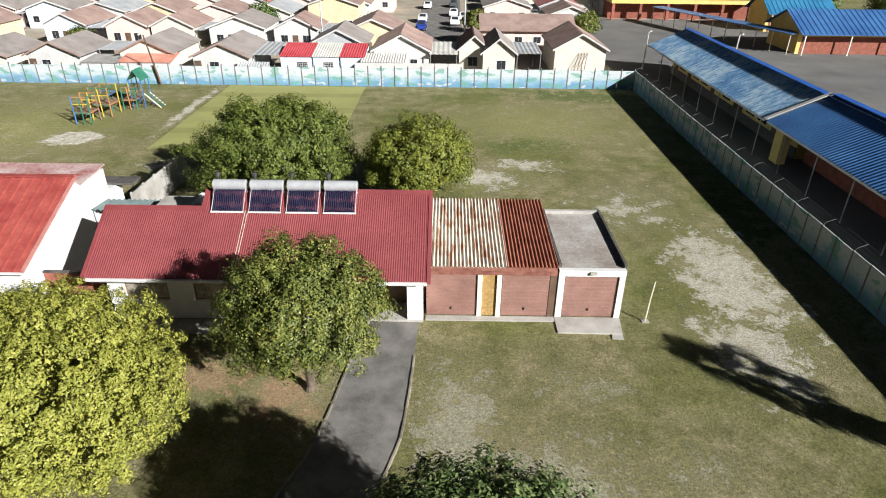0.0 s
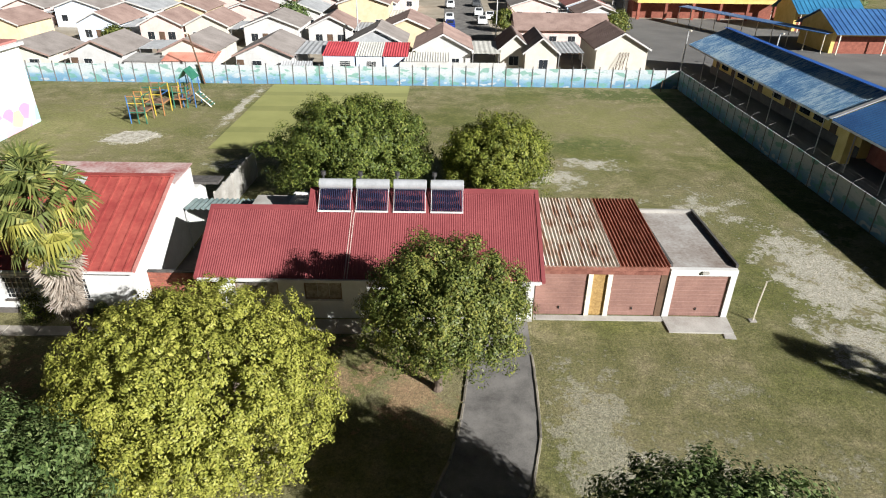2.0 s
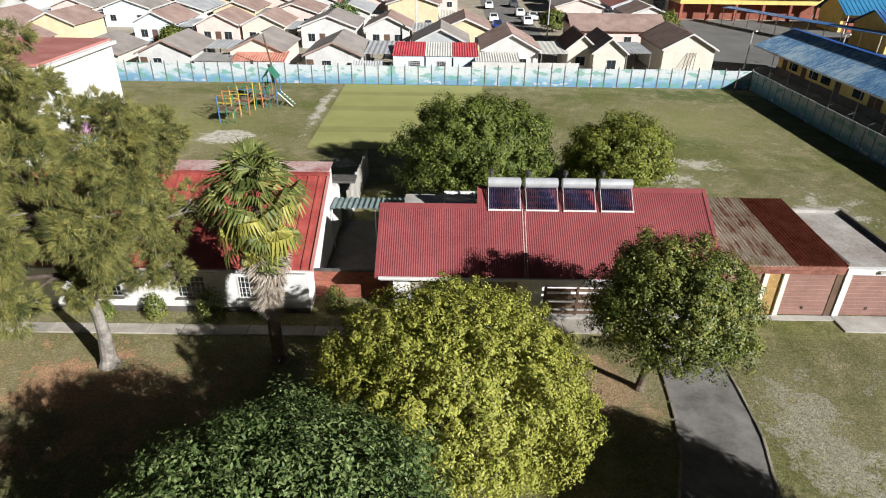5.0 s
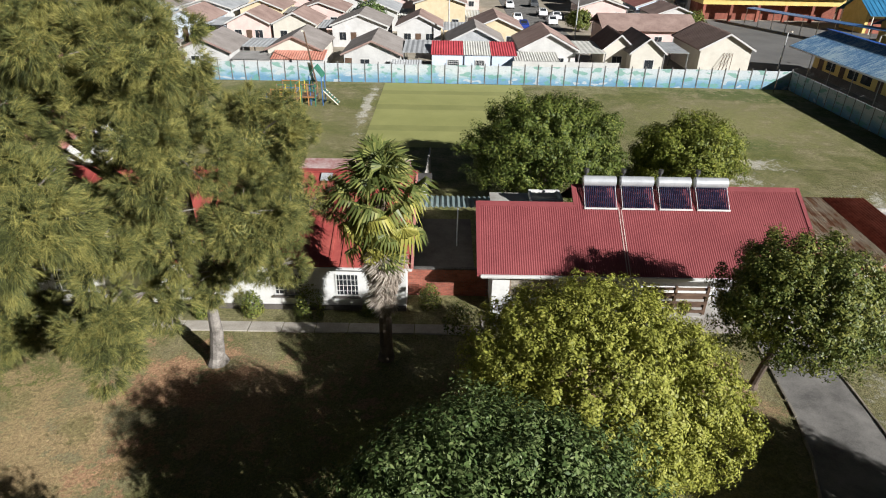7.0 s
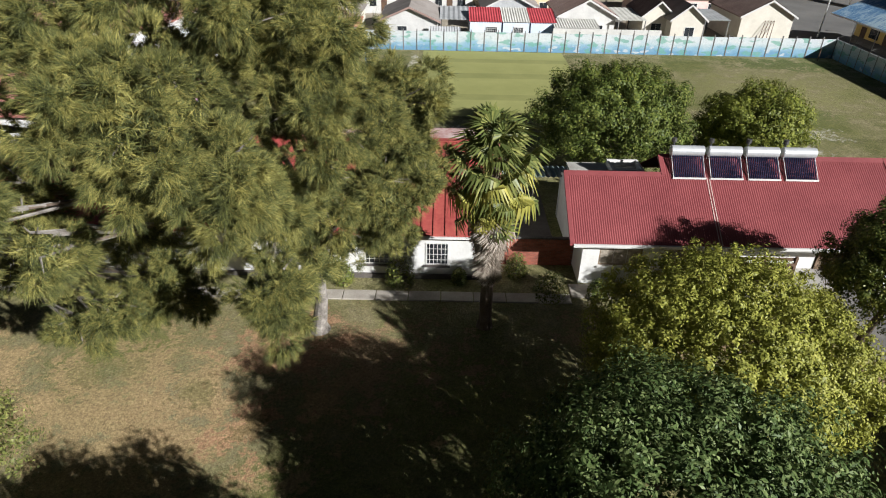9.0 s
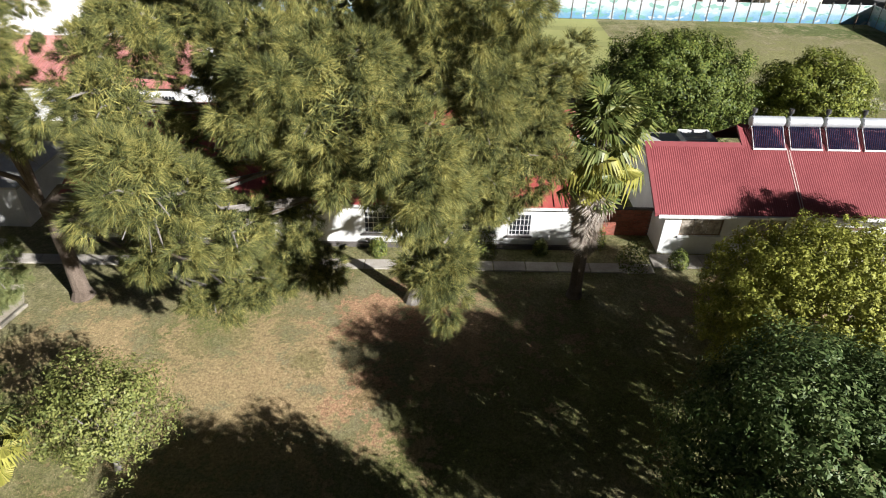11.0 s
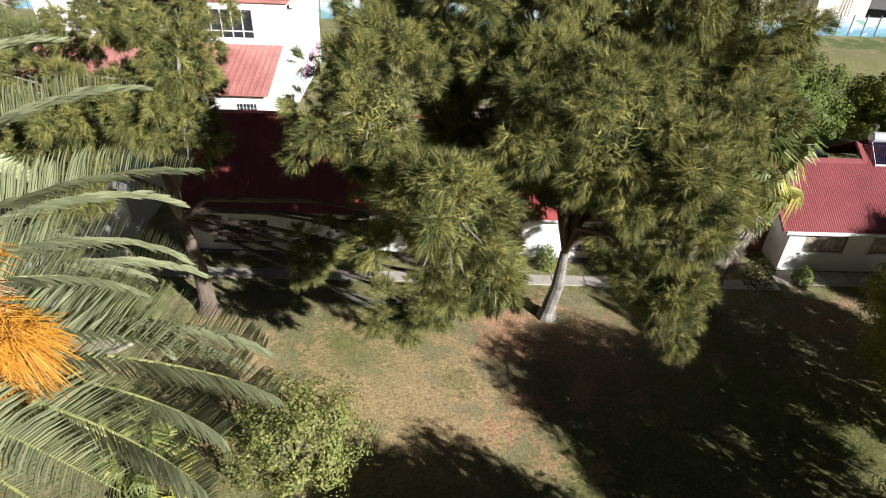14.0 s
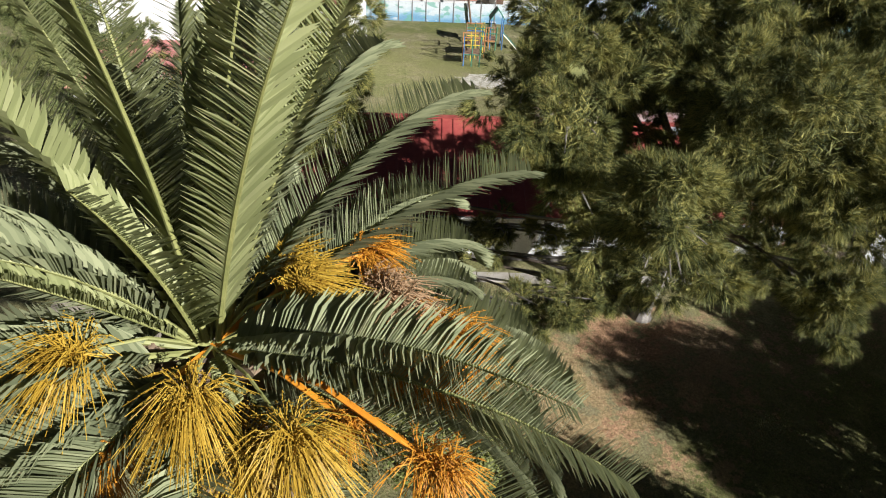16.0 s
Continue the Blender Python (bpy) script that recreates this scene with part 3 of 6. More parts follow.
flat("sand_patch", [(-34.4, 48.8), (-30.9, 48.5), (-30.3, 51.3), (-33.4, 51.7)], 0.03, 0.06, RUBBLE, "broken pale concrete slab lying in the grass", "slab")


def row_of_pieces(name, parent, mesh_bm, material, poses):
    me = bpy.data.meshes.new(name)
    mesh_bm.to_mesh(me)
    mesh_bm.free()
    me.materials.append(material)
    for m in poses:
        ob = new(name, me)
        ob.parent = parent
        ob.matrix_basis = m


def along(path, step):
    out = []
    for (x0, y0), (x1, y1) in zip(path, path[1:]):
        n = max(1, round(math.hypot(x1 - x0, y1 - y0) / step))
        for k in range(n):
            t = (k + 0.5) / n
            out.append((x0 + (x1 - x0) * t, y0 + (y1 - y0) * t, math.degrees(math.atan2(y1 - y0, x1 - x0))))
    return out


def chamfered(sx, sy, sz, c):
    """A block with its upper edges broken."""
    bm = bmesh.new()
    v = []
    for z, k in ((0, 0), (sz - c, 0), (sz, c)):
        v.append([bm.verts.new((x * (sx / 2 - k), y * (sy / 2 - k), z)) for x, y in ((-1, -1), (1, -1), (1, 1), (-1, 1))])
    for a, b in zip(v, v[1:]):
        for i in range(4):
            bm.faces.new((a[i], a[(i + 1) % 4], b[(i + 1) % 4], b[i]))
    bm.faces.new(v[2])
    bm.faces.new(v[0][::-1])
    return bm


for k, side in enumerate((DRIVE_L[:7], DRIVE_R[1:7])):
    kerb = thing("kerb", "weathered concrete edging stones along the driveway", "kerb", "driveway kerbs", "structure")
    row_of_pieces("kerb_stone", kerb, chamfered(0.88, 0.11, 0.09, 0.02), KERB, [pose(x, y, -0.02 + random.uniform(-0.01, 0.012), 0, 0, a + random.uniform(-2, 2)) for x, y, a in along(side, 0.9)])
kerb = thing("kerb", "weathered grey kerb stones round the paved patch", "kerb", "", "structure")
row_of_pieces("kerb_stone", kerb, chamfered(0.75, 0.14, 0.12, 0.02), KERB, [pose(x, y, 0, 0, 0, a) for x, y, a in along([(-44.8, 16.95), (-44.2, 17.1), (-43.75, 17.6), (-43.5, 19.0)], 0.8)])
walkway = thing("walkway", "pale concrete slab path before the red-roofed house", "path", "", "structure")
row_of_pieces("paving_slab", walkway, chamfered(1.46, 0.72, 0.06, 0.012), PAVING, [pose(-45.5 + 1.5 * k, 22.35, random.uniform(-0.012, 0.008), 0, 0, random.uniform(-0.6, 0.6)) for k in range(20)])
front_path = thing("walkway", "grey concrete path along the front of the house", "path", "", "structure")
row_of_pieces("paving_slab", front_path, chamfered(1.18, 1.1, 0.06, 0.012), PAVING, [pose(-15.6 + 1.2 * k, 23.0, random.uniform(-0.015, 0.0), 0, 0, random.uniform(-0.8, 0.8)) for k in range(10)])

turf = thing("sports_turf", "pale green mown sports turf with darker stripes", "turf", "", "structure")
for k, (y0, y1, mt) in enumerate(((47.5, 51.8, TURF), (51.8, 53.4, TURF_DARK), (53.4, 58.6, TURF), (58.6, 60.4, TURF_DARK), (60.4, 64.5, TURF), (64.5, 66.0, TURF_DARK), (66.0, 69.3, TURF))):
    part("turf_strip", boxed((-24.7, -9.3, y0, y1, -0.02, 0.012)), mt, turf)

def lawn_blades(name, label, x0, x1, y0, y1, density, seed, height, material=BLADES):
    """Short uneven grass blades over a stretch of lawn, thinner where it is bare; none on the driveway or paths."""
    rng = np.random.default_rng(seed)
    n = int((x1 - x0) * (y1 - y0) * density)
    x, y = rng.uniform(x0, x1, n), rng.uniform(y0, y1, n)
    left = np.interp(y, [q[1] for q in DRIVE_L[::-1]], [q[0] for q in DRIVE_L[::-1]]) - 0.12
    right = np.interp(y, [q[1] for q in DRIVE_R[::-1]], [q[0] for q in DRIVE_R[::-1]]) + 0.12
    keep = ~((x > left) & (x < right)) & ~((x < -15.5) & (np.abs(y - 22.35) < 0.5)) & ~((x > -16.5) & (x < 8.5) & (y > 22.3))
    x, y = x[keep], y[keep]
    n = len(x)
    a, h = rng.uniform(0, 2 * math.pi, n), height * rng.uniform(0.4, 1.3, n)
    w = rng.uniform(0.006, 0.015, n)
    lean = rng.normal(size=(n, 2)) * 0.5
    p = np.stack((x, y, np.zeros(n)), axis=1)
    s = np.stack((np.cos(a) * w, np.sin(a) * w, np.zeros(n)), axis=1)
    tip = p + np.stack((lean[:, 0] * h, lean[:, 1] * h, h), axis=1)
    co = np.stack((p - s, p + s, tip), axis=1).reshape(-1, 3)
    tagged(raw_mesh(name, co, 3, material, None, True), label, "grass", kind="stuff")


lawn_blades("lawn_grass", "short dry lawn grass before the house and garages", -14, 20, 7, 24, 240, 51, 0.045)
lawn_blades("lawn_grass", "thin dry lawn grass among fallen needles", -41, -14, 8, 22, 260, 52, 0.045, BLADES_DRY)
lawn_blades("lawn_grass", "short dry grass on the field behind the garages", 8.6, 20.9, 24, 44, 150, 53, 0.05)

# ---- boundary walls of painted concrete panels ----
wall_back = thing("wall_north", "concrete panel wall with faded sea and hill mural", "wall", "boundary walls", "structure")
BAY = 1.5
bays = [21.05 - BAY * (k + 0.5) for k in range(66)]
row_of_pieces("panel", wall_back, boxed((-0.72, 0.72, -0.03, 0.03, 0, 2.06)), MURAL, [pose(x, 69.55, random.uniform(-0.02, 0.02)) for x in bays])
row_of_pieces("upper_panel", wall_back, boxed((-0.72, 0.72, -0.03, 0.03, 0, 0.55)), WALL_WHITE, [pose(x, 69.56, 2.07) for x in bays if -10.4 < x < 0.9])
row_of_pieces("post", wall_back, chamfered(0.09, 0.11, 2.3, 0.02), WALL_POST, [pose(x + BAY / 2, 69.53, 0) for x in bays])
wall_right = thing("wall_east", "concrete panel wall with faded blue landscape mural", "wall", "boundary walls", "structure")
bays = [69.5 - BAY * (k + 0.5) for k in range(50)]
row_of_pieces("panel", wall_right, boxed((-0.03, 0.03, -0.72, 0.72, 0, 2.06)), MURAL, [pose(21.1, y, random.uniform(-0.02, 0.02)) for y in bays])
row_of_pieces("post", wall_right, chamfered(0.11, 0.09, 2.1, 0.02), WALL_POST, [pose(21.1, y + BAY / 2, 0) for y in bays])
bm = bmesh.new()
tube(bm, [(0, 0, 0), (0.12, 0, 0.2), (0.62, 0, 0.42)], [0.015, 0.015, 0.012], 6)
row_of_pieces("wire_arm", wall_right, bm, WALL_POST, [pose(21.1, y + BAY / 2, 2.05) for y in bays[::2]])
wire = thing("barbed_wire", "thin dull wire strands above the boundary wall", "wire")
for dx, dz in ((0.14, 2.26), (0.4, 2.36), (0.62, 2.46)):
    bm = bmesh.new()
    tube(bm, [(21.1 + dx, 5 + 4 * k, dz - (0.05 if k % 2 else 0)) for k in range(17)], [0.003] * 17, 4)
    part("strand", bm, GREY_SHEET, wire)
post = thing("short_post", "thin dark post standing in the far lawn", "post")
bm = bmesh.new()
tube(bm, [(18.7, 68.0, 0), (18.75, 68.0, 1.3)], [0.05, 0.045], 8)
part("shaft", bm, DARK_WOOD, post)


# ---- parts of buildings ----
def window(parent, x0, x1, y, z0, z1, bars=2, rail=0.05, material=None, glass=None, burglar=False):
    """A framed window in a wall that faces -y, its frame 3 cm proud."""
    fr = part("window", boxed((x0, x1, y - 0.03, y + 0.05, z0, z0 + rail), (x0, x1, y - 0.03, y + 0.05, z1 - rail, z1), (x0, x0 + rail, y - 0.03, y + 0.05, z0 + rail, z1 - rail), (x1 - rail, x1, y - 0.03, y + 0.05, z0 + rail, z1 - rail)), material or WHITE_PAINT, parent)
    w = (x1 - x0 - 2 * rail) / bars
    for k in range(bars):
        part("pane", boxed((x0 + rail + w * k + 0.012, x0 + rail + w * (k + 1) - 0.012, y - 0.012, y + 0.01, z0 + rail, z1 - rail)), glass or DARK_GLASS, fr)
    if burglar:
        for k in range(1, 6):
            x = x0 + (x1 - x0) * k / 6
            part("bar", boxed((x - 0.012, x + 0.012, y - 0.06, y - 0.04, z0, z1)), WHITE_PAINT, fr)
        for k in range(1, 4):
            z = z0 + (z1 - z0) * k / 4
            part("bar", boxed((x0, x1, y - 0.066, y - 0.061, z - 0.012, z + 0.012)), WHITE_PAINT, fr)
    return fr


def gable_shell(bm, x0, x1, y0, y1, h, peak):
    """Four walls with two gables whose ridge runs along y."""
    xm = (x0 + x1) / 2
    f = [bm.verts.new(p) for p in ((x0, y0, 0), (x1, y0, 0), (x1, y0, h), (xm, y0, peak), (x0, y0, h))]
    b = [bm.verts.new(p) for p in ((x0, y1, 0), (x1, y1, 0), (x1, y1, h), (xm, y1, peak), (x0, y1, h))]
    bm.faces.new(f)
    bm.faces.new(b[::-1])
    for i, j in ((0, 4), (1, 0), (2, 1)):
        bm.faces.new((f[i], f[j], b[j], b[i]))
    bm.faces.new((f[4], f[3], b[3], b[4]))
    bm.faces.new((f[3], f[2], b[2], b[3]))


def far_house(x0, x1, y0, y1, h, peak, walls, roof, label, openings=(), door=None, edge=None, over=0.35, rib=0.0):
    """A small gabled house; openings: (x0, x1, z0, z1) on the gable that faces the field."""
    th = thing("small_house", label, "house", "houses behind the field", at=((x0 + x1) / 2, (y0 + y1) / 2, 0))
    xm, ym = (x0 + x1) / 2, (y0 + y1) / 2
    bm = bmesh.new()
    gable_shell(bm, x0 - xm, x1 - xm, y0 - ym, y1 - ym, h, peak)
    part("wall", bm, walls, th)
    k = (peak - h) / (xm - x0)
    for s in (-1, 1):
        bm = bmesh.new()
        ex, ez = s * (xm - x0 + over), h - k * over + 0.1
        pts = [(0, y0 - ym - over, peak + 0.1), (ex, y0 - ym - over, ez), (ex, y1 - ym + over, ez), (0, y1 - ym + over, peak + 0.1)]
        if rib:
            ya = y0 - ym - over
            n = int((y1 - y0 + 2 * over) / rib)
            top = [[bm.verts.new((q[0], ya + rib * (k + f), q[1] + u)) for q in ((0, peak + 0.12), (ex, ez + 0.02))] for k in range(n) for f, u in ((0, 0.06), (0.62, 0.06), (0.7, 0.0), (0.92, 0.0))]
            for u, v in zip(top, top[1:]):
                bm.faces.new((u[0], u[1], v[1], v[0]))
            bmesh.ops.recalc_face_normals(bm, faces=bm.faces)
            part("ribbed_tiles", bm, roof, th)
            bm = bmesh.new()
        slab(bm, pts, 0.1)
        bmesh.ops.recalc_face_normals(bm, faces=bm.faces)
        r = part("roof", bm, roof, th)
        bm = bmesh.new()
        slab(bm, [(0, y0 - ym - over - 0.05, peak + 0.13), (ex, y0 - ym - over - 0.05, ez + 0.03), (ex, y0 - ym - over - 0.003, ez + 0.03), (0, y0 - ym - over - 0.003, peak + 0.13)], 0.22)
        bmesh.ops.recalc_face_normals(bm, faces=bm.faces)
        part("bargeboard", bm, edge or WALL_WHITE, r)
    for o in openings:
        window(th, o[0] - xm, o[1] - xm, y0 - ym, o[2], o[3], 2, 0.07)
    if door:
        part("door", boxed((door[0] - xm, door[1] - xm, y0 - ym - 0.04, y0 - ym + 0.05, 0, 2.05)), DARK_WOOD, th)
    return th


def lean_to(x0, x1, y0, z0, y1, z1, roof, label, walls=None, pitch=0.3, amp=0.035, name="shed"):
    th = thing(name, label, "shed" if name == "shed" else "carport", "lean-tos behind the field", at=(x0, y0, 0))
    bm = bmesh.new()
    sheet_roof(bm, 0, x1 - x0, 0, z0, y1 - y0, z1, pitch, amp)
    part("roof", bm, roof, th)
    if walls:
        bm = bmesh.new()
        v = [bm.verts.new(p) for p in ((0.1, 0.15, 0), (x1 - x0 - 0.1, 0.15, 0), (x1 - x0 - 0.1, y1 - y0, 0), (0.1, y1 - y0, 0), (0.1, 0.15, z0 - 0.06), (x1 - x0 - 0.1, 0.15, z0 - 0.06), (x1 - x0 - 0.1, y1 - y0, z1 - 0.06), (0.1, y1 - y0, z1 - 0.06))]
        for f in ((3, 2, 1, 0), (4, 5, 6, 7), (0, 1, 5, 4), (1, 2, 6, 5), (2, 3, 7, 6), (3, 0, 4, 7)):
            bm.faces.new([v[i] for i in f])
        part("wall", bm, walls, th)
    else:
        for x in (0.15, x1 - x0 - 0.15):
            for y, z in ((0.15, z0), (y1 - y0 - 0.15, z1)):
                part("post", boxed((x - 0.05, x + 0.05, y - 0.05, y + 0.05, 0, z - 0.05)), WALL_POST, th)
    return th


# ---- the long house ----
EAVE_Y, EAVE_Z, SLOPE = 23.15, 2.53, 0.612
house = thing("house", "long white house with red corrugated iron roof", "house", "", at=(-8.5, 27, 0))
HX, HY = -8.5, 27.0


def in_house(bm):
    bmesh.ops.translate(bm, verts=bm.verts, vec=(-HX, -HY, 0))
    return bm


def roof_z(y):
    return EAVE_Z + SLOPE * (y - EAVE_Y)


bm = bmesh.new()
sheet_roof(bm, -16.3, -11.68, EAVE_Y, EAVE_Z, 26.5, roof_z(26.5), 0.105, 0.012)
sheet_roof(bm, -11.68, -0.8, EAVE_Y, EAVE_Z, 27.42, roof_z(27.42), 0.105, 0.012)
part("roof", in_house(bm), RED_ROOF, house, "dull red corrugated iron roof sheets")
bm = bmesh.new()
sheet_roof(bm, -11.68, -0.8, 31.4, 2.75, 27.42, roof_z(27.42), 0.105, 0.012)
part("roof", in_house(bm), RED_ROOF, house)
bm = bmesh.new()
for x0, x1, y in ((-16.35, -11.62, 26.5), (-11.72, -0.75, 27.42)):
    z = roof_z(y)
    slab(bm, [(x0, y - 0.2, z - 0.1), (x0, y + 0.02, z + 0.045), (x1, y + 0.02, z + 0.045), (x1, y - 0.2, z - 0.1)], 0.03)
    slab(bm, [(x0, y + 0.02, z + 0.045), (x0, y + 0.2, z - 0.1), (x1, y + 0.2, z - 0.1), (x1, y + 0.02, z + 0.045)], 0.03)
bmesh.ops.recalc_face_normals(bm, faces=bm.faces)
part("ridge_cap", in_house(bm), RED_ROOF, house)
for x, y0, y1 in ((-16.38, EAVE_Y, 26.5), (-0.72, EAVE_Y, 27.42), (-11.7, 26.4, 27.42)):
    bm = bmesh.new()
    slab(bm, [(x - 0.09, y0 - 0.02, roof_z(y0) + 0.045), (x + 0.09, y0 - 0.02, roof_z(y0) + 0.045), (x + 0.09, y1, roof_z(y1) + 0.045), (x - 0.09, y1, roof_z(y1) + 0.045)], 0.16)
    bmesh.ops.recalc_face_normals(bm, faces=bm.faces)
    part("verge_flashing", in_house(bm), RED_ROOF, house)
for dx in (0.0, 0.12):
    bm = bmesh.new()
    slab(bm, [(-9.72 + dx, EAVE_Y, EAVE_Z + 0.024), (-9.68 + dx, EAVE_Y, EAVE_Z + 0.024), (-9.62 + dx, 26.3, roof_z(26.3) + 0.024), (-9.66 + dx, 26.3, roof_z(26.3) + 0.024)], 0.01)
    bmesh.ops.recalc_face_normals(bm, faces=bm.faces)
    part("lap_strip", in_house(bm), LAP, house, "bare pale overlap of two roof sheets")
part("gutter", in_house(boxed((-16.3, -0.8, 23.06, 23.15, 2.40, 2.50))), WHITE_PAINT, house, "white painted eaves gutter")
part("fascia", in_house(boxed((-16.25, -0.85, 23.16, 23.19, 2.3, 2.5))), WHITE_PAINT, house)
part("soffit", in_house(boxed((-16.2, -0.9, 23.2, 23.75, 2.33, 2.36))), WHITE_PAINT, house)
# front wall with its openings, built of piers, sills and lintels
segs = [(-15.7, -14.9, 0, 2.33), (-14.9, -12.9, 0, 1.05), (-14.9, -12.9, 2.1, 2.33), (-12.9, -11.7, 0, 2.33), (-11.7, -9.95, 0, 1.05), (-11.7, -9.95, 2.1, 2.33), (-9.95, -8.8, 0, 2.33)]
for a, b, c, d in segs:
    part("wall", in_house(boxed((a, b, 23.7, 23.95, c, d))), WHITE_PAINT, house)
for q in ((-15.7, -15.45, 23.95, 30.8, 0, 2.6), (-15.45, -1.0, 30.55, 30.8, 0, 2.6), (-1.25, -1.0, 25.2, 30.55, 0, 2.6), (-15.45, -8.8, 25.2, 25.4, 0, 2.33), (-8.8, -3.75, 25.2, 25.4, 0, 2.6), (-3.75, -1.85, 25.2, 25.4, 2.1, 2.6), (-1.85, -1.25, 25.2, 25.4, 0, 2.6)):
    part("wall", in_house(boxed(q)), WHITE_PAINT, house)
for x in (-15.7, -1.25):
    bm = bmesh.new()
    v = [bm.verts.new(p) for p in ((x, 23.9, 2.6), (x, 30.7, 2.6), (x, 26.5, 4.45))]
    w = [bm.verts.new((q.co.x + 0.25, q.co.y, q.co.z)) for q in v]
    bm.faces.new(v)
    bm.faces.new(w[::-1])
    for i in range(3):
        j = (i + 1) % 3
        bm.faces.new((v[j], v[i], w[i], w[j]))
    bmesh.ops.recalc_face_normals(bm, faces=bm.faces)
    part("gable", in_house(bm), WHITE_PAINT, house)
part("pier", in_house(boxed((-1.75, -1.02, 23.62, 24.4, 0, 2.33))), WHITE_PAINT, house, "broad white plastered porch pier")
part("porch_floor", in_house(boxed((-8.8, -1.0, 23.6, 25.2, -0.02, 0.14))), CONCRETE, house)
part("door", in_house(boxed((-3.7, -2.82, 25.12, 25.18, 0.14, 2.1), (-2.78, -1.9, 25.12, 25.18, 0.14, 2.1))), BROWN_WOOD, house, "pair of weathered brown timber doors")
for x0, x1 in ((-14.9, -12.9), (-11.7, -9.95)):
    w = window(house, x0 - HX, x1 - HX, 23.78 - HY, 1.05, 2.1, 3, 0.06, BROWN_WOOD, CURTAIN)
    part("window_sill", in_house(boxed((x0 - 0.05, x1 + 0.05, 23.6, 23.74, 0.97, 1.045))), WHITE_PAINT, w)
rail = thing("porch_railing", "dark brown slatted timber railing across the porch", "railing", at=(-7.1, 23.75, 0.14))
for k in range(6):
    part("rail", boxed((-1.5, 1.5, -0.05 + 0.12 * (k % 2), -0.01 + 0.12 * (k % 2), 0.12 + 0.23 * k, 0.27 + 0.23 * k)), DARK_WOOD, rail)
for x in (-1.5, 0, 1.5):
    part("post", boxed((x - 0.06, x + 0.06, -0.01, 0.11, 0, 1.5)), DARK_WOOD, rail)
lower = thing("rear_addition", "low flat-roofed grey addition behind the ridge", "addition", at=(-13.5, 28.6, 0))
part("wall", boxed((-1.9, 1.75, -2.0, 2.0, 0, 3.2)), CREAM, lower)
part("roof", boxed((-2.0, 1.8, -2.05, 2.05, 3.2, 3.3)), CONCRETE, lower)
bm = boxed((0.1, 1.78, 0.4, 0.52, 3.3, 3.62), (0.1, 1.78, 1.7, 1.82, 3.3, 3.62), (0.1, 0.22, 0.52, 1.7, 3.3, 3.62), (1.66, 1.78, 0.52, 1.7, 3.3, 3.62))
part("upstand", bm, WHITE_PAINT, lower, "white painted raised frame")


def geyser(x):
    """A solar water heater: tank on a tilted rack of glass tubes."""
    th = thing("solar_water_heater", "solar water heater with evacuated tubes on the red roof", "solar heater", "solar water heaters on the roof", at=(x, 26.2, roof_z(26.2)))
    L, ex, ez = 1.56, 0.9, 0.86
    bm = bmesh.new()
    tube(bm, [(-L / 2 - 0.03, ex + 0.1, ez + 0.2), (-L / 2, ex + 0.1, ez + 0.2), (L / 2, ex + 0.1, ez + 0.2), (L / 2 + 0.03, ex + 0.1, ez + 0.2)], [0.18, 0.26, 0.26, 0.18], 24)
    part("tank", bm, TANK, th, "white cylindrical water tank")
    bm = bmesh.new()
    tube(bm, [(-0.62, ex + 0.3, ez + 0.3), (-0.62, ex + 0.34, ez + 0.62)], [0.05, 0.05], 8)
    tube(bm, [(-0.62, ex + 0.34, ez + 0.56), (-0.62, ex + 0.35, ez + 0.75)], [0.12, 0.12], 10)
    part("vent_pot", bm, DARK_METAL, th)
    me = bpy.data.meshes.new("tube")
    b2 = bmesh.new()
    tube(b2, [(0, 0.04, 0.1), (0, ex, ez + 0.12)], [0.029, 0.029], 8)
    b2.to_mesh(me)
    b2.free()
    me.materials.append(TUBE)
    for k in range(16):
        o = new("tube", me)
        o.parent = th
        o.location = (-0.68 + 1.36 * k / 15, 0, 0)
    for s in (-0.76, 0.76):
        bm = bmesh.new()
        tube(bm, [(s, 0.0, 0.06), (s, ex + 0.02, ez + 0.08)], [0.018, 0.018], 6)
        tube(bm, [(s, ex + 0.1, ez), (s, ex + 0.16, roof_z(26.2 + ex) - roof_z(26.2))], [0.02, 0.02], 6)
        part("frame_leg", bm, ZINC, th)
    part("foot_rail", boxed((-0.79, 0.79, -0.03, 0.03, 0.03, 0.10)), WHITE_PAINT, th)
    return th


def _plate(pts, t):
    bm = bmesh.new()
    slab(bm, pts, t)
    bmesh.ops.recalc_face_normals(bm, faces=bm.faces)
    return bm


heater = geyser(-10.5)
for k in range(1, 4):
    copy_thing(heater, pose(-10.5 + 1.8 * k, 26.2, roof_z(26.2)))

# ---- garages ----
garage = thing("garage", "double garage with rusted corrugated roof and brown doors", "garage", at=(2.2, 27.4, 0))
GX, GY = 2.2, 27.4


def in_garage(bm):
    bmesh.ops.translate(bm, verts=bm.verts, vec=(-GX, -GY, 0))
    return bm


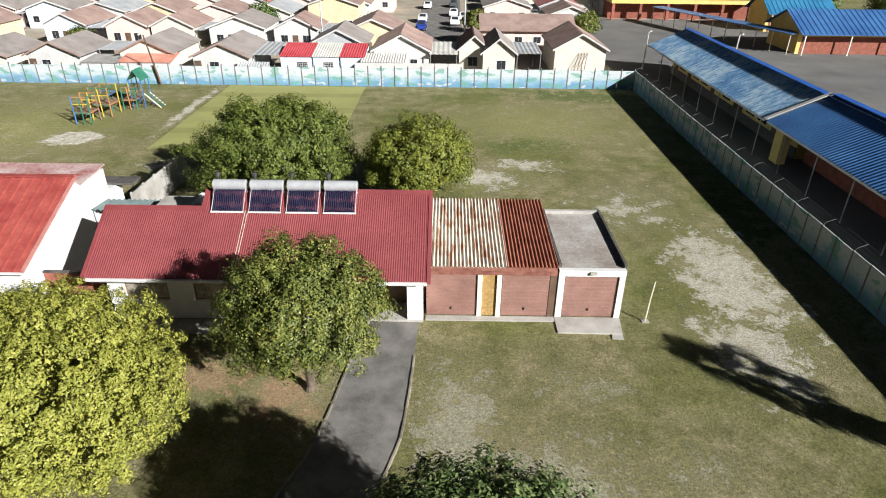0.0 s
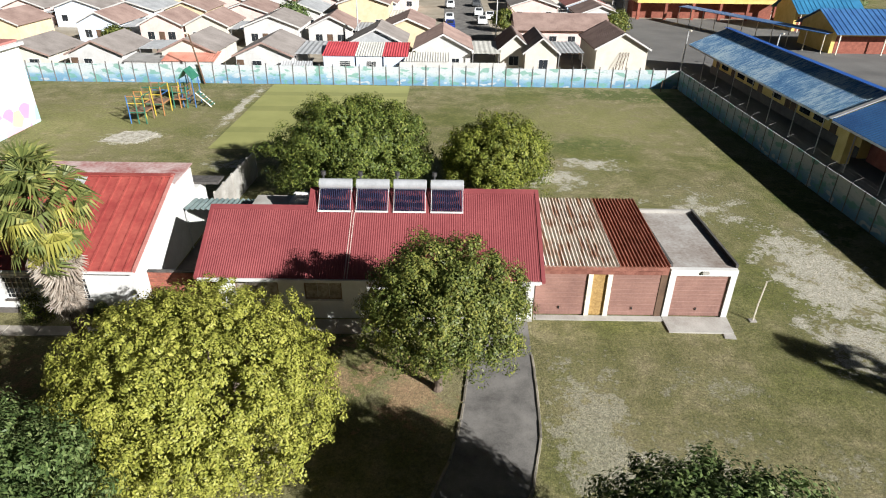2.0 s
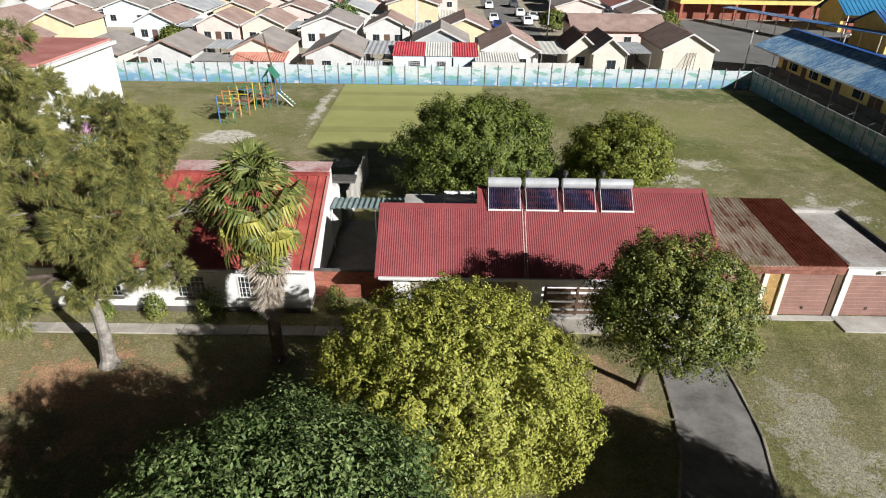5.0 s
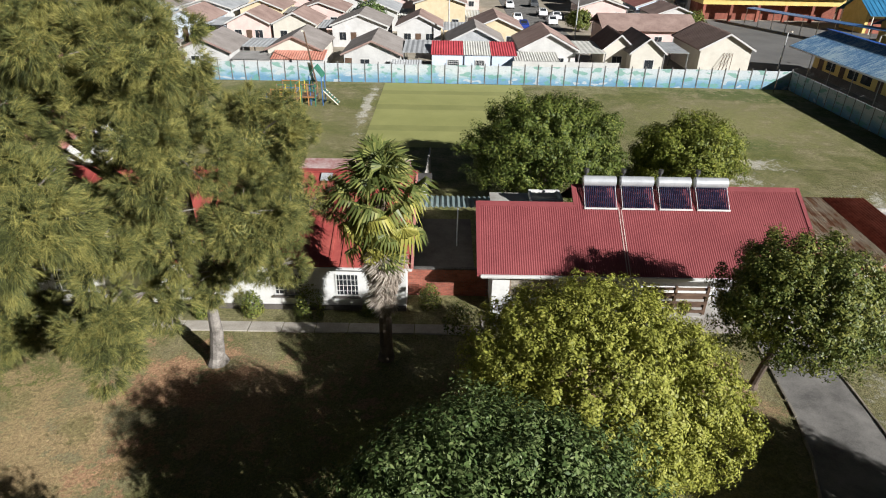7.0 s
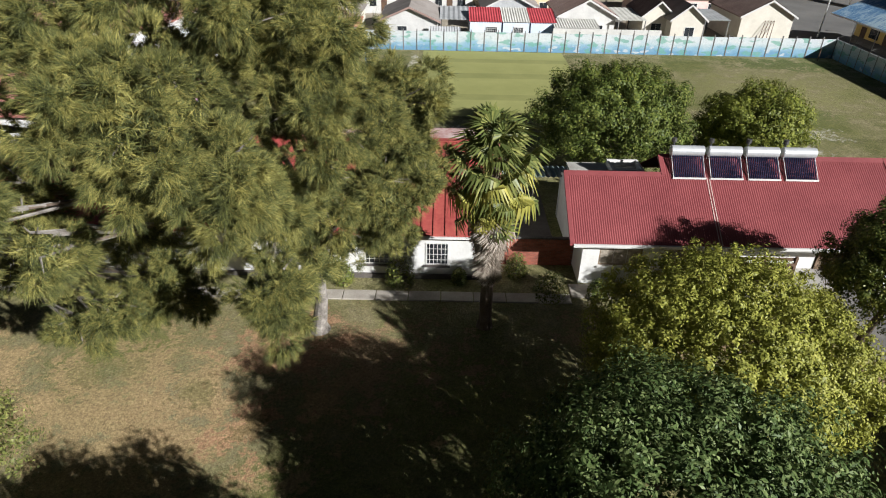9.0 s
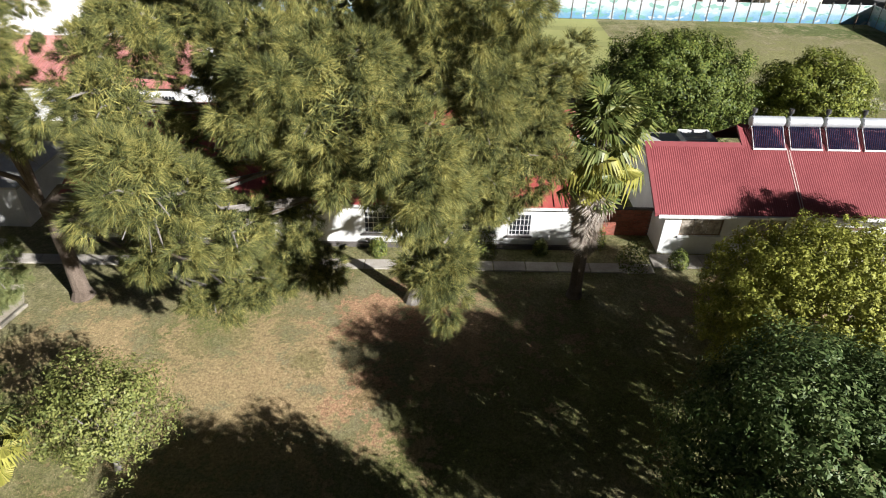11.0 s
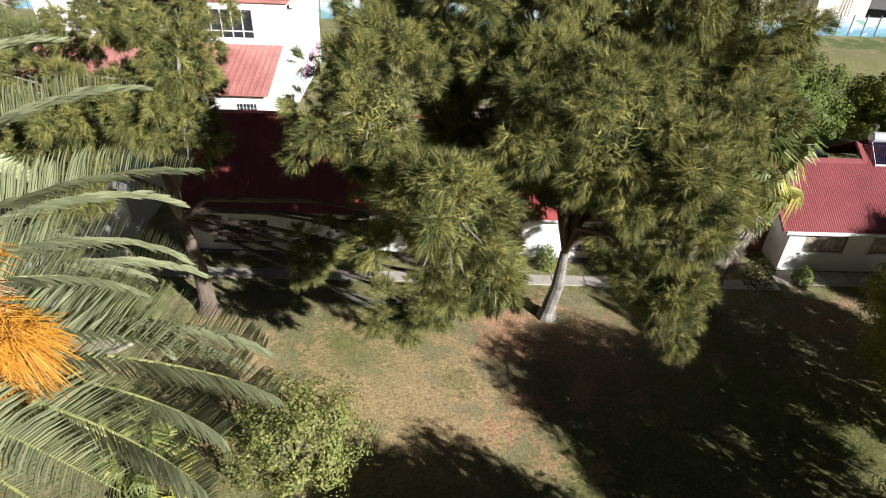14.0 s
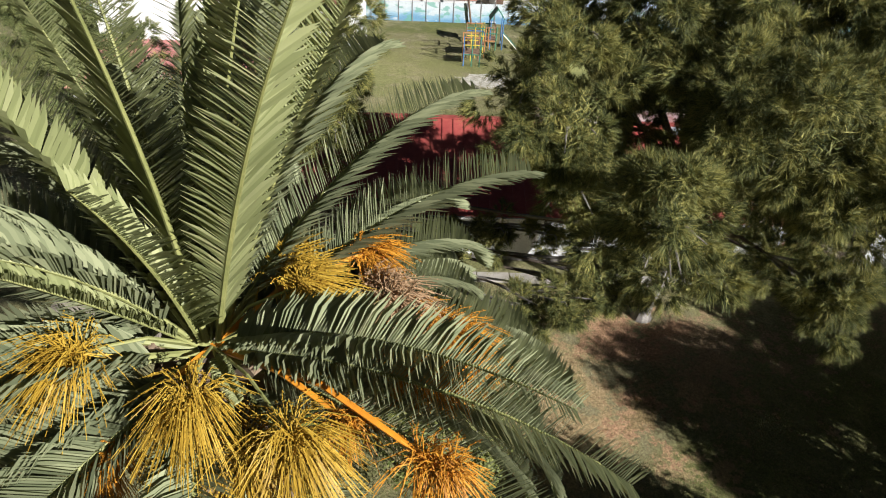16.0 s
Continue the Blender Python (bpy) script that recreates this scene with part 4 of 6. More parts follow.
for x0, x1, mt, lb in ((-0.72, 2.9, WORN_ZINC, "worn whitish corrugated asbestos sheets with rust"), (2.9, 5.25, RUSTY, "dark rust-red corrugated iron sheets")):
    bm = bmesh.new()
    sheet_roof(bm, x0, x1, 24.0, 2.86, 30.85, 3.26, 0.178, 0.042, 0.02, 6)
    part("roof", in_garage(bm), mt, garage, lb)
part("fascia", in_garage(boxed((-0.78, 5.2, 24.02, 24.1, 2.62, 2.84))), RUST_PAINT, garage, "flaking red-brown timber fascia")
part("wall", in_garage(boxed((-0.72, -0.5, 24.35, 30.6, 0, 2.8), (5.03, 5.2, 24.35, 30.6, 0, 2.8), (-0.5, 5.03, 30.4, 30.6, 0, 3.1))), CREAM, garage)
part("lintel", in_garage(boxed((-0.9, 5.25, 24.12, 24.35, 2.36, 2.62))), RUST_PAINT, garage)
for x0, x1 in ((1.55, 1.77), (2.46, 2.68)):
    part("post", in_garage(boxed((x0, x1, 24.1, 24.34, 0.05, 2.36))), CREAM_WHITE, garage, "cream painted door post")
part("infill_panel", in_garage(boxed((1.77, 2.46, 24.2, 24.3, 0.05, 2.36))), MESH_BOARD, garage, "mottled yellow-brown pressed board panel")


def garage_door(th, x0, x1, y, z1, ox, oy):
    d = part("garage_door", boxed((x0 - ox, x1 - ox, y - oy + 0.03, y - oy + 0.06, 0.06, z1)), GARAGE_DOOR, th, "faded brown slatted tip-up garage door")
    n = 11
    h = (z1 - 0.08) / n
    me = bpy.data.meshes.new("slat")
    b2 = chamfered(x1 - x0 - 0.04, 0.05, h - 0.014, 0.012)
    b2.to_mesh(me)
    b2.free()
    me.materials.append(GARAGE_DOOR)
    for k in range(n):
        o = new("slat", me)
        o.parent = d
        o.location = ((x0 + x1) / 2 - ox, y - oy + 0.01, 0.07 + h * k)
    bm = bmesh.new()
    tube(bm, [((x0 + x1) / 2 - ox, y - oy - 0.05, 0.42), ((x0 + x1) / 2 - ox, y - oy - 0.06, 0.56)], [0.025, 0.025], 6)
    part("handle", bm, DARK_METAL, d)


garage_door(garage, -0.88, 1.53, 24.2, 2.36, GX, GY)
garage_door(garage, 2.7, 4.95, 24.2, 2.36, GX, GY)
part("side_jamb", in_garage(boxed((4.95, 5.28, 24.16, 24.34, 0, 2.36))), DARK_WOOD, garage)
single = thing("garage", "single garage with flat concrete roof and white frame", "garage", at=(6.87, 27.3, 0))
SX, SY = 6.87, 27.3
part("wall", boxed((5.4 - SX, 5.62 - SX, 24.35 - SY, 30.4 - SY, 0, 2.56), (8.2 - SX, 8.42 - SX, 24.35 - SY, 30.4 - SY, 0, 2.56), (5.62 - SX, 8.2 - SX, 30.2 - SY, 30.4 - SY, 0, 2.56)), CONCRETE, single)
part("post", boxed((5.32 - SX, 5.62 - SX, 24.1 - SY, 24.34 - SY, 0.05, 2.36)), WHITE_PAINT, single, "white plastered post")
part("post", boxed((8.16 - SX, 8.44 - SX, 24.1 - SY, 24.34 - SY, 0.05, 2.36)), WHITE_PAINT, single, "white plastered post")
part("lintel", boxed((5.32 - SX, 8.44 - SX, 24.08 - SY, 24.34 - SY, 2.36, 2.68)), WHITE_PAINT, single, "white plastered beam")
part("lamp", boxed((6.75 - SX, 7.05 - SX, 23.96 - SY, 24.08 - SY, 2.5, 2.62)), CONCRETE, single)
part("roof", boxed((5.45 - SX, 8.38 - SX, 24.34 - SY, 30.3 - SY, 2.56, 2.66)), ROOF_SLAB, single, "stained flat grey concrete roof")
for x0, x1 in ((5.32, 5.45), (8.38, 8.5)):
    part("parapet", boxed((x0 - SX, x1 - SX, 24.34 - SY, 30.5 - SY, 2.5, 2.86)), DARK_EDGE, single, "dark weathered parapet")
part("parapet", boxed((5.45 - SX, 8.38 - SX, 30.3 - SY, 30.5 - SY, 2.5, 2.84)), CONCRETE, single)
garage_door(single, 5.64, 8.14, 24.2, 2.36, SX, SY)
pole = thing("pole", "thin cream metal pole in a small concrete foot", "pole", at=(9.64, 23.9, 0))
bm = bmesh.new()
tube(bm, [(0, 0, 0), (0.05, 0.02, 1.1), (0.14, 0.03, 2.2)], [0.035, 0.033, 0.033], 8)
part("shaft", bm, CREAM_WHITE, pole)
part("foot", boxed((-0.16, 0.16, -0.14, 0.14, -0.02, 0.06)), CONCRETE, pole)

# ---- the red-roofed house beyond the passage ----
LX, LY = -31.0, 28.5
left_house = thing("house", "white house with bright red ribbed metal roof", "house", at=(LX, LY, 0))


def in_left(bm):
    bmesh.ops.translate(bm, verts=bm.verts, vec=(-LX, -LY, 0))
    return bm


roof_left = part("roof", in_left(_plate([(-43.9, 23.65, 2.5), (-19.4, 23.65, 2.5), (-19.4, 29.4, 4.9), (-43.9, 29.4, 4.9)], 0.05)), BRIGHT_RED, left_house, "bright red ribbed metal roof sheets")
row_of_pieces("roof_rib", roof_left, _plate([(-0.05, 23.63 - LY, 2.55), (0.05, 23.63 - LY, 2.55), (0.05, 29.4 - LY, 4.95), (-0.05, 29.4 - LY, 4.95)], 0.05), BRIGHT_RED, [pose(-43.7 + 0.555 * k - LX, 0, 0) for k in range(44)])
part("rear_roof", in_left(_plate([(-31.0, 30.3, 4.05), (-19.85, 30.3, 4.05), (-19.85, 33.0, 4.24), (-31.0, 33.0, 4.24)], 0.06)), PATCHED_RED, left_house, "patched red and whitish rear roof")
part("verge_board", in_left(_plate([(-19.46, 23.6, 2.57), (-19.34, 23.6, 2.57), (-19.34, 29.4, 4.97), (-19.46, 29.4, 4.97)], 0.14)), FADED_RED, left_house)
part("ridge_cap", in_left(_plate([(-43.9, 29.2, 4.93), (-19.35, 29.2, 4.93), (-19.35, 29.6, 4.93), (-43.9, 29.6, 4.93)], 0.05)), BRIGHT_RED, left_house)
bm = bmesh.new()
ys = [(23.95, 2.42), (29.4, 4.72), (30.2, 3.9), (30.3, 3.9)]
a = [bm.verts.new((-19.7, y, z)) for y, z in ((23.95, 0), *ys, (30.3, 0))]
b = [bm.verts.new((-43.6, y, z)) for y, z in ((23.95, 0), *ys, (30.3, 0))]
bm.faces.new(a)
bm.faces.new(b[::-1])
for i in range(6):
    j = (i + 1) % 6
    bm.faces.new((a[j], a[i], b[i], b[j]))
bmesh.ops.recalc_face_normals(bm, faces=bm.faces)
part("wall", in_left(bm), WHITE_PAINT, left_house, "sunlit white plastered walls")
part("rear_wall", in_left(boxed((-30.9, -19.95, 30.3, 32.9, 0, 3.98))), WHITE_PAINT, left_house)
part("gutter", in_left(boxed((-43.9, -19.4, 23.55, 23.64, 2.36, 2.46))), WHITE_PAINT, left_house)
part("skylight", in_left(_plate([(-24.3, 28.6, 4.68), (-23.7, 28.6, 4.68), (-23.7, 29.1, 4.89), (-24.3, 29.1, 4.89)], 0.03)), ZINC, left_house)
part("plinth", in_left(boxed((-43.6, -19.7, 23.8, 23.94, 0, 0.22))), BROWN_DADO, left_house, "low dark brown plinth")
for x0, x1 in ((-42.4, -39.8), (-36.2, -34.3), (-29.9, -28.5), (-25.9, -24.5), (-23.0, -21.9)):
    w = window(left_house, x0 - LX, x1 - LX, 23.95 - LY, 0.75, 1.95, 2, 0.06, WHITE_PAINT, None, True)
    part("window_sill", in_left(boxed((x0 - 0.05, x1 + 0.05, 23.81, 23.92, 0.66, 0.745))), BROWN_DADO, w)
for x0, x1 in ((-28.2, -26.4), (-25.8, -24.0), (-21.8, -20.8)):
    part("vent", in_left(boxed((x0, x1, 23.92, 23.97, 2.12, 2.3))), DARK_GLASS, left_house, "dark strip vent under the eaves")

back_roof = thing("outbuilding", "white flat-roofed outbuilding behind the red roof", "outbuilding", at=(-20.2, 33, 0))
part("wall", boxed((-0.6, 0.45, -2.65, 1.0, 0, 2.75)), WHITE_PAINT, back_roof)
part("roof", boxed((-0.75, 1.5, 0.35, 1.4, 2.76, 2.9)), DARK_EDGE, back_roof, "thin dark canopy slab")
fence = thing("panel_fence", "weathered grey concrete panel fence beside the passage", "fence", at=(-19.25, 34.0, 0))
row_of_pieces("panel", fence, boxed((-0.04, 0.04, -0.72, 0.72, 0, 1.95)), CONCRETE, [pose(0.06 * k, 0.75 + 1.5 * k, 0) for k in range(5)])
row_of_pieces("post", fence, chamfered(0.12, 0.12, 2.05, 0.03), CONCRETE, [pose(0.06 * k - 0.03, 1.5 * k, 0) for k in range(6)])
carport = thing("carport", "grey-green corrugated carport over the passage", "carport", at=(-19.9, 30.1, 0))
bm = bmesh.new()
sheet_roof(bm, 0, 8.1, 0.2, 2.55, 2.0, 2.4, 0.3, 0.05)
part("roof", bm, GREEN_SHEET, carport)
for x in (0.3, 2.7, 4.2):
    bm = bmesh.new()
    tube(bm, [(x, 0.35, 0), (x, 0.35, 2.5)], [0.04, 0.04], 8)
    part("post", bm, ZINC, carport)
brick_wall = thing("brick_wall", "red face-brick screen wall closing the passage", "wall", "", "structure", at=(-17.65, 25.3, 0))
part("mortar", boxed((-2.55, 1.9, -0.04, 0.04, 0, 1.5)), MORTAR, brick_wall)
part("coping", boxed((-2.58, 1.93, -0.09, 0.09, 1.5, 1.58)), DARK_EDGE, brick_wall)
shed = thing("shed", "grey flat-roofed shed in deep tree shade", "shed", at=(-48, 27, 0))
part("wall", boxed((-4, 1.3, -1.9, 3, 0, 2.2)), WALL_WHITE, shed)
part("roof", boxed((-4.2, 1.5, -2.1, 3.2, 2.2, 2.32)), CONCRETE, shed)

# ---- the two-storey white building ----
tall = thing("office_building", "white two-storey building with coloured mural at its foot", "building", at=(-50, 50, 0))
part("wall", boxed((-10, 7.6, -6, 4.4, 0, 7.0)), TALL_WALL, tall)
part("roof", boxed((-10.3, 7.5, -6.2, 4.6, 7.02, 7.2)), FADED_RED, tall, "faded red roof sheet edge")
part("fascia", boxed((7.61, 7.95, -6.2, 4.7, 6.75, 7.0)), WHITE_PAINT, tall)
wide = window(tall, -1.05, 4.95, -6.02, 4.55, 6.55, 8, 0.07, WHITE_PAINT)
part("transom", boxed((-0.98, 4.88, -6.09, -6.04, 5.02, 5.1)), WHITE_PAINT, wide)
for k in range(1, 8):
    part("mullion", boxed((-1.0 + 0.74 * k, -0.94 + 0.74 * k, -6.088, -6.042, 4.62, 6.48)), WHITE_PAINT, wide)
lean_roof = part("lean_to_roof", _plate([(-10, -12, 2.6), (6.95, -12, 2.6), (6.85, -6.05, 4.16), (-10, -6.05, 4.16)], 0.06), FADED_RED, tall, "faded red ribbed lean-to roof")
row_of_pieces("roof_rib", lean_roof, _plate([(-0.03, -12, 2.64), (0.03, -12, 2.64), (0.03, -6.05, 4.2), (-0.03, -6.05, 4.2)], 0.04), FADED_RED, [pose(-9.9 + 0.41 * k, 0, 0) for k in range(41)])
part("lean_to_wall", boxed((-9.8, 6.8, -11.6, -6.02, 0, 2.56)), WHITE_PAINT, tall)
window(tall, 4.7, 6.1, -11.62, 0.7, 1.95, 3, 0.06, WHITE_PAINT, None, True)

# ---- school with blue roofs ----
school = thing("school_block", "long yellow school block with blue corrugated veranda roof", "school", at=(27, 45, 0))


def long_roof(y0, y1, xe, ze, xr, zr, pitch, mat, label):
    bm = bmesh.new()
    n = int((y1 - y0) / pitch * 4)
    rows = []
    for k in range(n + 1):
        y = y0 + (y1 - y0) * k / n
        h = 0.035 * math.cos(2 * math.pi * (y - y0) / pitch)
        rows.append([bm.verts.new((xe - 27, y - 45, ze + h)), bm.verts.new((xr - 27, y - 45, zr + h)), bm.verts.new((xr - 27, y - 45, zr + h - 0.05)), bm.verts.new((xe - 27, y - 45, ze + h - 0.05))])
    for a, b in zip(rows, rows[1:]):
        for i in range(4):
            j = (i + 1) % 4
            bm.faces.new((a[i], a[j], b[j], b[i]))
    bm.faces.new(rows[0])
    bm.faces.new(rows[-1][::-1])
    bmesh.ops.recalc_face_normals(bm, faces=bm.faces)
    return part("roof", bm, mat, school, label)


long_roof(46.9, 78.8, 25.0, 3.3, 29.3, 5.25, 0.34, BLUE_WORN, "patchily worn light blue sheet roof")
long_roof(2, 46.6, 25.0, 3.3, 29.7, 5.35, 0.34, BLUE_ROOF, "dull dark blue corrugated roof")
part("roof", _plate([(2.3, -43, 5.25), (7.3, -43, 3.3), (7.3, 33.8, 3.3), (2.3, 33.8, 5.25)], 0.08), BLUE_ROOF, school)
part("ridge_cap", _plate([(2.0, 1.9, 5.36), (2.75, 1.9, 5.32), (2.75, 33.9, 5.32), (2.0, 33.9, 5.36)], 0.06), BLUE_RIDGE, school, "deep blue ridge flashing")
part("ridge_cap", _plate([(2.4, -43, 5.46), (3.1, -43, 5.42), (3.1, 1.6, 5.42), (2.4, 1.6, 5.46)], 0.06), BLUE_RIDGE, school)
part("joint_flashing", _plate([(-2.1, 1.55, 3.42), (-2.1, 2.0, 3.42), (2.5, 2.0, 5.47), (2.5, 1.55, 5.47)], 0.05), WHITE_PAINT, school, "white flashing where two roofs meet")
part("fascia", boxed((-2.05, -2.0, 2.0, 33.8, 3.12, 3.27), (-2.05, -2.0, -43, 1.5, 3.12, 3.27)), WHITE_PAINT, school)
part("wall", boxed((1.2, 6.5, 2, 33.2, 0, 3.5)), YELLOW, school, "yellow plastered wall behind the veranda")
part("wall", boxed((1.6, 6.5, -43, 1.4, 0, 3.5)), RED_BRICK, school)
part("column", boxed((-0.9, -0.2, 0.7, 1.9, 0, 3.6)), YELLOW, school, "broad yellow column")
for k in range(17):
    bm = bmesh.new()
    y = -40 + 4.3 * k
    tube(bm, [(-1.75, y, 0), (-1.75, y, 3.28)], [0.045, 0.045], 8)
    part("veranda_post", bm, CONCRETE, school)
for k, y in enumerate((5.5, 12.5, 13.6, 19.5, 26.5, 31.0)):
    part("door", boxed((1.14, 1.19, y, y + 0.95, 0, 2.1)), DARK_WOOD, school)
for y in (7.5, 10, 15.5, 21.5, 24, 28.5):
    w = part("window", boxed((1.12, 1.19, y, y + 1.7, 1.2, 2.4)), DARK_GLASS, school)
part("wainscot", boxed((1.12, 1.17, 2, 33.2, 0, 0.9)), BROWN_DADO, school, "dark grey-brown painted dado")

canopy = thing("covered_walkway", "blue-roofed covered walkway on slender posts", "walkway", at=(44, 103, 0))
bm = bmesh.new()
slab(bm, [(-6.4, 17.3, 2.9), (-4.1, 19.0, 2.9), (7.2, -10.3, 2.9), (4.9, -12, 2.9)], 0.1)
bmesh.ops.recalc_face_normals(bm, faces=bm.faces)
part("roof", bm, BLUE_ROOF, canopy)
for k in range(11):
    t = k / 10
    bm = bmesh.new()
    tube(bm, [(-6.2 + 11.1 * t, 17 - 28.8 * t, 0), (-6.2 + 11.1 * t, 17 - 28.8 * t, 2.85)], [0.06, 0.06], 6)
    part("post", bm, CREAM_WHITE, canopy)


def hall(x0, x1, y0, y1, h, peak, roof, label, walls, brick=0.0):
    """A hall whose ridge runs along x, with ribbed roof and posts before a dark veranda."""
    th = thing("school_hall", label, "school", "school halls", at=((x0 + x1) / 2, (y0 + y1) / 2, 0))
    w, d = (x1 - x0) / 2, (y1 - y0) / 2
    for s in (-1, 1):
        bm = bmesh.new()
        slab(bm, [(-w - 0.4, 0, peak), (w + 0.4, 0, peak), (w + 0.4, s * (d + 1.6), h - 0.5), (-w - 0.4, s * (d + 1.6), h - 0.5)], 0.08)
        bmesh.ops.recalc_face_normals(bm, faces=bm.faces)
        sheet = part("roof", bm, roof, th)
        bm = bmesh.new()
        slab(bm, [(0, 0, peak + 0.07), (0.14, 0, peak + 0.07), (0.14, s * (d + 1.6), h - 0.43), (0, s * (d + 1.6), h - 0.43)], 0.06)
        bmesh.ops.recalc_face_normals(bm, faces=bm.faces)
        row_of_pieces("rib", sheet, bm, roof, [pose(-w + 0.8 * k, 0, 0) for k in range(int(2 * w / 0.8))])
    bm = bmesh.new()
    a = [bm.verts.new((-w, y, z)) for y, z in ((-d, 0), (-d, h), (0, peak - 0.12), (d, h), (d, 0))]
    b = [bm.verts.new((w, y, z)) for y, z in ((-d, 0), (-d, h), (0, peak - 0.12), (d, h), (d, 0))]
    bm.faces.new(a)
    bm.faces.new(b[::-1])
    for i in range(5):
        bm.faces.new((a[(i + 1) % 5], a[i], b[i], b[(i + 1) % 5]))
    bmesh.ops.recalc_face_normals(bm, faces=bm.faces)
    part("wall", bm, walls, th)
    part("dado", boxed((-w + 0.6, w, -d - 0.05, -d - 0.01, 0, 2.4)), RED_BRICK, th)
    for k in range(5):
        x = -w + 0.3 + 2 * w * k / 4.2
        part("post", boxed((x - 0.07, x + 0.07, -d - 1.45, -d - 1.3, 0, h - 0.45)), CREAM_WHITE, th)
    return th


hall(50.5, 78, 92, 101, 3.4, 5.6, BLUE_ROOF, "yellow school hall under a ribbed blue roof", YELLOW)
hall(55, 66, 112, 119, 3.6, 6.0, TEAL_ROOF, "school hall with ribbed teal blue roof", YELLOW)
upper = thing("school_building", "two-storey yellow school building on a brick base", "school", at=(44, 128, 0))
part("wall", boxed((-13, 14, -4, 6, 3.0, 8.2)), YELLOW, upper)
part("base", boxed((-13, 14, -1.5, 6, 0, 3.0)), RED_BRICK, upper, "recessed red brick ground floor")
for k in range(6):
    part("column", boxed((-12.8 + 5.2 * k, -12.3 + 5.2 * k, -4, -3.4, 0, 3.0)), RED_BRICK, upper)
part("balcony_slab", boxed((-13.2, 14.2, -4.8, -4, 4.3, 4.55)), CREAM_WHITE, upper)
for k in range(7):
    window(upper, -11.5 + 3.6 * k, -9.3 + 3.6 * k, -4.0, 5.4, 6.9, 3, 0.08)

# ---- houses behind the field, first row ----
far_house(-58.5, -51.5, 72.4, 80, 2.4, 3.7, CREAM, GREY_TILE, "cream house with grey tiled roof behind the wall", [(-53.9, -52.6, 0.9, 1.9)], edge=BROWN_TILE)
far_house(-49.2, -43.0, 72.6, 80.5, 2.55, 3.95, WALL_WHITE, GREY_TILE, "white gabled house with grey-brown tiled roof", [(-47.6, -46.5, 0.9, 2.0)], (-49.0, -48.2), BROWN_TILE)
far_house(-38.9, -32.7, 74.0, 82.5, 2.7, 4.1, CREAM, GREY_TILE, "cream gabled house with tiled roof and lean-to", [], None, BROWN_TILE)
lean_to(-42.4, -38.0, 71.2, 1.95, 75.0, 2.2, GREY_SHEET, "grey flat lean-to roof beside white wall", WALL_WHITE)
lean_to(-38.0, -31.9, 71.4, 2.0, 74.4, 2.6, ORANGE_SHEET, "orange-red corrugated lean-to with white wall", WALL_WHITE)
lean_to(-42.6, -39.0, 76, 2.5, 81, 2.7, ZINC, "zinc corrugated carport between two houses", None, 0.5, 0.03, "carport")
far_house(-29.7, -23.2, 72.5, 81.5, 2.6, 4.0, WALL_WHITE, GREY_TILE, "white gabled house with brown-grey tiled roof", [(-27.9, -26.7, 0.9, 2.0)], (-29.6, -28.8), BROWN_TILE)
lean_to(-23.0, -18.6, 73.5, 2.6, 80.5, 2.9, ZINC, "pale zinc corrugated carport beside the house", None, 0.6, 0.03, "carport")
lean_to(-24.2, -20.6, 71.0, 1.7, 72.0, 2.1, ZINC, "low corrugated zinc fence and shelter", WALL_WHITE)
for x0, x1, mt, lb in ((-19.6, -15.8, CRIMSON, "crimson"), (-15.8, -12.6, WALL_SHEET, "whitish"), (-12.6, -9.6, CRIMSON, "crimson")):
    lean_to(x0, x1, 72.4, 2.65, 77.2, 3.4, mt, "pale blue room under a " + lb + " corrugated roof", PALE_BLUE)
for x0, x1 in ((-17.7, -16.3), (-14.5, -13.3)):
    w = thing("window", "small white barred window of the blue room", "window", at=(0, 0, 0))
    window(w, x0, x1, 72.52, 1.2, 2.1, 2, 0.08, None, None, True)
far_house(-17.6, -10.6, 80.5, 88, 2.7, 4.4, ZINC, GREY_TILE, "grey-walled house with tiled roof behind the blue rooms", [])
lean_to(-10.0, -4.9, 71.2, 2.35, 74.6, 2.75, WALL_SHEET, "white room under a whitish corrugated roof", WALL_WHITE)
far_house(-8.9, -2.3, 75.2, 84.2, 3.0, 4.7, WALL_WHITE, BROWN_TILE, "white house with red-brown ribbed tile roof", [(-4.6, -3.6, 1.0, 2.0)], None, None, 0.35, 0.55)
lean_to(-2.2, 1.2, 74.2, 2.75, 81.5, 2.95, WALL_SHEET, "pale flat sheet carport beside the house", None, 0.6, 0.02, "carport")
far_house(1.4, 5.0, 76.5, 83.5, 3.0, 4.5, CREAM, DARK_TILE, "cream house wing with dark brown ribbed roof", [(2.4, 3.7, 0.9, 2.1)], None, None, 0.35, 0.5)
far_house(4.2, 8.0, 74.5, 82.5, 3.0, 4.5, CREAM, GREY_TILE, "cream house front with blue curtained window", [(5.8, 7.0, 0.9, 2.1)])
lean_to(8.2, 11.3, 75, 2.8, 81.5, 3.0, ZINC, "zinc carport with dark open front", None, 0.5, 0.03, "carport")
far_house(13.0, 19.2, 76.2, 86.0, 3.2, 4.9, CREAM, BROWN_TILE, "cream gabled house with red-brown ribbed tile roof", [], None, None, 0.35, 0.5)
bin_ = thing("water_butt", "bright blue plastic drum beside the carport", "drum", at=(11.8, 73.6, 0))
bm = bmesh.new()
tube(bm, [(0, 0, 0), (0, 0, 0.1), (0, 0, 1.0), (0, 0, 1.05)], [0.3, 0.36, 0.36, 0.28], 14)
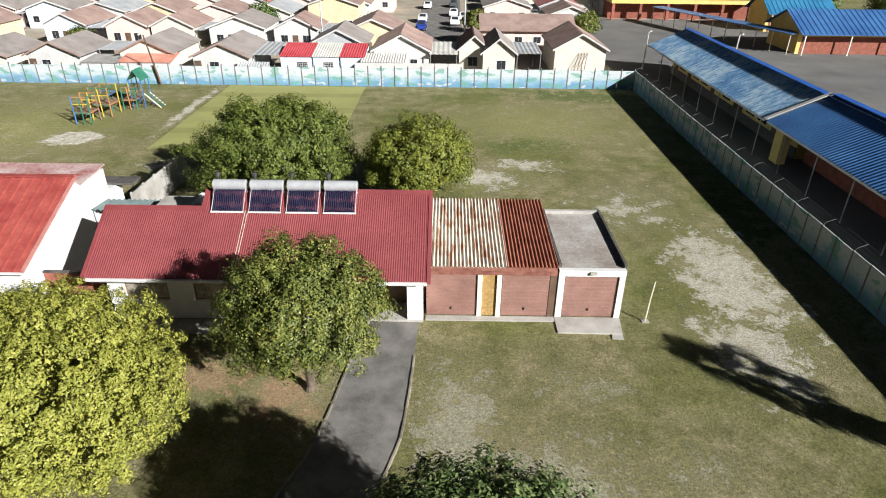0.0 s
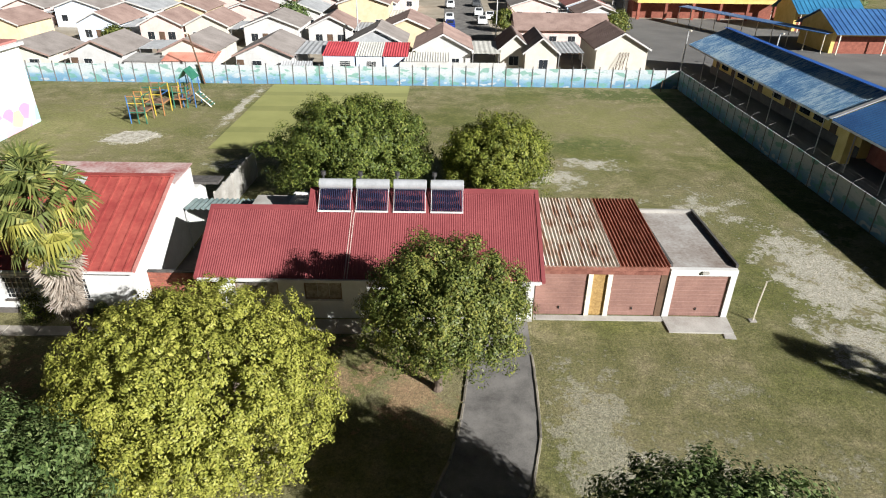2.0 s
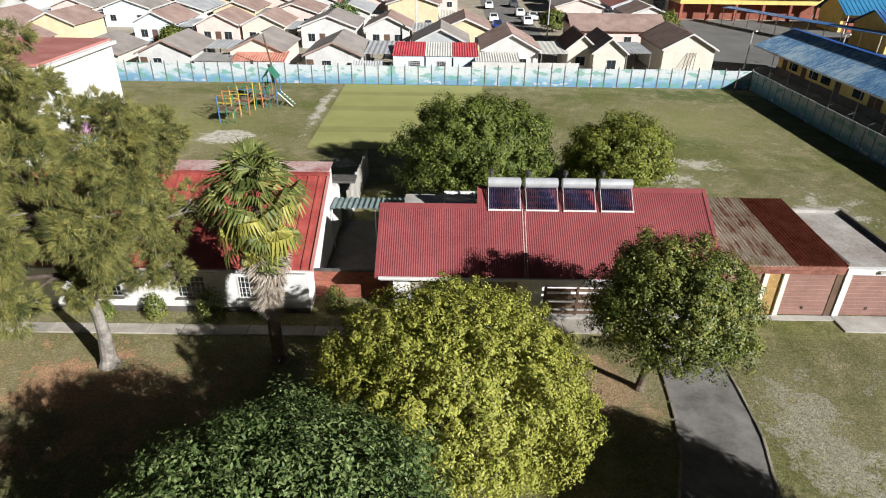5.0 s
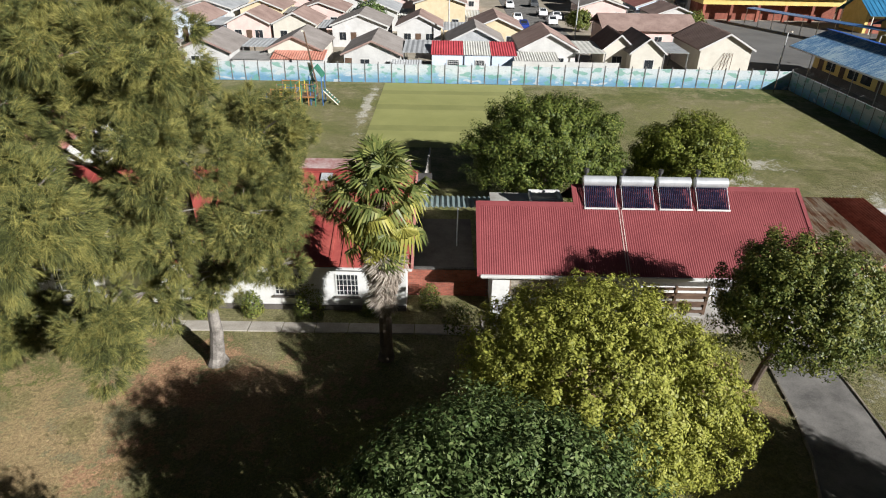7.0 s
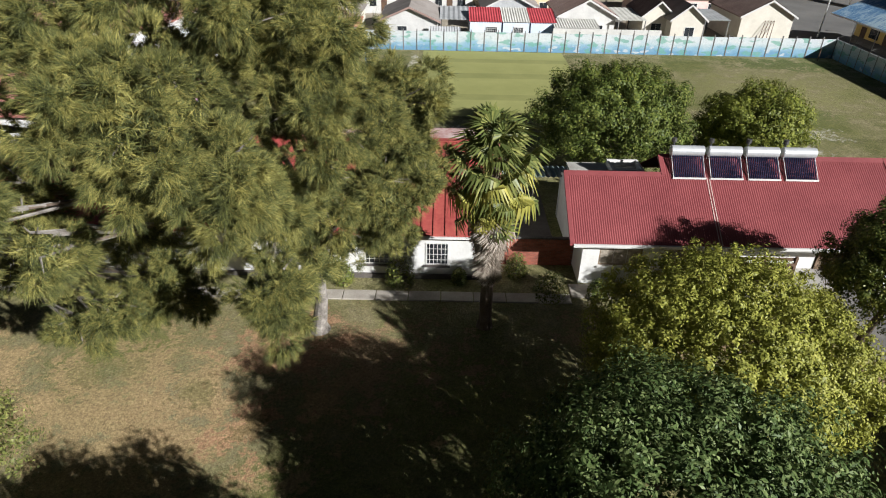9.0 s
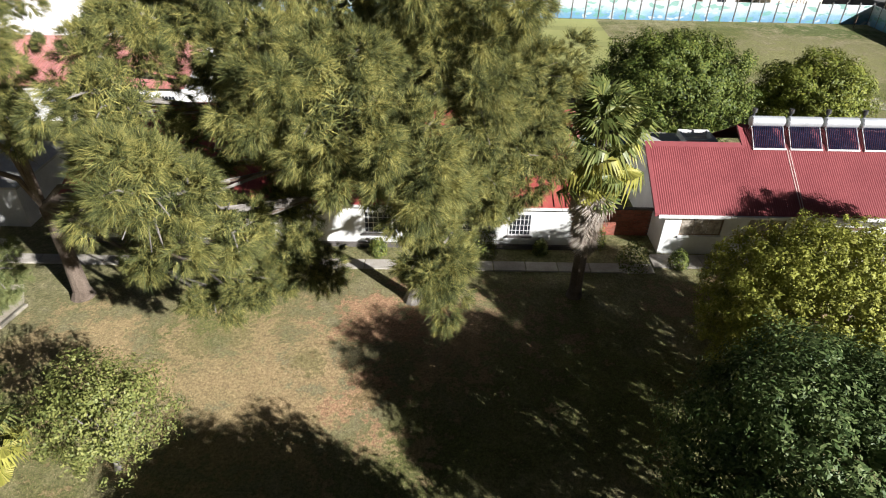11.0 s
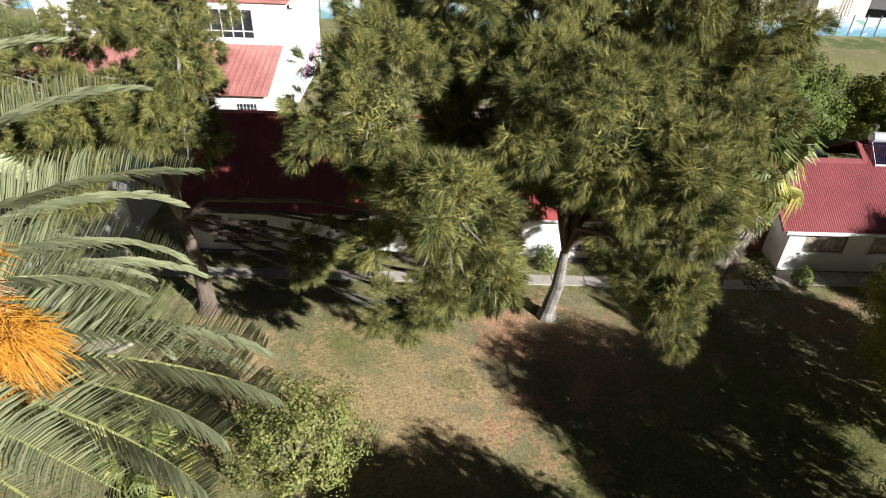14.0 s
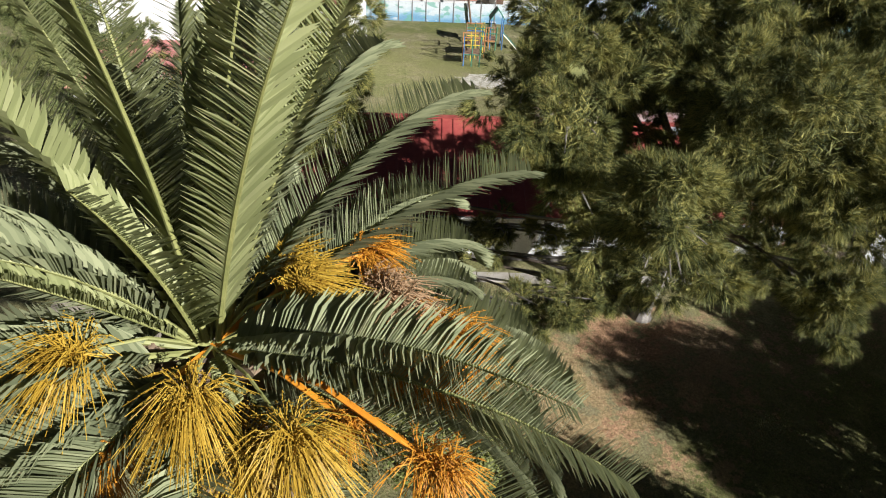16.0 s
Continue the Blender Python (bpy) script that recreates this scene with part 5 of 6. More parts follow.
part("body", bm, BLUE_PLASTIC, bin_)
ladder = thing("ladder", "timber poles leaning against the cream gable", "ladder", at=(15.8, 75.9, 0))
for k in range(4):
    bm = bmesh.new()
    tube(bm, [(-0.7 + 0.45 * k, -0.7, 0), (0.1 + 0.35 * k, 0.25, 2.7)], [0.04, 0.035], 6)
    part("pole", bm, DARK_WOOD, ladder)

# second row and beyond
second = [
    (-58.5, -52.5, 92, 101, PALE_BLUE, BROWN_TILE, "pale blue house with red-brown tiled roof"),
    (-49.0, -43.0, 91, 99, PINK, BROWN_TILE, "pink house with brown tiled roof"),
    (-42.5, -36.5, 91, 99, CREAM, BROWN_TILE, "cream house with red-brown tiled roof"),
    (-34.0, -26.2, 90.5, 99, GREY_WALL, GREY_TILE, "grey house with tiled roof and arched door"),
    (-24.8, -18.6, 90.5, 97.5, GREY_WALL, BROWN_TILE, "grey house with pink-brown tiled roof"),
    (-14.2, -7.2, 89.5, 99, OCHRE, BROWN_TILE, "beige house with brown tiled roof and porch"),
]
for x0, x1, y0, y1, w, r, lb in second:
    far_house(x0, x1, y0, y1, 3.0, 4.45, w, r, lb, [(x0 + 0.9, x0 + 2.0, 0.9, 2.1), (x1 - 2.2, x1 - 1.0, 0.9, 2.1)], (x0 + 2.6, x0 + 3.4))
for x0, x1, y in ((-52.2, -49.4, 92), (-36.2, -33.8, 91), (-18.4, -14.4, 91)):
    lean_to(x0, x1, y, 2.5, y + 6, 2.8, ZINC, "zinc sheet carport between two houses", None, 0.5, 0.03, "carport")
vh = thing("row_house", "long pink house with red-brown tiled roof", "house", "houses behind the field", at=(11.5, 96, 0))
part("wall", boxed((-6.6, 6.6, -4, 4, 0, 3.0)), PINK, vh)
for s in (-1, 1):
    part("roof", _plate([(-7, 0, 4.6), (7, 0, 4.6), (7, s * 4.6, 2.85), (-7, s * 4.6, 2.85)], 0.1), BROWN_TILE, vh)
for k in range(4):
    window(vh, -4.6 + 2.7 * k, -3.4 + 2.7 * k, -4, 1.0, 2.0, 2, 0.07)
fence2 = thing("garden_wall", "pink garden wall before the long house", "wall", at=(10, 89, 0))
row_of_pieces("panel", fence2, boxed((-0.9, 0.9, -0.06, 0.06, 0, 1.3)), PINK, [pose(-5 + 1.9 * k, 0, 0) for k in range(6)])
rng = random.Random(5)
roofs, walls_ = [BROWN_TILE, GREY_TILE, BROWN_TILE, ZINC, FADED_RED], [WALL_WHITE, CREAM, PINK, GREY_WALL, OCHRE, PALE_BLUE]
names = {BROWN_TILE: "brown tiled", GREY_TILE: "grey tiled", ZINC: "zinc", FADED_RED: "faded red"}
for row, y in enumerate((106, 118, 131, 146)):
    x = -118 + 3 * row
    while x < 62:
        w = rng.uniform(6.5, 8.5)
        if not (-9 < x + w and x < 6) and not (x + w > 24 + row * 2 and row < 2):
            r = roofs[rng.randrange(5)]
            h = rng.choice((2.9, 3.1, 3.1, 4.4))
            far_house(x, x + w, y + rng.uniform(-1, 1), y + 9, h, h + 1.3, walls_[rng.randrange(6)], r, "distant small house with " + names[r] + " roof", [(x + 0.9, x + 2.0, 0.9, 2.0), (x + w - 2.2, x + w - 1.0, 0.9, 2.0)])
        gap = rng.uniform(1.0, 3.0)
        if gap > 1.6 and not (-12 < x + w < 6) and not (x + w + gap > 24 + row * 2 and row < 2):
            lean_to(x + w + 0.1, x + w + gap - 0.1, y, 2.4, y + 6, 2.7, (ZINC, WALL_SHEET, GREY_SHEET)[rng.randrange(3)], "pale sheet carport between two distant houses", None, 0.5, 0.03, "carport")
        x += w + gap
for row, y in enumerate((74, 91)):
    x = -64.5 - 2 * row
    while x > -130:
        far_house(x - 6.6, x, y, y + 8.5, 2.8, 4.3, walls_[rng.randrange(6)], roofs[rng.randrange(3)], "small gabled house beyond the boundary wall", [(x - 4.9, x - 3.8, 0.9, 2.0)])
        x -= rng.uniform(8.5, 10)


def car(x, y, turn, paint, label):
    th = thing("car", label, "car", "cars parked in the street", at=(x, y, 0.02))
    th.rotation_euler = (0, 0, radians(turn))
    prof = [(-2.1, 0.35), (-2.12, 0.75), (-1.95, 0.92), (-1.2, 0.98), (-0.55, 1.42), (0.75, 1.45), (1.45, 1.02), (2.0, 0.95), (2.1, 0.7), (2.08, 0.35)]
    bm = bmesh.new()
    a = [bm.verts.new((-0.82 if z < 1.1 else -0.66, y_, z)) for y_, z in prof]
    b = [bm.verts.new((0.82 if z < 1.1 else 0.66, y_, z)) for y_, z in prof]
    bm.faces.new(a)
    bm.faces.new(b[::-1])
    for i in range(len(prof)):
        j = (i + 1) % len(prof)
        bm.faces.new((a[j], a[i], b[i], b[j]))
    bmesh.ops.recalc_face_normals(bm, faces=bm.faces)
    part("body", bm, paint, th)
    part("windscreen", _plate([(-0.6, -1.13, 1.04), (0.6, -1.13, 1.04), (0.55, -0.6, 1.42), (-0.55, -0.6, 1.42)], 0.012), DARK_GLASS, th)
    part("rear_window", _plate([(-0.55, 0.82, 1.43), (0.55, 0.82, 1.43), (0.6, 1.42, 1.07), (-0.6, 1.42, 1.07)], 0.012), DARK_GLASS, th)
    for wx in (-0.8, 0.8):
        for wy in (-1.3, 1.3):
            bm = bmesh.new()
            tube(bm, [(wx - 0.1, wy, 0.31), (wx + 0.1, wy, 0.31)], [0.31, 0.31], 14)
            w = part("wheel", bm, TYRE, th)
            bm = bmesh.new()
            s = 1 if wx > 0 else -1
            tube(bm, [(wx + s * 0.09, wy, 0.31), (wx + s * 0.115, wy, 0.31)], [0.19, 0.17], 12)
            part("rim", bm, ZINC, w)


car(-4.6, 110, 0, CAR_BLUE, "dark blue hatchback parked at the roadside")
car(-4.7, 119, 0, CAR_WHITE, "white saloon car parked at the roadside")
car(-4.4, 138, 0, CAR_WHITE, "white saloon car parked at the roadside")
car(1.2, 116, 180, CAR_WHITE, "white saloon car parked beside the kerb")
car(1.0, 127, 180, CAR_WHITE, "white saloon car parked beside the kerb")
car(1.1, 141, 180, CAR_GREY, "dark grey saloon car parked beside the kerb")
car(2.9, 122, 180, CAR_WHITE, "white hatchback standing on the verge")


def lamp_pole(x, y, h, lean, material, label):
    th = thing("street_lamp", label, "lamp", "street lamps", at=(x, y, 0))
    bm = bmesh.new()
    tube(bm, [(0, 0, 0), (lean * 0.5, 0, h * 0.5), (lean, 0, h)], [0.11, 0.095, 0.08], 8)
    part("pole", bm, material, th)
    bm = bmesh.new()
    tube(bm, [(lean, 0, h), (lean, -0.5, h + 0.2), (lean, -0.9, h + 0.2)], [0.05, 0.05, 0.11], 8)
    part("lamp_head", bm, CREAM_WHITE, th)


lamp_pole(-32.5, 69.2, 5.4, -0.9, DARK_WOOD, "leaning dark timber pole with small lamp")
lamp_pole(2.6, 100.9, 8.0, 0, ZINC, "grey steel street lamp at the roadside")
lamp_pole(25.2, 80.5, 4.6, 0.1, ZINC, "grey steel lamp post at the yard corner")
lamp_pole(36, 79, 4.6, 0.1, ZINC, "grey steel lamp post behind the school block")
lamp_pole(-17.5, 88.5, 7.0, 0, ZINC, "grey steel street lamp among the houses")

# ---- playground ----
play = thing("climbing_frame", "worn climbing frame of coloured poles with green roof", "climbing frame", at=(-32.5, 58, 0))
play.scale = (0.74, 0.9, 0.95)
rng = random.Random(9)
COLS = [PLAY_GREEN, PLAY_ORANGE, PLAY_BLUE, PLAY_YELLOW, PLAY_BROWN]
for cx, cy, w, d, h in ((-0.9, -3.6, 1.9, 1.8, 2.7), (-0.3, -0.6, 2.2, 2.0, 2.9), (1.6, 2.2, 1.8, 1.8, 2.3)):
    for ax in (-1, 0, 1):
        for ay in (-1, 1):
            bm = bmesh.new()
            x, y = cx + ax * w / 2, cy + ay * d / 2
            tube(bm, [(x, y, 0), (x + rng.uniform(-0.1, 0.1), y, h)], [0.075, 0.07], 7)
            part("upright", bm, COLS[rng.randrange(5)], play)
    for z in (h * 0.4, h * 0.72, h * 0.97):
        for ay in (-1, 1):
            bm = bmesh.new()
            tube(bm, [(cx - w / 2, cy + ay * d / 2, z), (cx + w / 2, cy + ay * d / 2, z)], [0.05, 0.05], 6)
            part("crossbar", bm, COLS[rng.randrange(5)], play)
        bm = bmesh.new()
        tube(bm, [(cx + w / 2, cy - d / 2, z), (cx + w / 2, cy + d / 2, z)], [0.05, 0.05], 6)
        part("crossbar", bm, COLS[rng.randrange(5)], play)
    part("deck", boxed((cx - w / 2, cx + w / 2, cy - d / 2, cy + d / 2, h * 0.42, h * 0.42 + 0.06)), PLAY_BROWN, play)
for s in (-1, 1):
    part("roof", _plate([(2.6, 1.6, 3.9), (2.6, 3.6, 3.9), (2.6 + s * 0.95, 3.6, 2.9), (2.6 + s * 0.95, 1.6, 2.9)], 0.05), PLAY_GREEN, play, "green pitched canopy")
for ax in (1.8, 3.4):
    for ay in (1.7, 3.5):
        bm = bmesh.new()
        tube(bm, [(ax, ay, 0), (ax, ay, 2.95)], [0.07, 0.07], 7)
        part("upright", bm, PLAY_BLUE, play)
for k in range(6):
    part("stair_tread", _plate([(3.5 + 0.33 * k, 1.9, 1.5 - 0.25 * k), (3.75 + 0.33 * k, 1.9, 1.5 - 0.25 * k), (3.75 + 0.33 * k, 2.9, 1.5 - 0.25 * k), (3.5 + 0.33 * k, 2.9, 1.5 - 0.25 * k)], 0.06), PLAY_GREEN, play)
bm = bmesh.new()
tube(bm, [(3.5, 1.85, 1.5), (5.4, 1.85, 0.05)], [0.06, 0.06], 6)
part("stringer", bm, CREAM_WHITE, play)
bm = bmesh.new()
tube(bm, [(3.5, 2.95, 1.5), (5.4, 2.95, 0.05)], [0.06, 0.06], 6)
part("stringer", bm, CREAM_WHITE, play)

# ---- foliage in numbers ----
def needle_tree(label, x, y, lobes, seed, mat, bark=BARK, trunk_r=0.3, fork=(0, 0, 3.0), blades=40, low=0.8):
    """A casuarina: pale forked trunk, long limbs, and lobes of boughs that carry whisks of fine needles."""
    rng = np.random.default_rng(seed)
    th = thing("casuarina_tree", label, "tree", "casuarinas by the path", at=(x, y, 0))
    f = np.array(fork, float)
    bm = bmesh.new()
    tube(bm, [(0, 0, -0.1), (0.02, 0, 0.35), f * 0.5 + (0.1, 0, 0), f], [trunk_r * 1.9, trunk_r * 1.15, trunk_r * 0.95, trunk_r * 0.62], 12)
    part("trunk", bm, bark, th)
    for c, r, dens in lobes:
        e = np.array(c, float) - (x, y, 0)
        r = np.array(r, float)
        up, mid = f + (e - f) * np.array((0.12, 0.12, 0.42)), f + (e - f) * np.array((0.5, 0.5, 0.8))
        bm = bmesh.new()
        tube(bm, [f, up, mid, e], [trunk_r * 0.45, trunk_r * 0.36, trunk_r * 0.22, 0.025], 7)
        limb = part("limb", bm, DARK_BARK, th)
        for k in range(8):
            q = e + unit(rng.normal(size=(1, 3)))[0] * r * rng.uniform(0.6, 0.95)
            bm = bmesh.new()
            tube(bm, [mid + (e - mid) * rng.uniform(0.3, 1.0), (e + q) / 2 + (0, 0, 0.2), q], [0.045, 0.03, 0.01], 5)
            part("twig", bm, BARK, limb)
        area = 4 * math.pi * ((r[0] * r[1]) ** 1.6 / 3 + (r[0] * r[2]) ** 1.6 / 3 + (r[1] * r[2]) ** 1.6 / 3) ** (1 / 1.6)
        # boughs on the lobe, then whisks on each bough
        nb = int(area / 0.66 * dens)
        bd = unit(rng.normal(size=(nb, 3)))
        wob = np.array([noise.noise(Vector(q * 2.4) + Vector((seed, c[0], 0))) for q in bd])
        bo = e + bd * r * ((0.84 + 0.62 * wob) * rng.uniform(0.62, 1.1, nb))[:, None]
        bs = rng.uniform(0.22, 0.50, nb)
        per = np.maximum(8, (bs * bs * 4 * math.pi / 0.058).astype(int))
        bi = np.repeat(np.arange(nb), per)
        d = unit(rng.normal(size=(len(bi), 3)) + bd[bi] * 0.7 + np.array((0, 0, 0.12)))
        o = bo[bi] + d * (bs[bi] * rng.uniform(0.45, 0.9, len(bi)))[:, None]
        ok = o[:, 2] > low
        o, d, bi = o[ok], d[ok], bi[ok]
        n = len(o)
        axis = unit(d + bd[bi] * 0.5 + rng.normal(size=(n, 3)) * 0.25 + np.array((0, 0, 0.10)))
        reach = rng.uniform(0.75, 1.25, n)
        idx = np.repeat(np.arange(n), blades)
        m = len(idx)
        p = o[idx] + axis[idx] * rng.uniform(-0.03, 0.10, m)[:, None] + rng.normal(size=(m, 3)) * 0.022
        dirn = unit(axis[idx] + rng.normal(size=(m, 3)) * 0.46)
        face = unit(d[idx] + bd[bi][idx] * 0.6 + rng.normal(size=(m, 3)) * 0.5)
        side = unit(np.cross(dirn, face))
        L = (rng.uniform(0.13, 0.31, m) * reach[idx])[:, None]
        W = rng.uniform(0.0042, 0.0072, (m, 1))
        tip = p + dirn * L + np.array((0, 0, -0.16)) * L
        raw_mesh("foliage", np.stack((p - side * W, p + side * W, tip), axis=1).reshape(-1, 3), 3, mat, th)
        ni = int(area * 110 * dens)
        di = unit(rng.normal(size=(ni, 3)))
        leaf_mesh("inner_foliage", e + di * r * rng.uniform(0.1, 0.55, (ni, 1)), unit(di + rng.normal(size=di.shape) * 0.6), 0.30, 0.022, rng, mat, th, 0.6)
    return th


needle_tree("tall casuarina with pale grey trunk and feathery foliage", -27.35, 19.85, [
    ((-28.7, 12.2, 11.9), (2.0, 2.3, 1.9), 1.0), ((-30.1, 12.4, 12.2), (1.2, 1.5, 1.5), 1.0), ((-27.1, 11.6, 10.6), (1.4, 1.8, 1.5), 1.0),
    ((-25.6, 14.9, 11.2), (1.8, 2.2, 2.1), 1.0), ((-23.7, 17.6, 10.3), (1.3, 2.0, 2.0), 1.0), ((-24.0, 16.0, 8.4), (1.0, 1.6, 1.3), 1.0),
    ((-28.0, 15.2, 14.3), (3.0, 3.0, 1.7), 0.8), ((-31.0, 14.8, 13.9), (1.6, 1.8, 1.4), 0.8), ((-25.4, 14.8, 13.5), (1.7, 2.0, 1.3), 0.9),
    ((-26.4, 12.1, 7.4), (1.1, 1.0, 1.3), 1.1), ((-26.4, 12.8, 9.0), (1.0, 1.1, 1.0), 1.0), ((-26.1, 14.8, 6.4), (0.7, 0.8, 1.1), 0.9),
    ((-29.9, 16.8, 11.5), (1.7, 1.7, 1.7), 0.7), ((-27.3, 18.0, 11.6), (2.3, 2.2, 2.3), 0.7), ((-24.0, 20.2, 9.2), (1.2, 1.5, 2.2), 0.9), ((-24.3, 20.3, 6.2), (1.0, 1.1, 1.4), 0.9),
    ((-31.8, 14.2, 12.8), (1.2, 1.2, 1.2), 0.9), ((-31.2, 17.2, 8.5), (1.5, 1.2, 1.4), 0.7), ((-27.7, 15.4, 8.8), (1.3, 1.2, 1.1), 0.8), ((-25.6, 14.4, 9.0), (1.1, 1.1, 1.2), 0.9), ((-22.9, 17.6, 8.8), (0.9, 1.1, 1.3), 0.9), ((-30.0, 14.4, 9.5), (1.1, 1.1, 1.1), 0.8), ((-25.0, 17.4, 7.0), (1.1, 1.1, 1.0), 0.8), ((-25.9, 18.0, 5.2), (0.9, 0.8, 0.9), 0.7), ((-24.2, 19.6, 4.5), (0.95, 0.9, 0.95), 0.9), ((-22.5, 20.4, 7.1), (0.9, 0.9, 1.0), 0.45),
    ((-32.1, 9.7, 10.6), (1.15, 1.3, 1.5), 1.1), ((-31.1, 10.9, 9.2), (0.85, 0.9, 0.9), 1.0), ((-33.6, 12.4, 11.6), (1.45, 1.4, 1.3), 1.0), ((-34.4, 13.2, 12.0), (0.85, 0.9, 0.85), 0.9),
    # the last lobe below is added to darken the roof in a shaded gap
    ((-33.0, 13.6, 9.4), (1.2, 1.2, 1.1), 0.8), ((-33.3, 13.8, 12.9), (1.0, 1.0, 0.9), 0.9), ((-33.6, 15.2, 13.1), (1.0, 1.0, 0.9), 0.8), ((-31.9, 14.6, 10.9), (1.0, 0.9, 1.1), 0.9), ((-31.6, 18.5, 9.0), (1.6, 1.2, 1.3), 0.6)],
    21, LEAF_NEEDLE, trunk_r=0.27, fork=(0.25, -0.2, 3.4))
needle_tree("leaning casuarina with drooping feathery foliage", -41.5, 19.75, [
    ((-32.4, 14.6, 4.7), (1.5, 1.1, 1.0), 1.0), ((-31.0, 15.2, 5.4), (1.2, 1.0, 1.0), 1.0), ((-30.7, 15.0, 7.2), (1.0, 0.9, 0.9), 0.8),
    ((-33.5, 14.5, 4.3), (1.0, 0.9, 0.8), 0.9), ((-30.2, 15.5, 4.5), (0.9, 0.9, 0.8), 0.8), ((-32.4, 16.8, 5.9), (1.0, 0.8, 0.8), 0.7), ((-34.3, 17.0, 5.8), (0.9, 0.8, 0.8), 0.7),
    ((-39.3, 16.2, 9.6), (1.1, 1.0, 1.0), 0.9), ((-36.3, 16.4, 5.4), (0.9, 0.9, 0.8), 0.7),
    ((-40.2, 16.4, 10.4), (1.9, 1.5, 1.6), 1.0), ((-42.7, 16.7, 10.0), (2.0, 1.8, 1.8), 1.0), ((-39.0, 16.0, 11.6), (0.9, 0.9, 1.0), 0.9), ((-40.6, 17.6, 12.3), (2.4, 1.9, 1.2), 0.9), ((-44.5, 17.2, 7.6), (1.6, 1.5, 1.5), 0.9)],
    22, LEAF_NEEDLE, trunk_r=0.3, fork=(-0.4, 0.3, 4.2), bark=DARK_BARK)
needle_tree("grey-green casuarina at the edge of the paving", -48.0, 22.5, [
    ((-48.0, 21.0, 8.5), (2.4, 2.4, 2.6), 0.7), ((-43.4, 17.9, 2.4), (1.5, 1.1, 1.1), 0.9), ((-46.2, 18.4, 4.6), (1.4, 1.3, 1.2), 0.8), ((-50.5, 24.0, 11.0), (2.8, 2.8, 2.4), 0.6)],
    23, LEAF_GREY, trunk_r=0.26, fork=(0.1, 0, 3.2), low=0.4)

broad_tree("broad round tree with dense yellow-green leaves", -13.2, 14.9, (-13.1, 14.6, 3.55), (4.35, 4.0, 2.9), LEAF_YELLOW, 1, 0.22, 2300, 56, (0.105, 0.050), clump_r=0.23, inside=9000, lump=0.13)
broad_tree("dense dark green tree beside the yellow-green one", -16.2, 7.4, (-16.65, 7.8, 4.45), (3.95, 3.9, 2.8), LEAF_DARK, 2, 0.22, 1150, 74, (0.13, 0.054), clump_r=0.34, inside=9000, flat=-0.64, lump=0.12)
broad_tree("dark green round tree on the lawn", 0.66, 7.6, (0.7, 7.7, 4.15), (3.05, 2.9, 2.4), LEAF_DARK, 3, 0.18, 700, 75, (0.135, 0.060), clump_r=0.34, inside=6000)
broad_tree("round-crowned olive green tree before the porch", -5.42, 18.8, (-5.15, 18.0, 4.5), (2.75, 2.6, 2.3), LEAF_OLIVE, 4, 0.15, 620, 105, (0.105, 0.054), clump_r=0.32, flat=-0.6, inside=6500, lump=0.20)
broad_tree("large dark green tree behind the house", -11.3, 38.5, (-11.3, 38.2, 3.4), (4.9, 4.4, 2.85), LEAF_MID, 5, 0.25, 820, 96, (0.155, 0.080), clump_r=0.46, group="trees behind the house", inside=6000, lump=0.26)
broad_tree("smaller rounded green tree behind the house", -2.2, 38.2, (-1.9, 38.0, 2.95), (3.4, 3.1, 2.35), LEAF_LIME, 6, 0.2, 460, 96, (0.15, 0.078), clump_r=0.44, group="trees behind the house", inside=4000, lump=0.26)
broad_tree("young tree with sparse pale green leaves", -36.25, 11.15, (-35.9, 11.1, 2.75), (1.75, 1.6, 1.5), LEAF_SAPLING, 9, 0.08, 260, 46, (0.10, 0.05), clump_r=0.30, bark=BARK, inside=150, lump=0.45)
broad_tree("dark green tree standing under the flight path", -23.2, 2.2, (-23.0, 2.2, 4.5), (4.3, 3.0, 2.8), LEAF_DARK, 12, 0.2, 480, 60, (0.2, 0.1), clump_r=0.55, inside=8000)
for k, (x, y, z, r, mt) in enumerate(((62, 131, 4.5, 5.0, LEAF_DARK), (71, 128, 4.0, 4.5, LEAF_DARK), (85, 124, 4.0, 5.0, LEAF_OLIVE), (96, 126, 4.0, 5.0, LEAF_OLIVE), (22.6, 106, 1.9, 1.9, LEAF_OLIVE), (-51.6, 89, 1.5, 1.4, LEAF_OLIVE), (4.5, 108, 1.8, 1.5, LEAF_OLIVE), (-30, 104, 2.4, 2.2, LEAF_DARK))):
    broad_tree("distant bushy green tree among the buildings", x, y, (x, y, z), (r, r, r * 0.8), mt, 30 + k, 0.2, int(60 + 25 * r), 40, (0.34, 0.2), clump_r=0.3 * r ** 0.6 + 0.25, group="distant trees")
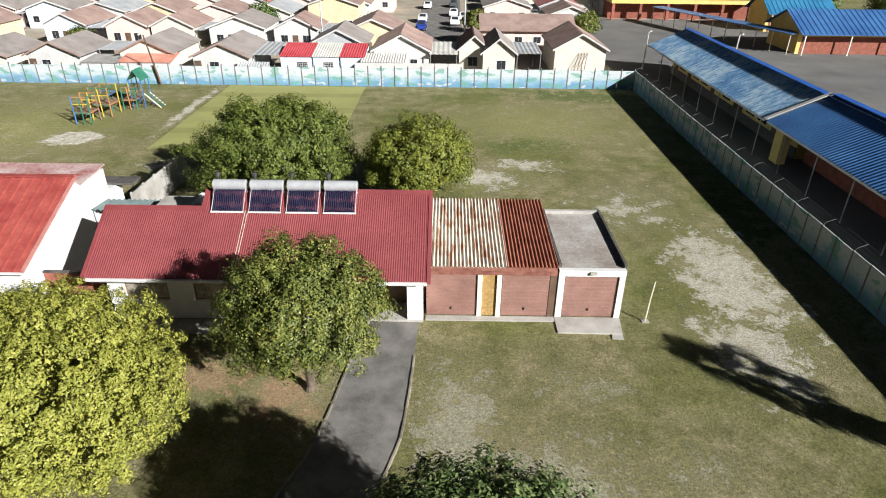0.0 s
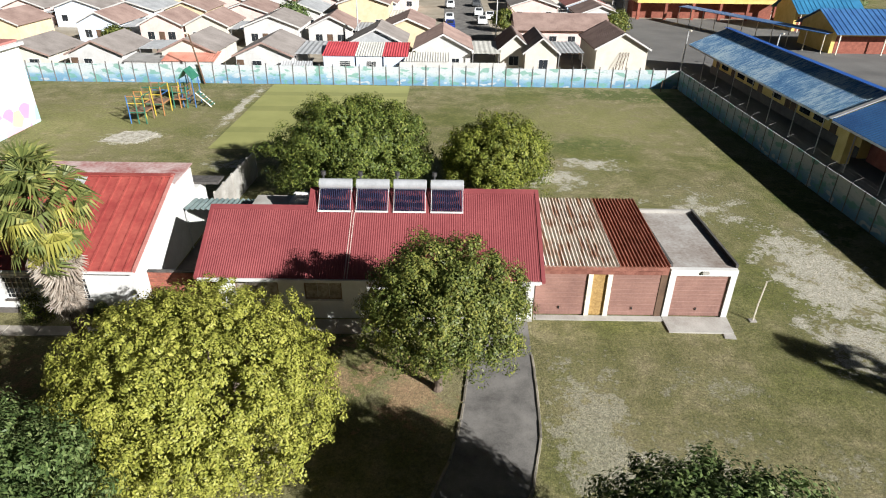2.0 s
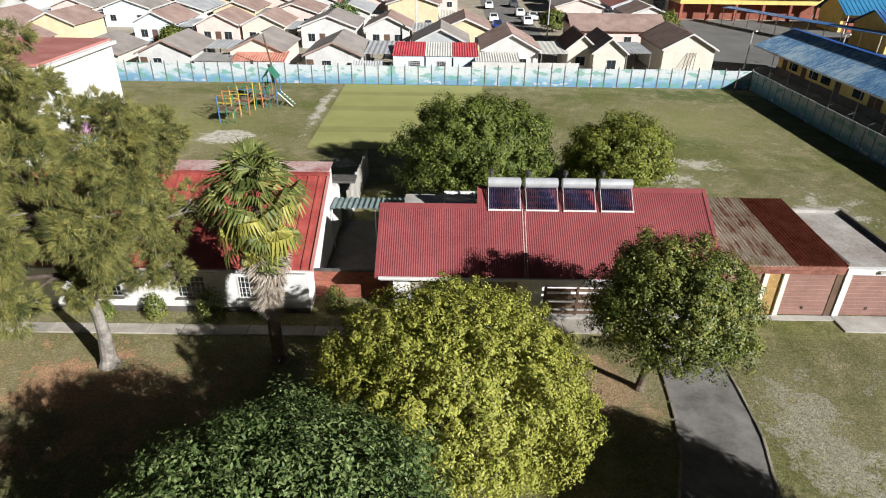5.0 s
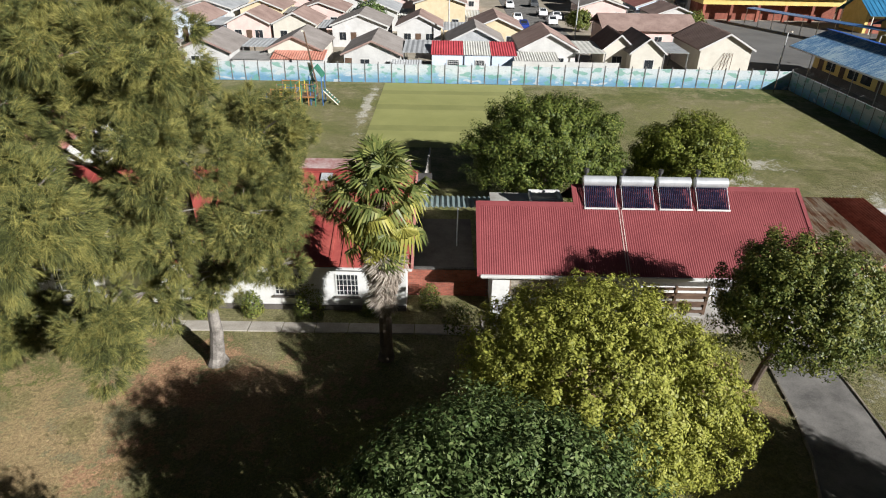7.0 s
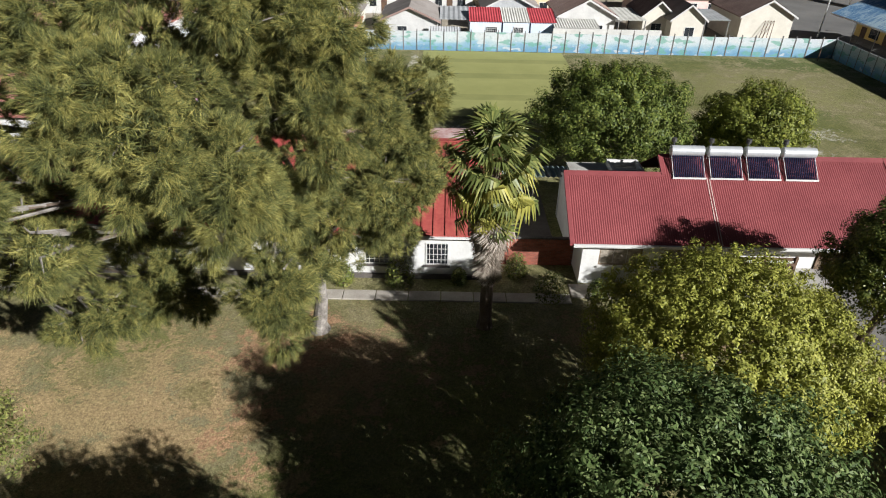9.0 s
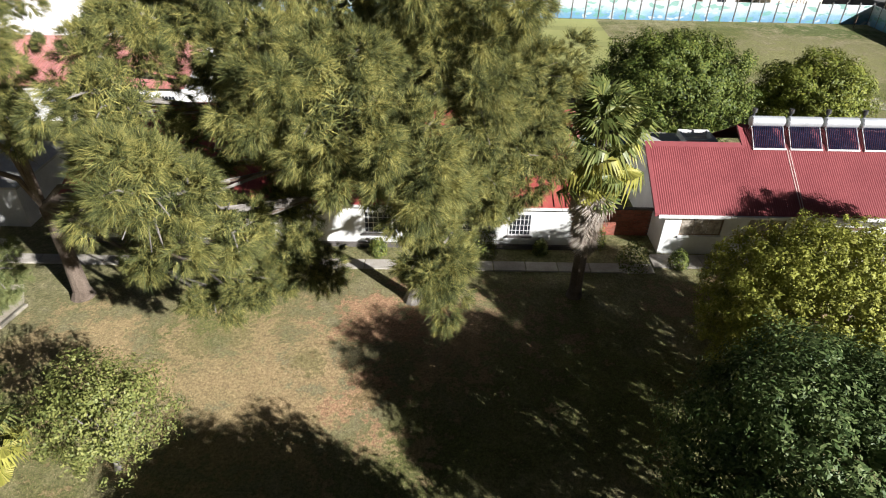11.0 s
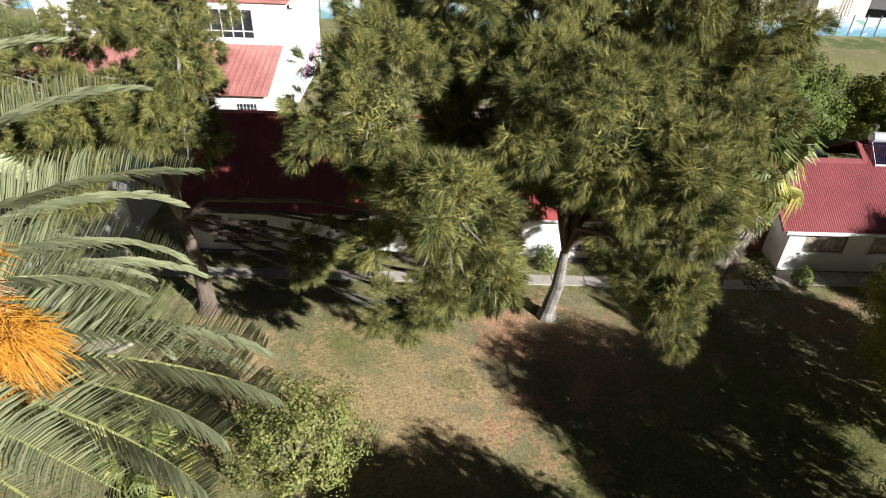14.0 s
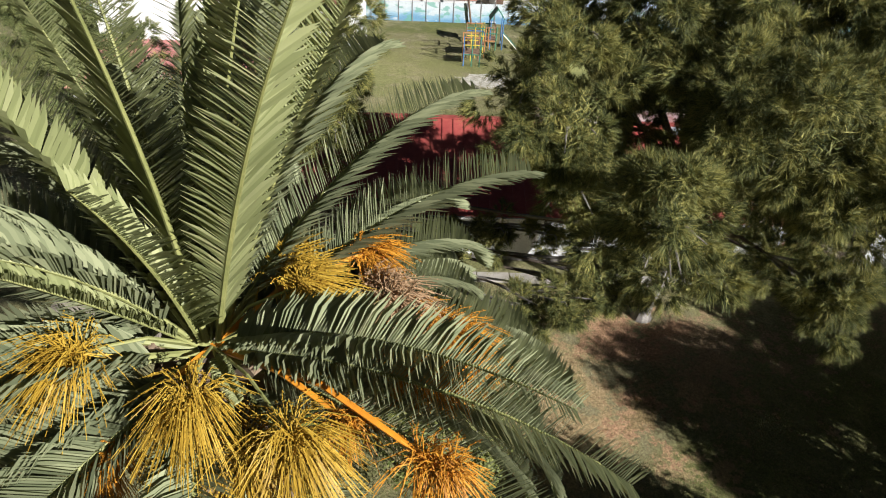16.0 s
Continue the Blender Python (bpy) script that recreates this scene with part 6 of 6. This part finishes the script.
for k, (x, y, z, r) in enumerate(((-29.2, 23.3, 0.45, 0.5), (-26.9, 23.5, 0.6, 0.55), (-24.2, 23.4, 0.9, 0.75), (-21.4, 23.6, 0.4, 0.4), (-17.2, 22.6, 0.7, 0.85), (-18.6, 24.4, 0.6, 0.6), (-15.0, 22.7, 0.45, 0.5))):
    rngk = np.random.default_rng(60 + k)
    th = thing("shrub", "low leafy green shrub in the flower bed", "shrub", "shrubs in the bed", at=(x, y, 0))
    d = unit(rngk.normal(size=(900, 3)))
    d[:, 2] = np.abs(d[:, 2])
    pts = d * np.array((r, r, 2 * z)) * rngk.uniform(0.5, 1.0, (900, 1)) ** 0.6
    leaf_mesh("leaves", pts, unit(d + rngk.normal(size=d.shape) * 0.4), 0.12, 0.06, rngk, LEAF_OLIVE, th)
    for q in range(4):
        bm = bmesh.new()
        tube(bm, [(0, 0, -0.02), tuple(d[q] * np.array((r, r, 2 * z)) * 0.8)], [0.02, 0.006], 5)
        part("stem", bm, DARK_BARK, th)


# ---- fan palms ----
def fan_blade(seed, R, petiole, droop, segs=24, arc=250):
    """One fan leaf along +x: a thin stalk, then narrow folded segments with hanging tips."""
    rng = np.random.default_rng(seed)
    q = []
    w = 0.018
    q += [(0, -w, 0), (0, w, 0), (petiole, w * 0.7, -petiole * 0.06), (petiole, -w * 0.7, -petiole * 0.06)]
    hub = np.array((petiole, 0, -petiole * 0.06))
    for k in range(segs):
        a = radians(-arc / 2 + arc * (k + 0.5) / segs) + rng.uniform(-0.03, 0.03)
        L = R * (0.82 + 0.18 * math.cos(a)) * rng.uniform(0.9, 1.05)
        dv, sv = np.array((math.cos(a), math.sin(a), 0.16 * math.cos(2 * a))), np.array((-math.sin(a), math.cos(a), 0))
        ha = radians(arc) / segs * 0.5
        m = hub + dv * L * 0.62
        tip = hub + dv * L * 0.93 + np.array((0, 0, -droop * L * rng.uniform(0.6, 1.2)))
        wm = math.tan(ha) * L * 0.62
        fold = np.array((0, 0, 0.03))
        q += [tuple(hub), tuple(m - sv * wm), tuple(m + fold), tuple(hub + fold * 0.2)]
        q += [tuple(hub + fold * 0.2), tuple(m + fold), tuple(m + sv * wm), tuple(hub)]
        q += [tuple(m - sv * wm), tuple(tip - sv * 0.006), tuple(tip + sv * 0.006), tuple(m + sv * wm)]
    return np.array(q, float)


def fan_palm(label, x, y, z, scale, seed, greens=70, dead=170, skirt=True, trunk_r=0.24):
    rng = np.random.default_rng(seed)
    th = thing("fan_palm", label, "palm", "fan palms", at=(x, y, 0))
    bm = bmesh.new()
    tube(bm, [(0, 0, -0.1), (0.02, 0, 0.4), (0, 0, z * 0.5), (0, 0, z)], [trunk_r * 1.6, trunk_r * 1.15, trunk_r, trunk_r * 0.85], 12)
    part("trunk", bm, DARK_BARK, th)
    kinds = [raw_mesh("fan_leaf", fan_blade(seed + k, 0.8, (1.15, 0.62, 1.0)[k], 0.6 + 0.25 * k, 20), 4, (LEAF_FAN, LEAF_FAN, LEAF_FAN_YELLOW)[k], None) for k in range(3)]
    old = [raw_mesh("dead_leaf", fan_blade(seed + 9 + k, 0.95, 0.6, 0.2, 20, 130), 4, DEAD_FAN, None) for k in range(2)]
    for k in range(greens):
        t = (k + 0.5) / greens
        a = k * 2.39996 + rng.uniform(-0.2, 0.2)
        el = 84 - 158 * t + rng.uniform(-14, 14)
        ob = new("fan_leaf", kinds[2 if (t > 0.45 and rng.random() < 0.42) else int(rng.integers(0, 2))])
        ob.parent = th
        s = scale * rng.uniform(0.72, 1.15)
        ob.matrix_basis = Matrix.Translation((0, 0, z + 0.35 - 1.35 * t)) @ Matrix.Rotation(a, 4, "Z") @ Matrix.Rotation(radians(-el), 4, "Y") @ Matrix.Rotation(rng.uniform(-0.5, 0.5), 4, "X") @ Matrix.Scale(s, 4)
    if skirt:
        for k in range(dead):
            t = (k + 0.5) / dead
            ob = new("dead_leaf", old[k % 2])
            ob.parent = th
            ob.matrix_basis = Matrix.Translation((0, 0, z - 1.0 - 3.2 * t)) @ Matrix.Rotation(k * 2.39996, 4, "Z") @ Matrix.Rotation(radians(62 + 20 * t + rng.uniform(-9, 9)), 4, "Y") @ Matrix.Rotation(rng.uniform(-0.6, 0.6), 4, "X") @ Matrix.Scale(scale * rng.uniform(0.75, 1.05) * (1.15 - 0.4 * t), 4)
    return th


fan_palm("tall fan palm with a skirt of dead leaves", -20.35, 20.3, 7.4, 1.12, 41)
fan_palm("tall fan palm beside the school block", 24.0, 10.2, 7.2, 1.05, 42, 36, 30)
fan_palm("young fan palm with bright green leaves", -40.4, 11.5, 1.5, 0.95, 43, 24, 0, False, 0.15)


# ---- date palm ----
def frond_mesh(seed, L, e0, e1, leaflet, n, mat):
    """A feather frond along +x: arching midrib and two ranks of stiff folded leaflets."""
    rng = np.random.default_rng(seed)
    steps = 40
    pts, ang = [np.zeros(3)], []
    for k in range(steps):
        a = radians(e0 + (e1 - e0) * (k / steps) ** 1.4)
        ang.append(a)
        pts.append(pts[-1] + np.array((math.cos(a), 0, math.sin(a))) * L / steps)
    pts, ang = np.array(pts), np.array(ang + [ang[-1]])
    bm = bmesh.new()
    idx = list(range(0, steps + 1, 4))
    tube(bm, [pts[i] for i in idx], [0.026 * (1 - 0.88 * i / steps) + 0.003 for i in idx], 6)
    nb = len(bm.faces)
    for side in (-1, 1):
        for k in range(n):
            t = 0.10 + 0.90 * (k + rng.uniform(-0.2, 0.2)) / n
            i = min(int(t * steps), steps - 1)
            p = pts[i] + (pts[i + 1] - pts[i]) * (t * steps - i)
            a = ang[i]
            fwd, up = np.array((math.cos(a), 0, math.sin(a))), np.array((-math.sin(a), 0, math.cos(a)))
            out = np.array((0, side, 0))
            ll = leaflet * (0.35 + 0.65 * math.sin(math.pi * min(1, 0.16 + 0.80 * t))) * rng.uniform(0.92, 1.08)
            lean = radians(46 - 22 * t + rng.uniform(-5, 5))
            rise = radians(28 + rng.uniform(-9, 9))
            d = (out * math.sin(radians(90) - lean) + fwd * math.sin(lean)) * math.cos(rise) + up * math.sin(rise)
            w = 0.029 * (1.15 - 0.5 * t)
            sv = np.cross(d, up * 0.4 + out * side * 0.2 + fwd * 0.9)
            sv /= np.linalg.norm(sv) + 1e-9
            m, tip = p + d * ll * 0.55, p + d * ll + np.array((0, 0, -0.05 * ll)) - up * 0.04 * ll
            v = [bm.verts.new(q) for q in (p - sv * w * 0.6, p + sv * w * 0.6, m + sv * w, m - sv * w, tip)]
            for f in ((0, 1, 2, 3), (3, 2, 4)):
                bm.faces.new([v[q] for q in f]).material_index = 1
    me = bpy.data.meshes.new("frond")
    bm.to_mesh(me)
    bm.free()
    me.materials.append(RACHIS)
    me.materials.append(mat)
    return me


def spray_mesh(seed, mat, reach, strands=95, length=0.36, spread=0.75, drop=0.25):
    """A starry broom of date strands at the end of a flat arching stem along +x."""
    rng = np.random.default_rng(seed)
    bm = bmesh.new()
    tube(bm, [(0, 0, 0), (reach * 0.5, 0, 0.10 * reach), (reach * 0.9, 0, 0.03), (reach, 0, -0.02)], [0.018, 0.017, 0.015, 0.011] if mat is not FRUIT_ORANGE else [0.034, 0.032, 0.028, 0.018], 6)
    for f in bm.faces:
        f.material_index = 1
    for k in range(strands):
        b0 = np.array((reach * rng.uniform(0.86, 1.0), 0, rng.uniform(-0.03, 0.03)))
        d = unit(np.array([(rng.normal() * spread + 0.6, rng.normal() * spread, rng.normal() * spread - 0.1)]))[0]
        L = length * rng.uniform(0.65, 1.1)
        m = b0 + d * L * 0.55
        e = m + (d + np.array((0, 0, -drop))) * L * 0.5
        tube(bm, [b0, m, e], [0.005, 0.0048, 0.003], 3, False)
        for q in range(6):
            t = (q + 1.2) / 7
            c = (b0 + (m - b0) * t * 2 if t < 0.5 else m + (e - m) * (t - 0.5) * 2) + rng.normal(size=3) * 0.009
            o = [bm.verts.new(c + np.array(v) * 0.0075) for v in ((1, 0, 0), (-1, 0, 0), (0, 1, 0), (0, -1, 0), (0, 0, 1.3), (0, 0, -1.3))]
            for i, j, w in ((0, 2, 4), (2, 1, 4), (1, 3, 4), (3, 0, 4), (2, 0, 5), (1, 2, 5), (3, 1, 5), (0, 3, 5)):
                bm.faces.new((o[i], o[j], o[w]))
    me = bpy.data.meshes.new("date_spray")
    bm.to_mesh(me)
    bm.free()
    me.materials.append(mat)
    me.materials.append(ORANGE_STEM if mat is FRUIT_ORANGE else RACHIS)
    return me


DATE, HEART = (-38.6, 4.25), 12.6
date_palm = thing("date_palm", "tall date palm with arching fronds and orange fruit", "palm", at=(DATE[0], DATE[1], 0))
bm = bmesh.new()
tube(bm, [(0, 0, -0.1), (0, 0, 0.5), (0, 0, 6), (0, 0, HEART - 1.15), (0, 0, HEART - 0.55), (0, 0, HEART - 0.25)], [0.55, 0.42, 0.36, 0.36, 0.38, 0.12], 14)
part("trunk", bm, DARK_BARK, date_palm)
rng = np.random.default_rng(77)
me = bpy.data.meshes.new("leaf_base")
b2 = chamfered(0.16, 0.10, 0.34, 0.04)
b2.to_mesh(me)
b2.free()
me.materials.append(BROWN_WOOD)
for k in range(90):
    o = new("leaf_base", me)
    o.parent = date_palm
    a = k * 2.39996
    o.matrix_basis = Matrix.Translation((0.38 * math.cos(a), 0.38 * math.sin(a), HEART - 0.25 - 0.028 * k)) @ Matrix.Rotation(a, 4, "Z") @ Matrix.Rotation(radians(38), 4, "Y")
young = [frond_mesh(80 + k, 3.5, 0, -14 - 8 * k, 0.42, 120, LEAF_DATE_PALE) for k in range(2)]
adult = [frond_mesh(90 + k, 4.0, 0, -60 - 9 * k, 0.48, 150, LEAF_DATE) for k in range(4)]
broad = frond_mesh(88, 2.2, 0, -16, 0.52, 110, LEAF_DATE_PALE)
low = [frond_mesh(96 + k, 4.3, 0, -50 - 10 * k, 0.50, 165, LEAF_DATE) for k in range(2)]


def frond(a, el, mesh, size, twist):
    """Hangs one frond at the heart: azimuth and rise in degrees."""
    ob = new("frond", mesh)
    ob.parent = date_palm
    ca, sa = math.cos(radians(a)), math.sin(radians(a))
    ob.matrix_basis = Matrix.Translation((0.14 * ca, 0.14 * sa, HEART - 0.4 * (84 - el) / 110)) @ Matrix.Rotation(radians(a), 4, "Z") @ Matrix.Rotation(radians(-el), 4, "Y") @ Matrix.Rotation(twist, 4, "X") @ Matrix.Scale(size, 4)


N = 74
for k in range(N):
    t = (k + 0.5) / N
    a = (math.degrees(k * 2.39996) + rng.uniform(-7, 7)) % 360
    el = 84 - 106 * t ** 0.9 + rng.uniform(-6, 6)
    size, twist, pick = rng.uniform(1.0, 1.16), rng.uniform(-0.45, 0.45), int(rng.integers(0, 4))
    off = (a - 10 + 180) % 360 - 180
    # the sunny side and the cut side stand apart, below
    if (abs(off) < 72 and el < 66) or (abs((a + 90 + 180) % 360 - 180) < 48 and 6 < el < 80):
        continue
    frond(a, el, young[k % 2] if t < 0.14 else (low[pick % 2] if el < 2 else adult[pick]), size, twist)
# the fronds of the sunny side: azimuth, rise, which one, size, twist
for a, el, mesh, size, twist in ((29, 34, 0, 1.06, 0.3), (50, 22, 1, 1.12, 0.2), (27, -4, 0, 1.3, 0.3), (12, -4, 0, 1.26, 0.35), (-35, 40, 0, 0.92, 0.3), (-27, 24, 1, 1.04, 0.3), (-24, 3, 3, 1.16, 0.2), (42, 48, 1, 1.1, 0.25), (60, 58, 2, 1.1, 0.2), (76, 64, 0, 1.1, 0.2),
        (42, -6, 2, 1.1, 0.2), (2, -12, 1, 1.15, 0.1), (-42, -16, 0, 1.05, -0.1), (20, 22, 3, 0.85, 0.4), (38, 12, 1, 0.9, 0.3), (-66, -26, 2, 0.95, 0.1), (-95, -28, 3, 0.9, 0.1), (-128, -12, 1, 1.0, -0.2),
        (34, 22, 3, 1.05, 0.3), (46, 4, 0, 1.15, 0.25), (20, 0, 1, 1.2, 0.3), (5, -3, 2, 1.15, 0.3), (-6, 2, 3, 1.15, 0.2)):
    frond(a, el, adult[mesh], size, twist)
for a, el, mesh, size, twist in ((-62, 26, 1, 0.3, 0.3), (-28, 76, 0, 0.8, 0.4), (150, 78, 1, 0.9, 0.2), (-140, 52, 0, 0.7, 0.2)):
    frond(a, el, young[mesh], size, twist)
frond(-100, 74, broad, 1.0, -0.5)
# fruit: azimuth, reach, rise, strands
for k, (a, reach, z, mt, n_, ln) in enumerate(((-49, 1.65, -0.05, FRUIT_STALK, 130, 0.40), (-80, 1.0, 0.1, FRUIT_STALK, 130, 0.38), (-140, 1.15, 0.35, FRUIT_STALK, 110, 0.36), (32, 0.9, 0.45, FRUIT_STALK, 90, 0.32), (0, 1.0, 0.6, FRUIT_STALK, 100, 0.30), (-62, 1.35, -0.35, FRUIT_STALK, 120, 0.36),
        (-121, 1.2, -0.6, FRUIT_ORANGE, 80, 0.32), (-29, 2.65, -0.35, FRUIT_ORANGE, 110, 0.30), (-30, 1.7, -0.3, FRUIT_ORANGE, 60, 0.24), (-1, 2.4, 0.02, FRUIT_ORANGE, 170, 0.34), (-6, 2.25, 0.0, FRUIT_ORANGE, 170, 0.34), (4, 2.0, 0.05, FRUIT_ORANGE, 130, 0.32), (26, 1.72, 0.5, FRUIT_ORANGE, 90, 0.26),
        (3, 1.85, 0.36, FRUIT_DRY, 90, 0.30), (14, 1.7, 0.3, FRUIT_DRY, 70, 0.28), (150, 1.0, 0.3, FRUIT_STALK, 80, 0.34), (100, 0.9, 0.4, FRUIT_DRY, 70, 0.3))):
    ob = new("date_spray", spray_mesh(101 + k, mt, math.hypot(reach, z + 0.2), int(n_ * 2.4), ln * 1.5, 0.68, 1.0 if mt is FRUIT_ORANGE else 0.95))
    ob.parent = date_palm
    ob.matrix_basis = Matrix.Translation((0, 0, HEART - 0.2)) @ Matrix.Rotation(radians(a), 4, "Z") @ Matrix.Rotation(-math.atan2(z + 0.2, reach), 4, "Y")

# ---- pieces of the screen wall, last ----
row_of_pieces("brick", brick_wall, chamfered(0.205, 0.11, 0.068, 0.008), RED_BRICK, [pose(-2.42 + 0.222 * i + (0.111 if r % 2 else 0), 0, 0.012 + 0.083 * r, 0, 0, random.uniform(-0.8, 0.8)) for r in range(18) for i in range(19 if r % 2 else 20)])
